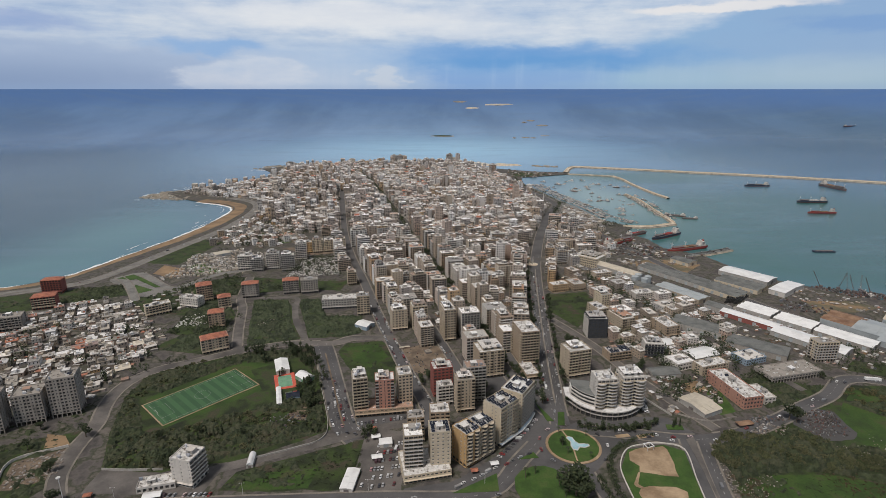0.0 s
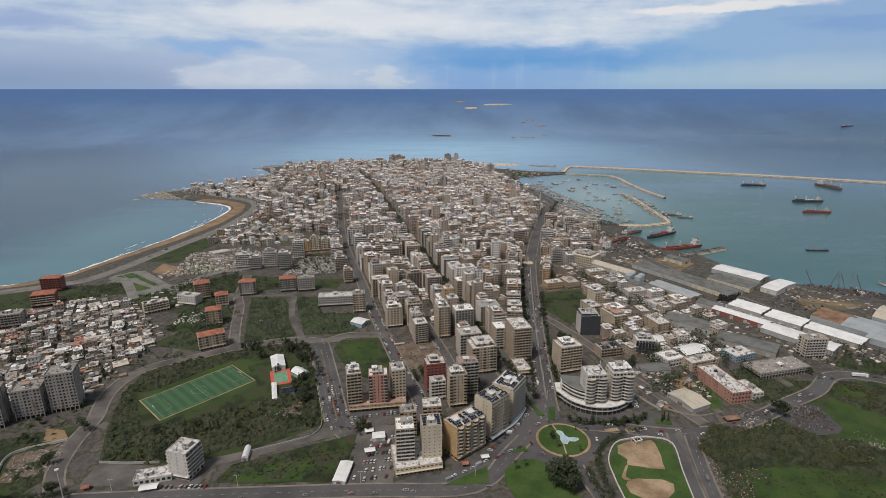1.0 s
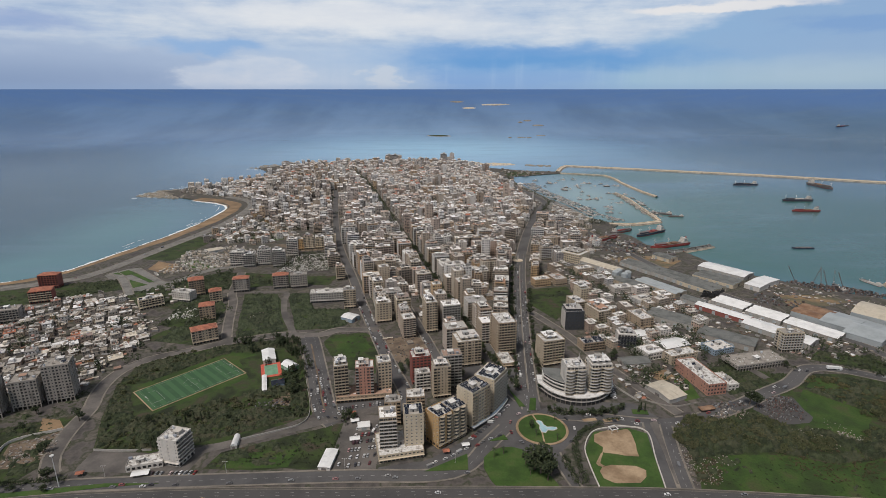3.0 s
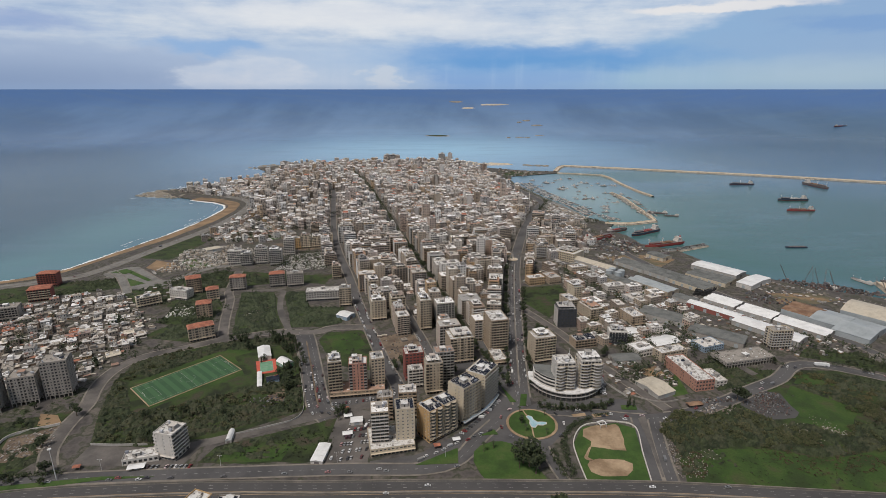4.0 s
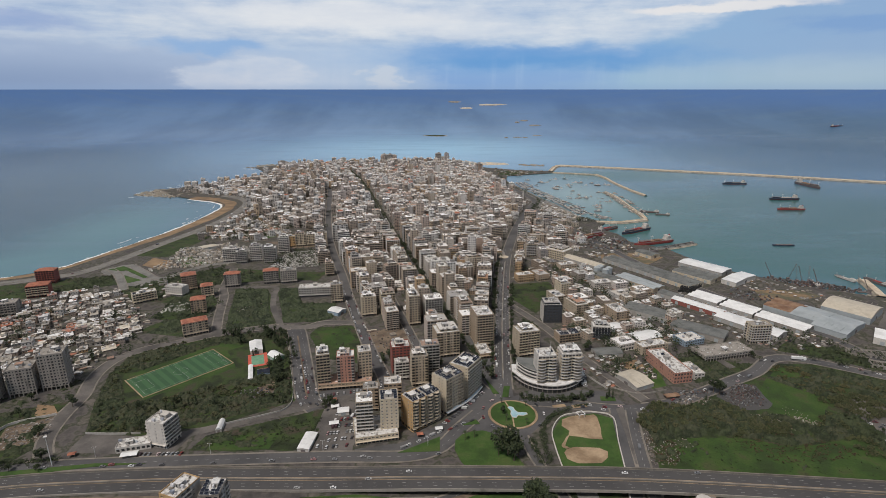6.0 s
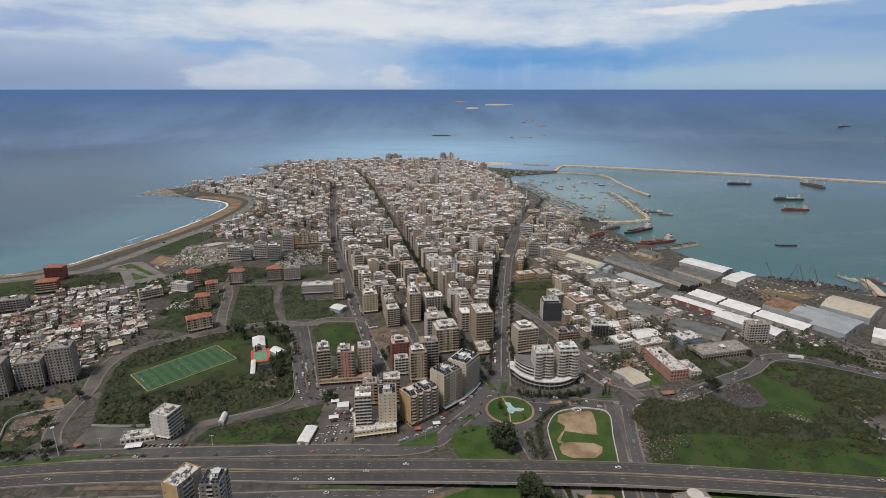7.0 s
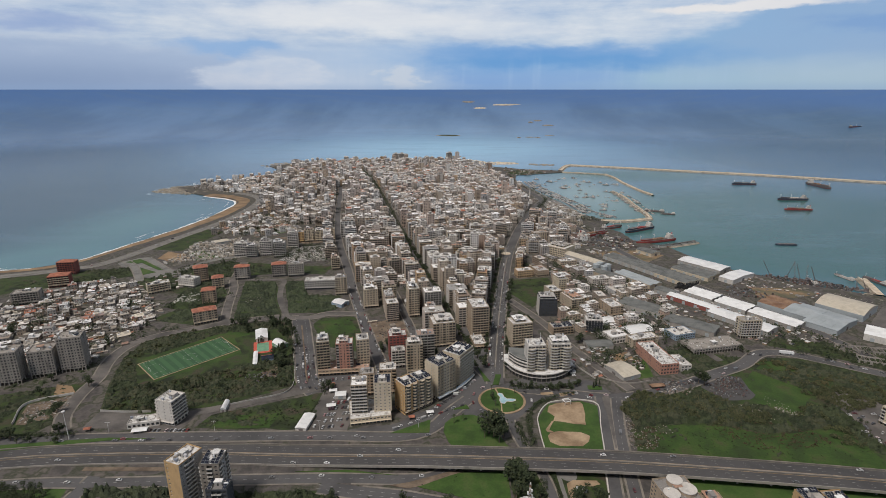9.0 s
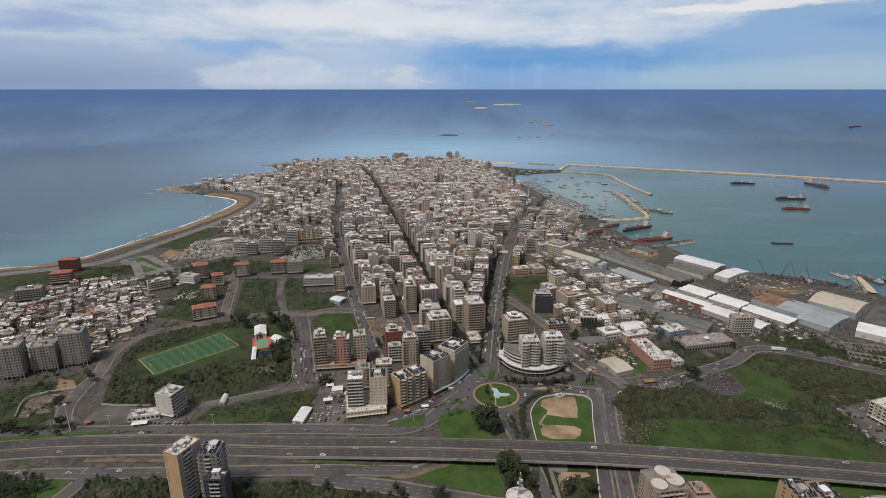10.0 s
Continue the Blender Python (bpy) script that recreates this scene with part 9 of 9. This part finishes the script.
def mosque(x, y):
    root = thing("mosque", pose(x, y, 0, 0, 0, 12), "pale stone mosque with two minarets and a dome", "mosque")
    s = Shape()
    s.box(0, 0, 0, 26, 20, 9)
    part("prayer_hall", s, [m_white], root)
    s = Shape()
    for k in range(5):
        s.drum(0, 0, 9 + k * 1.3, 6.5 * math.cos(k * 0.3), 1.3, 0, 16, math.cos((k + 1) * 0.3) / math.cos(k * 0.3))
    part("dome", s, [m_greyroof], root)
    for mx in (-11, 11):
        s = Shape()
        s.drum(mx, 8, 0, 1.6, 26, n=8)
        s.drum(mx, 8, 26, 2.2, 1.0, n=8)
        s.drum(mx, 8, 27, 1.2, 5, n=8)
        s.drum(mx, 8, 32, 1.3, 4, n=8, grow=0.05)
        part("minaret", s, [m_white], root)


mosque(240, 1300)


# ---- small furniture of the streets and the park ----
def markings(line, off, length, gap, y_most, z):
    s = Shape()
    for x, y, h in along(offset(smooth(line), off), length + gap):
        if y < y_most and -420 < x < 620:
            s.face([(*p, z) for p in rect(x, y, length, 0.22, h)])
    tagged(part("road_marking", s, [m_paint]), "worn white dashed lane line", "road marking", "", "stuff")


for line, offs in ((BOULEVARD, (4.2, -4.2)), (SERVICE, (0,)), (LOWER, (0,)), (RAMP, (-2, 2)), (PORT_ROAD, (0,)), (COAST_ROAD, (3.5, -3.5)), (SCHOOL_ROAD, (5, -5)), (RAMP_B, (0,))):
    for o in offs:
        markings(line, o, 3.0, 5.0, 900, 0.36)


def median(line, half, start, stop, mat, label):
    c = [(x, y) for x, y, h in along(smooth(line), 4.0, start, stop)]
    s = Shape()
    ribbon(s, offset(c, half), offset(c, -half), 0.42, 0.42)
    for side in (1, -1):
        e = offset(c, side * half)
        for p, q in zip(e, e[1:]):
            s.face([(*p, 0), (*q, 0), (*q, 0.42), (*p, 0.42)])
    tagged(part("median_strip", s, [mat]), label, "median", "", "structure")


median(BOULEVARD, 0.9, 34, 430, m_kerb, "narrow kerbed median of the boulevard")
median(SCHOOL_ROAD, 0.8, 24, 168, m_mud, "narrow earth median of the school road")
median(COAST_ROAD, 1.2, 700, 1900, m_kerb, "kerbed median of the coast road")


def traffic_island(outline, mat, label):
    patch("traffic_island", outline, mat, 0.46, label, "traffic island", "structure", 0.0, 0.45)


traffic_island([(203, 384), (211, 388), (207, 368), (202, 340), (196.5, 308), (195, 308), (199, 340)], m_dirtroad, "dusty paved traffic island")
traffic_island([(164, 385), (178, 388), (177, 392), (163, 390)], m_earth, "planted traffic island with tan kerb")
traffic_island([(146, 386), (158, 388), (157, 392), (145, 390)], m_earth, "planted traffic island with tan kerb")
traffic_island([(-225, 268), (-150, 270), (-120, 272), (-150, 274), (-225, 272)], m_mud, "long earth island between slip road and motorway")
traffic_island([(-60, 272), (-10, 272), (20, 270), (-20, 275)], m_lawn, "grassy strip beside the motorway")
traffic_island([(-330, 284), (-230, 305), (-190, 309), (-230, 309), (-330, 294)], m_lawn, "grass verge beside the motorway")


def garden():
    patch("footpath", [(140.2, 290), (143.4, 290), (145.6, 236), (142.6, 236)], m_paving, 0.075, "pale paved footpath below the overpass", "path")
    patch("plaza", ring_pts(150, 274, 6.5, 24), m_paving, 0.072, "round paved seat under the overpass", "plaza")
    patch("footpath", [(147, 265), (152, 269), (170, 269), (172, 265), (165, 262.5), (153.5, 263.5), (150.5, 256), (152, 245), (148, 244), (146.5, 254)], m_earth, 0.078, "tan winding garden path", "path")
    for x in (154.0, 158.6):
        root = thing("utility_cabinet", pose(x, 257.5, 0, 0, 0, 4), "white metal utility cabinet in a garden", "cabinet", "utility cabinets")
        b = Shape()
        b.box(0, 0, 0, 3.0, 4.0, 0.3)
        part("plinth", b, [m_concrete], root)
        b = Shape()
        b.box(0, 0, 0.3, 2.5, 3.4, 2.1)
        part("body", b, [m_greyroof], root)
        b = Shape()
        b.gable(0, 0, 2.4, 2.9, 3.8, 0.5, 0)
        part("lid", b, [m_metalroof], root)
        for k in (-0.6, 0.6):
            b = Shape()
            b.box(k, -1.74, 0.5, 1.05, 0.08, 1.7)
            part("door", b, [m_white], root)


garden()
patch("verge", [(15, 259), (29, 256.5), (38, 259), (56, 269), (70, 275.6), (60, 275.8), (44, 269), (28, 262.5)], m_mud, 0.47, "tan paved tip of the traffic lawn", "verge", thick=0.4)


def mast_house(x, y, top):
    """A round white roof with a red and white lattice mast on it."""
    root = thing("mast_house", pose(x, y, 0), "round white-roofed building with a lattice mast", "building")
    b = Shape()
    b.drum(0, 0, 0, 8.5, top, 0, 20)
    part("wall", b, [m_cream], root)
    b = Shape()
    b.drum(0, 0, top, 9.2, 0.8, 0, 20)
    b.drum(0, 0, top + 0.8, 9.0, 1.2, 0, 20, 0.72)
    b.drum(0, 0, top + 2.0, 6.5, 0.8, 0, 20, 0.4)
    part("roof", b, [m_white_roof], root)
    b, h, n = Shape(), 17.0, 9
    legs = [(math.cos(radians(k)), math.sin(radians(k))) for k in (45, 135, 225, 315)]
    for k in range(n):
        z0, z1 = top + 2.4 + h * k / n, top + 2.4 + h * (k + 1) / n
        f0, f1 = 1.6 - 1.2 * k / n, 1.6 - 1.2 * (k + 1) / n
        for i in range(4):
            (ax, ay), (bx, by) = legs[i], legs[(i + 1) % 4]
            for p, q in (((ax * f0, ay * f0, z0), (ax * f1, ay * f1, z1)), ((ax * f0, ay * f0, z0), (bx * f1, by * f1, z1)), ((bx * f0, by * f0, z0), (ax * f1, ay * f1, z1)), ((ax * f1, ay * f1, z1), (bx * f1, by * f1, z1))):
                b.face([(p[0] - 0.09, p[1], p[2]), (p[0] + 0.09, p[1], p[2]), (q[0] + 0.09, q[1], q[2]), (q[0] - 0.09, q[1], q[2])], k % 2)
                b.face([(p[0], p[1] - 0.09, p[2]), (p[0], p[1] + 0.09, p[2]), (q[0], q[1] + 0.09, q[2]), (q[0], q[1] - 0.09, q[2])], k % 2)
    part("lattice_mast", b, [m_frame, m_rust], root, "red and white lattice mast")
    for z, a in ((8, 20), (11, 200), (13.5, 300)):
        b = Shape()
        b.drum(1.5 * math.cos(radians(a)), 1.5 * math.sin(radians(a)), top + z, 0.7, 1.6, 0, 10)
        part("dish", b, [m_frame], root)


mast_house(112, 216, 22.0)


def gazebo():
    root = thing("gazebo", pose(167, 372, 0.5, 0, 0, 20), "white square open park pavilion", "pavilion")
    for x in (-3, 3):
        for y in (-2.5, 2.5):
            s = Shape()
            s.box(x, y, 0, 0.35, 0.35, 3.2)
            part("post", s, [m_white], root)
    for x, y, w, d in ((0, -2.6, 6.8, 0.5), (0, 2.6, 6.8, 0.5), (-3.1, 0, 0.5, 4.7), (3.1, 0, 0.5, 4.7)):
        s = Shape()
        s.box(x, y, 3.2, w, d, 0.5)
        part("roof_beam", s, [m_metalroof], root)


gazebo()


def stall(x, y, rot, w, d, mat, label):
    root = thing("market_stall", pose(x, y, 0, 0, 0, rot), label, "stall")
    for px in (-w / 2 + 0.2, w / 2 - 0.2):
        for py in (-d / 2 + 0.2, d / 2 - 0.2):
            s = Shape()
            s.box(px, py, 0, 0.12, 0.12, 2.6)
            part("post", s, [m_steel], root)
    s = Shape()
    s.gable(0, 0, 2.6, w + 0.6, d + 0.6, 0.9, 0)
    part("awning", s, [mat], root)


for x, y, w, d, m, words in ((-4, 418, 9, 6, m_tile, "orange canvas awning over a shop front"), (-60, 397, 6, 4, m_tile, "orange canvas stall by the car park"), (-56, 386, 7, 5, m_metalroof, "white canvas stall in the car park"), (-52, 360, 8, 5, m_metalroof, "white canvas stall in the car park"),
                             (-254, 318, 5, 4, m_tile, "red canopy beside the service road"), (-208, 318, 12, 6, m_metalroof, "white car wash canopy"), (262, 404, 14, 6, m_rust, "brown sheet roof by the scrap yard"), (24, 344, 5, 4, m_tile, "red tiled shop porch"), (40, 352, 6, 4, m_metalroof, "white flat-roofed shop kiosk")):
    stall(x, y, 12, w, d, m, words)


def antenna(x, y, z, h):
    root = thing("roof_mast", pose(x, y, z), "thin red and white steel roof mast", "mast", "roof masts")
    s = Shape()
    s.drum(0, 0, 0, 0.22, h, n=5, grow=0.4)
    part("pole", s, [m_frame], root)


antenna(148, 424, 40, 9)
antenna(-20, 351, 38, 8)
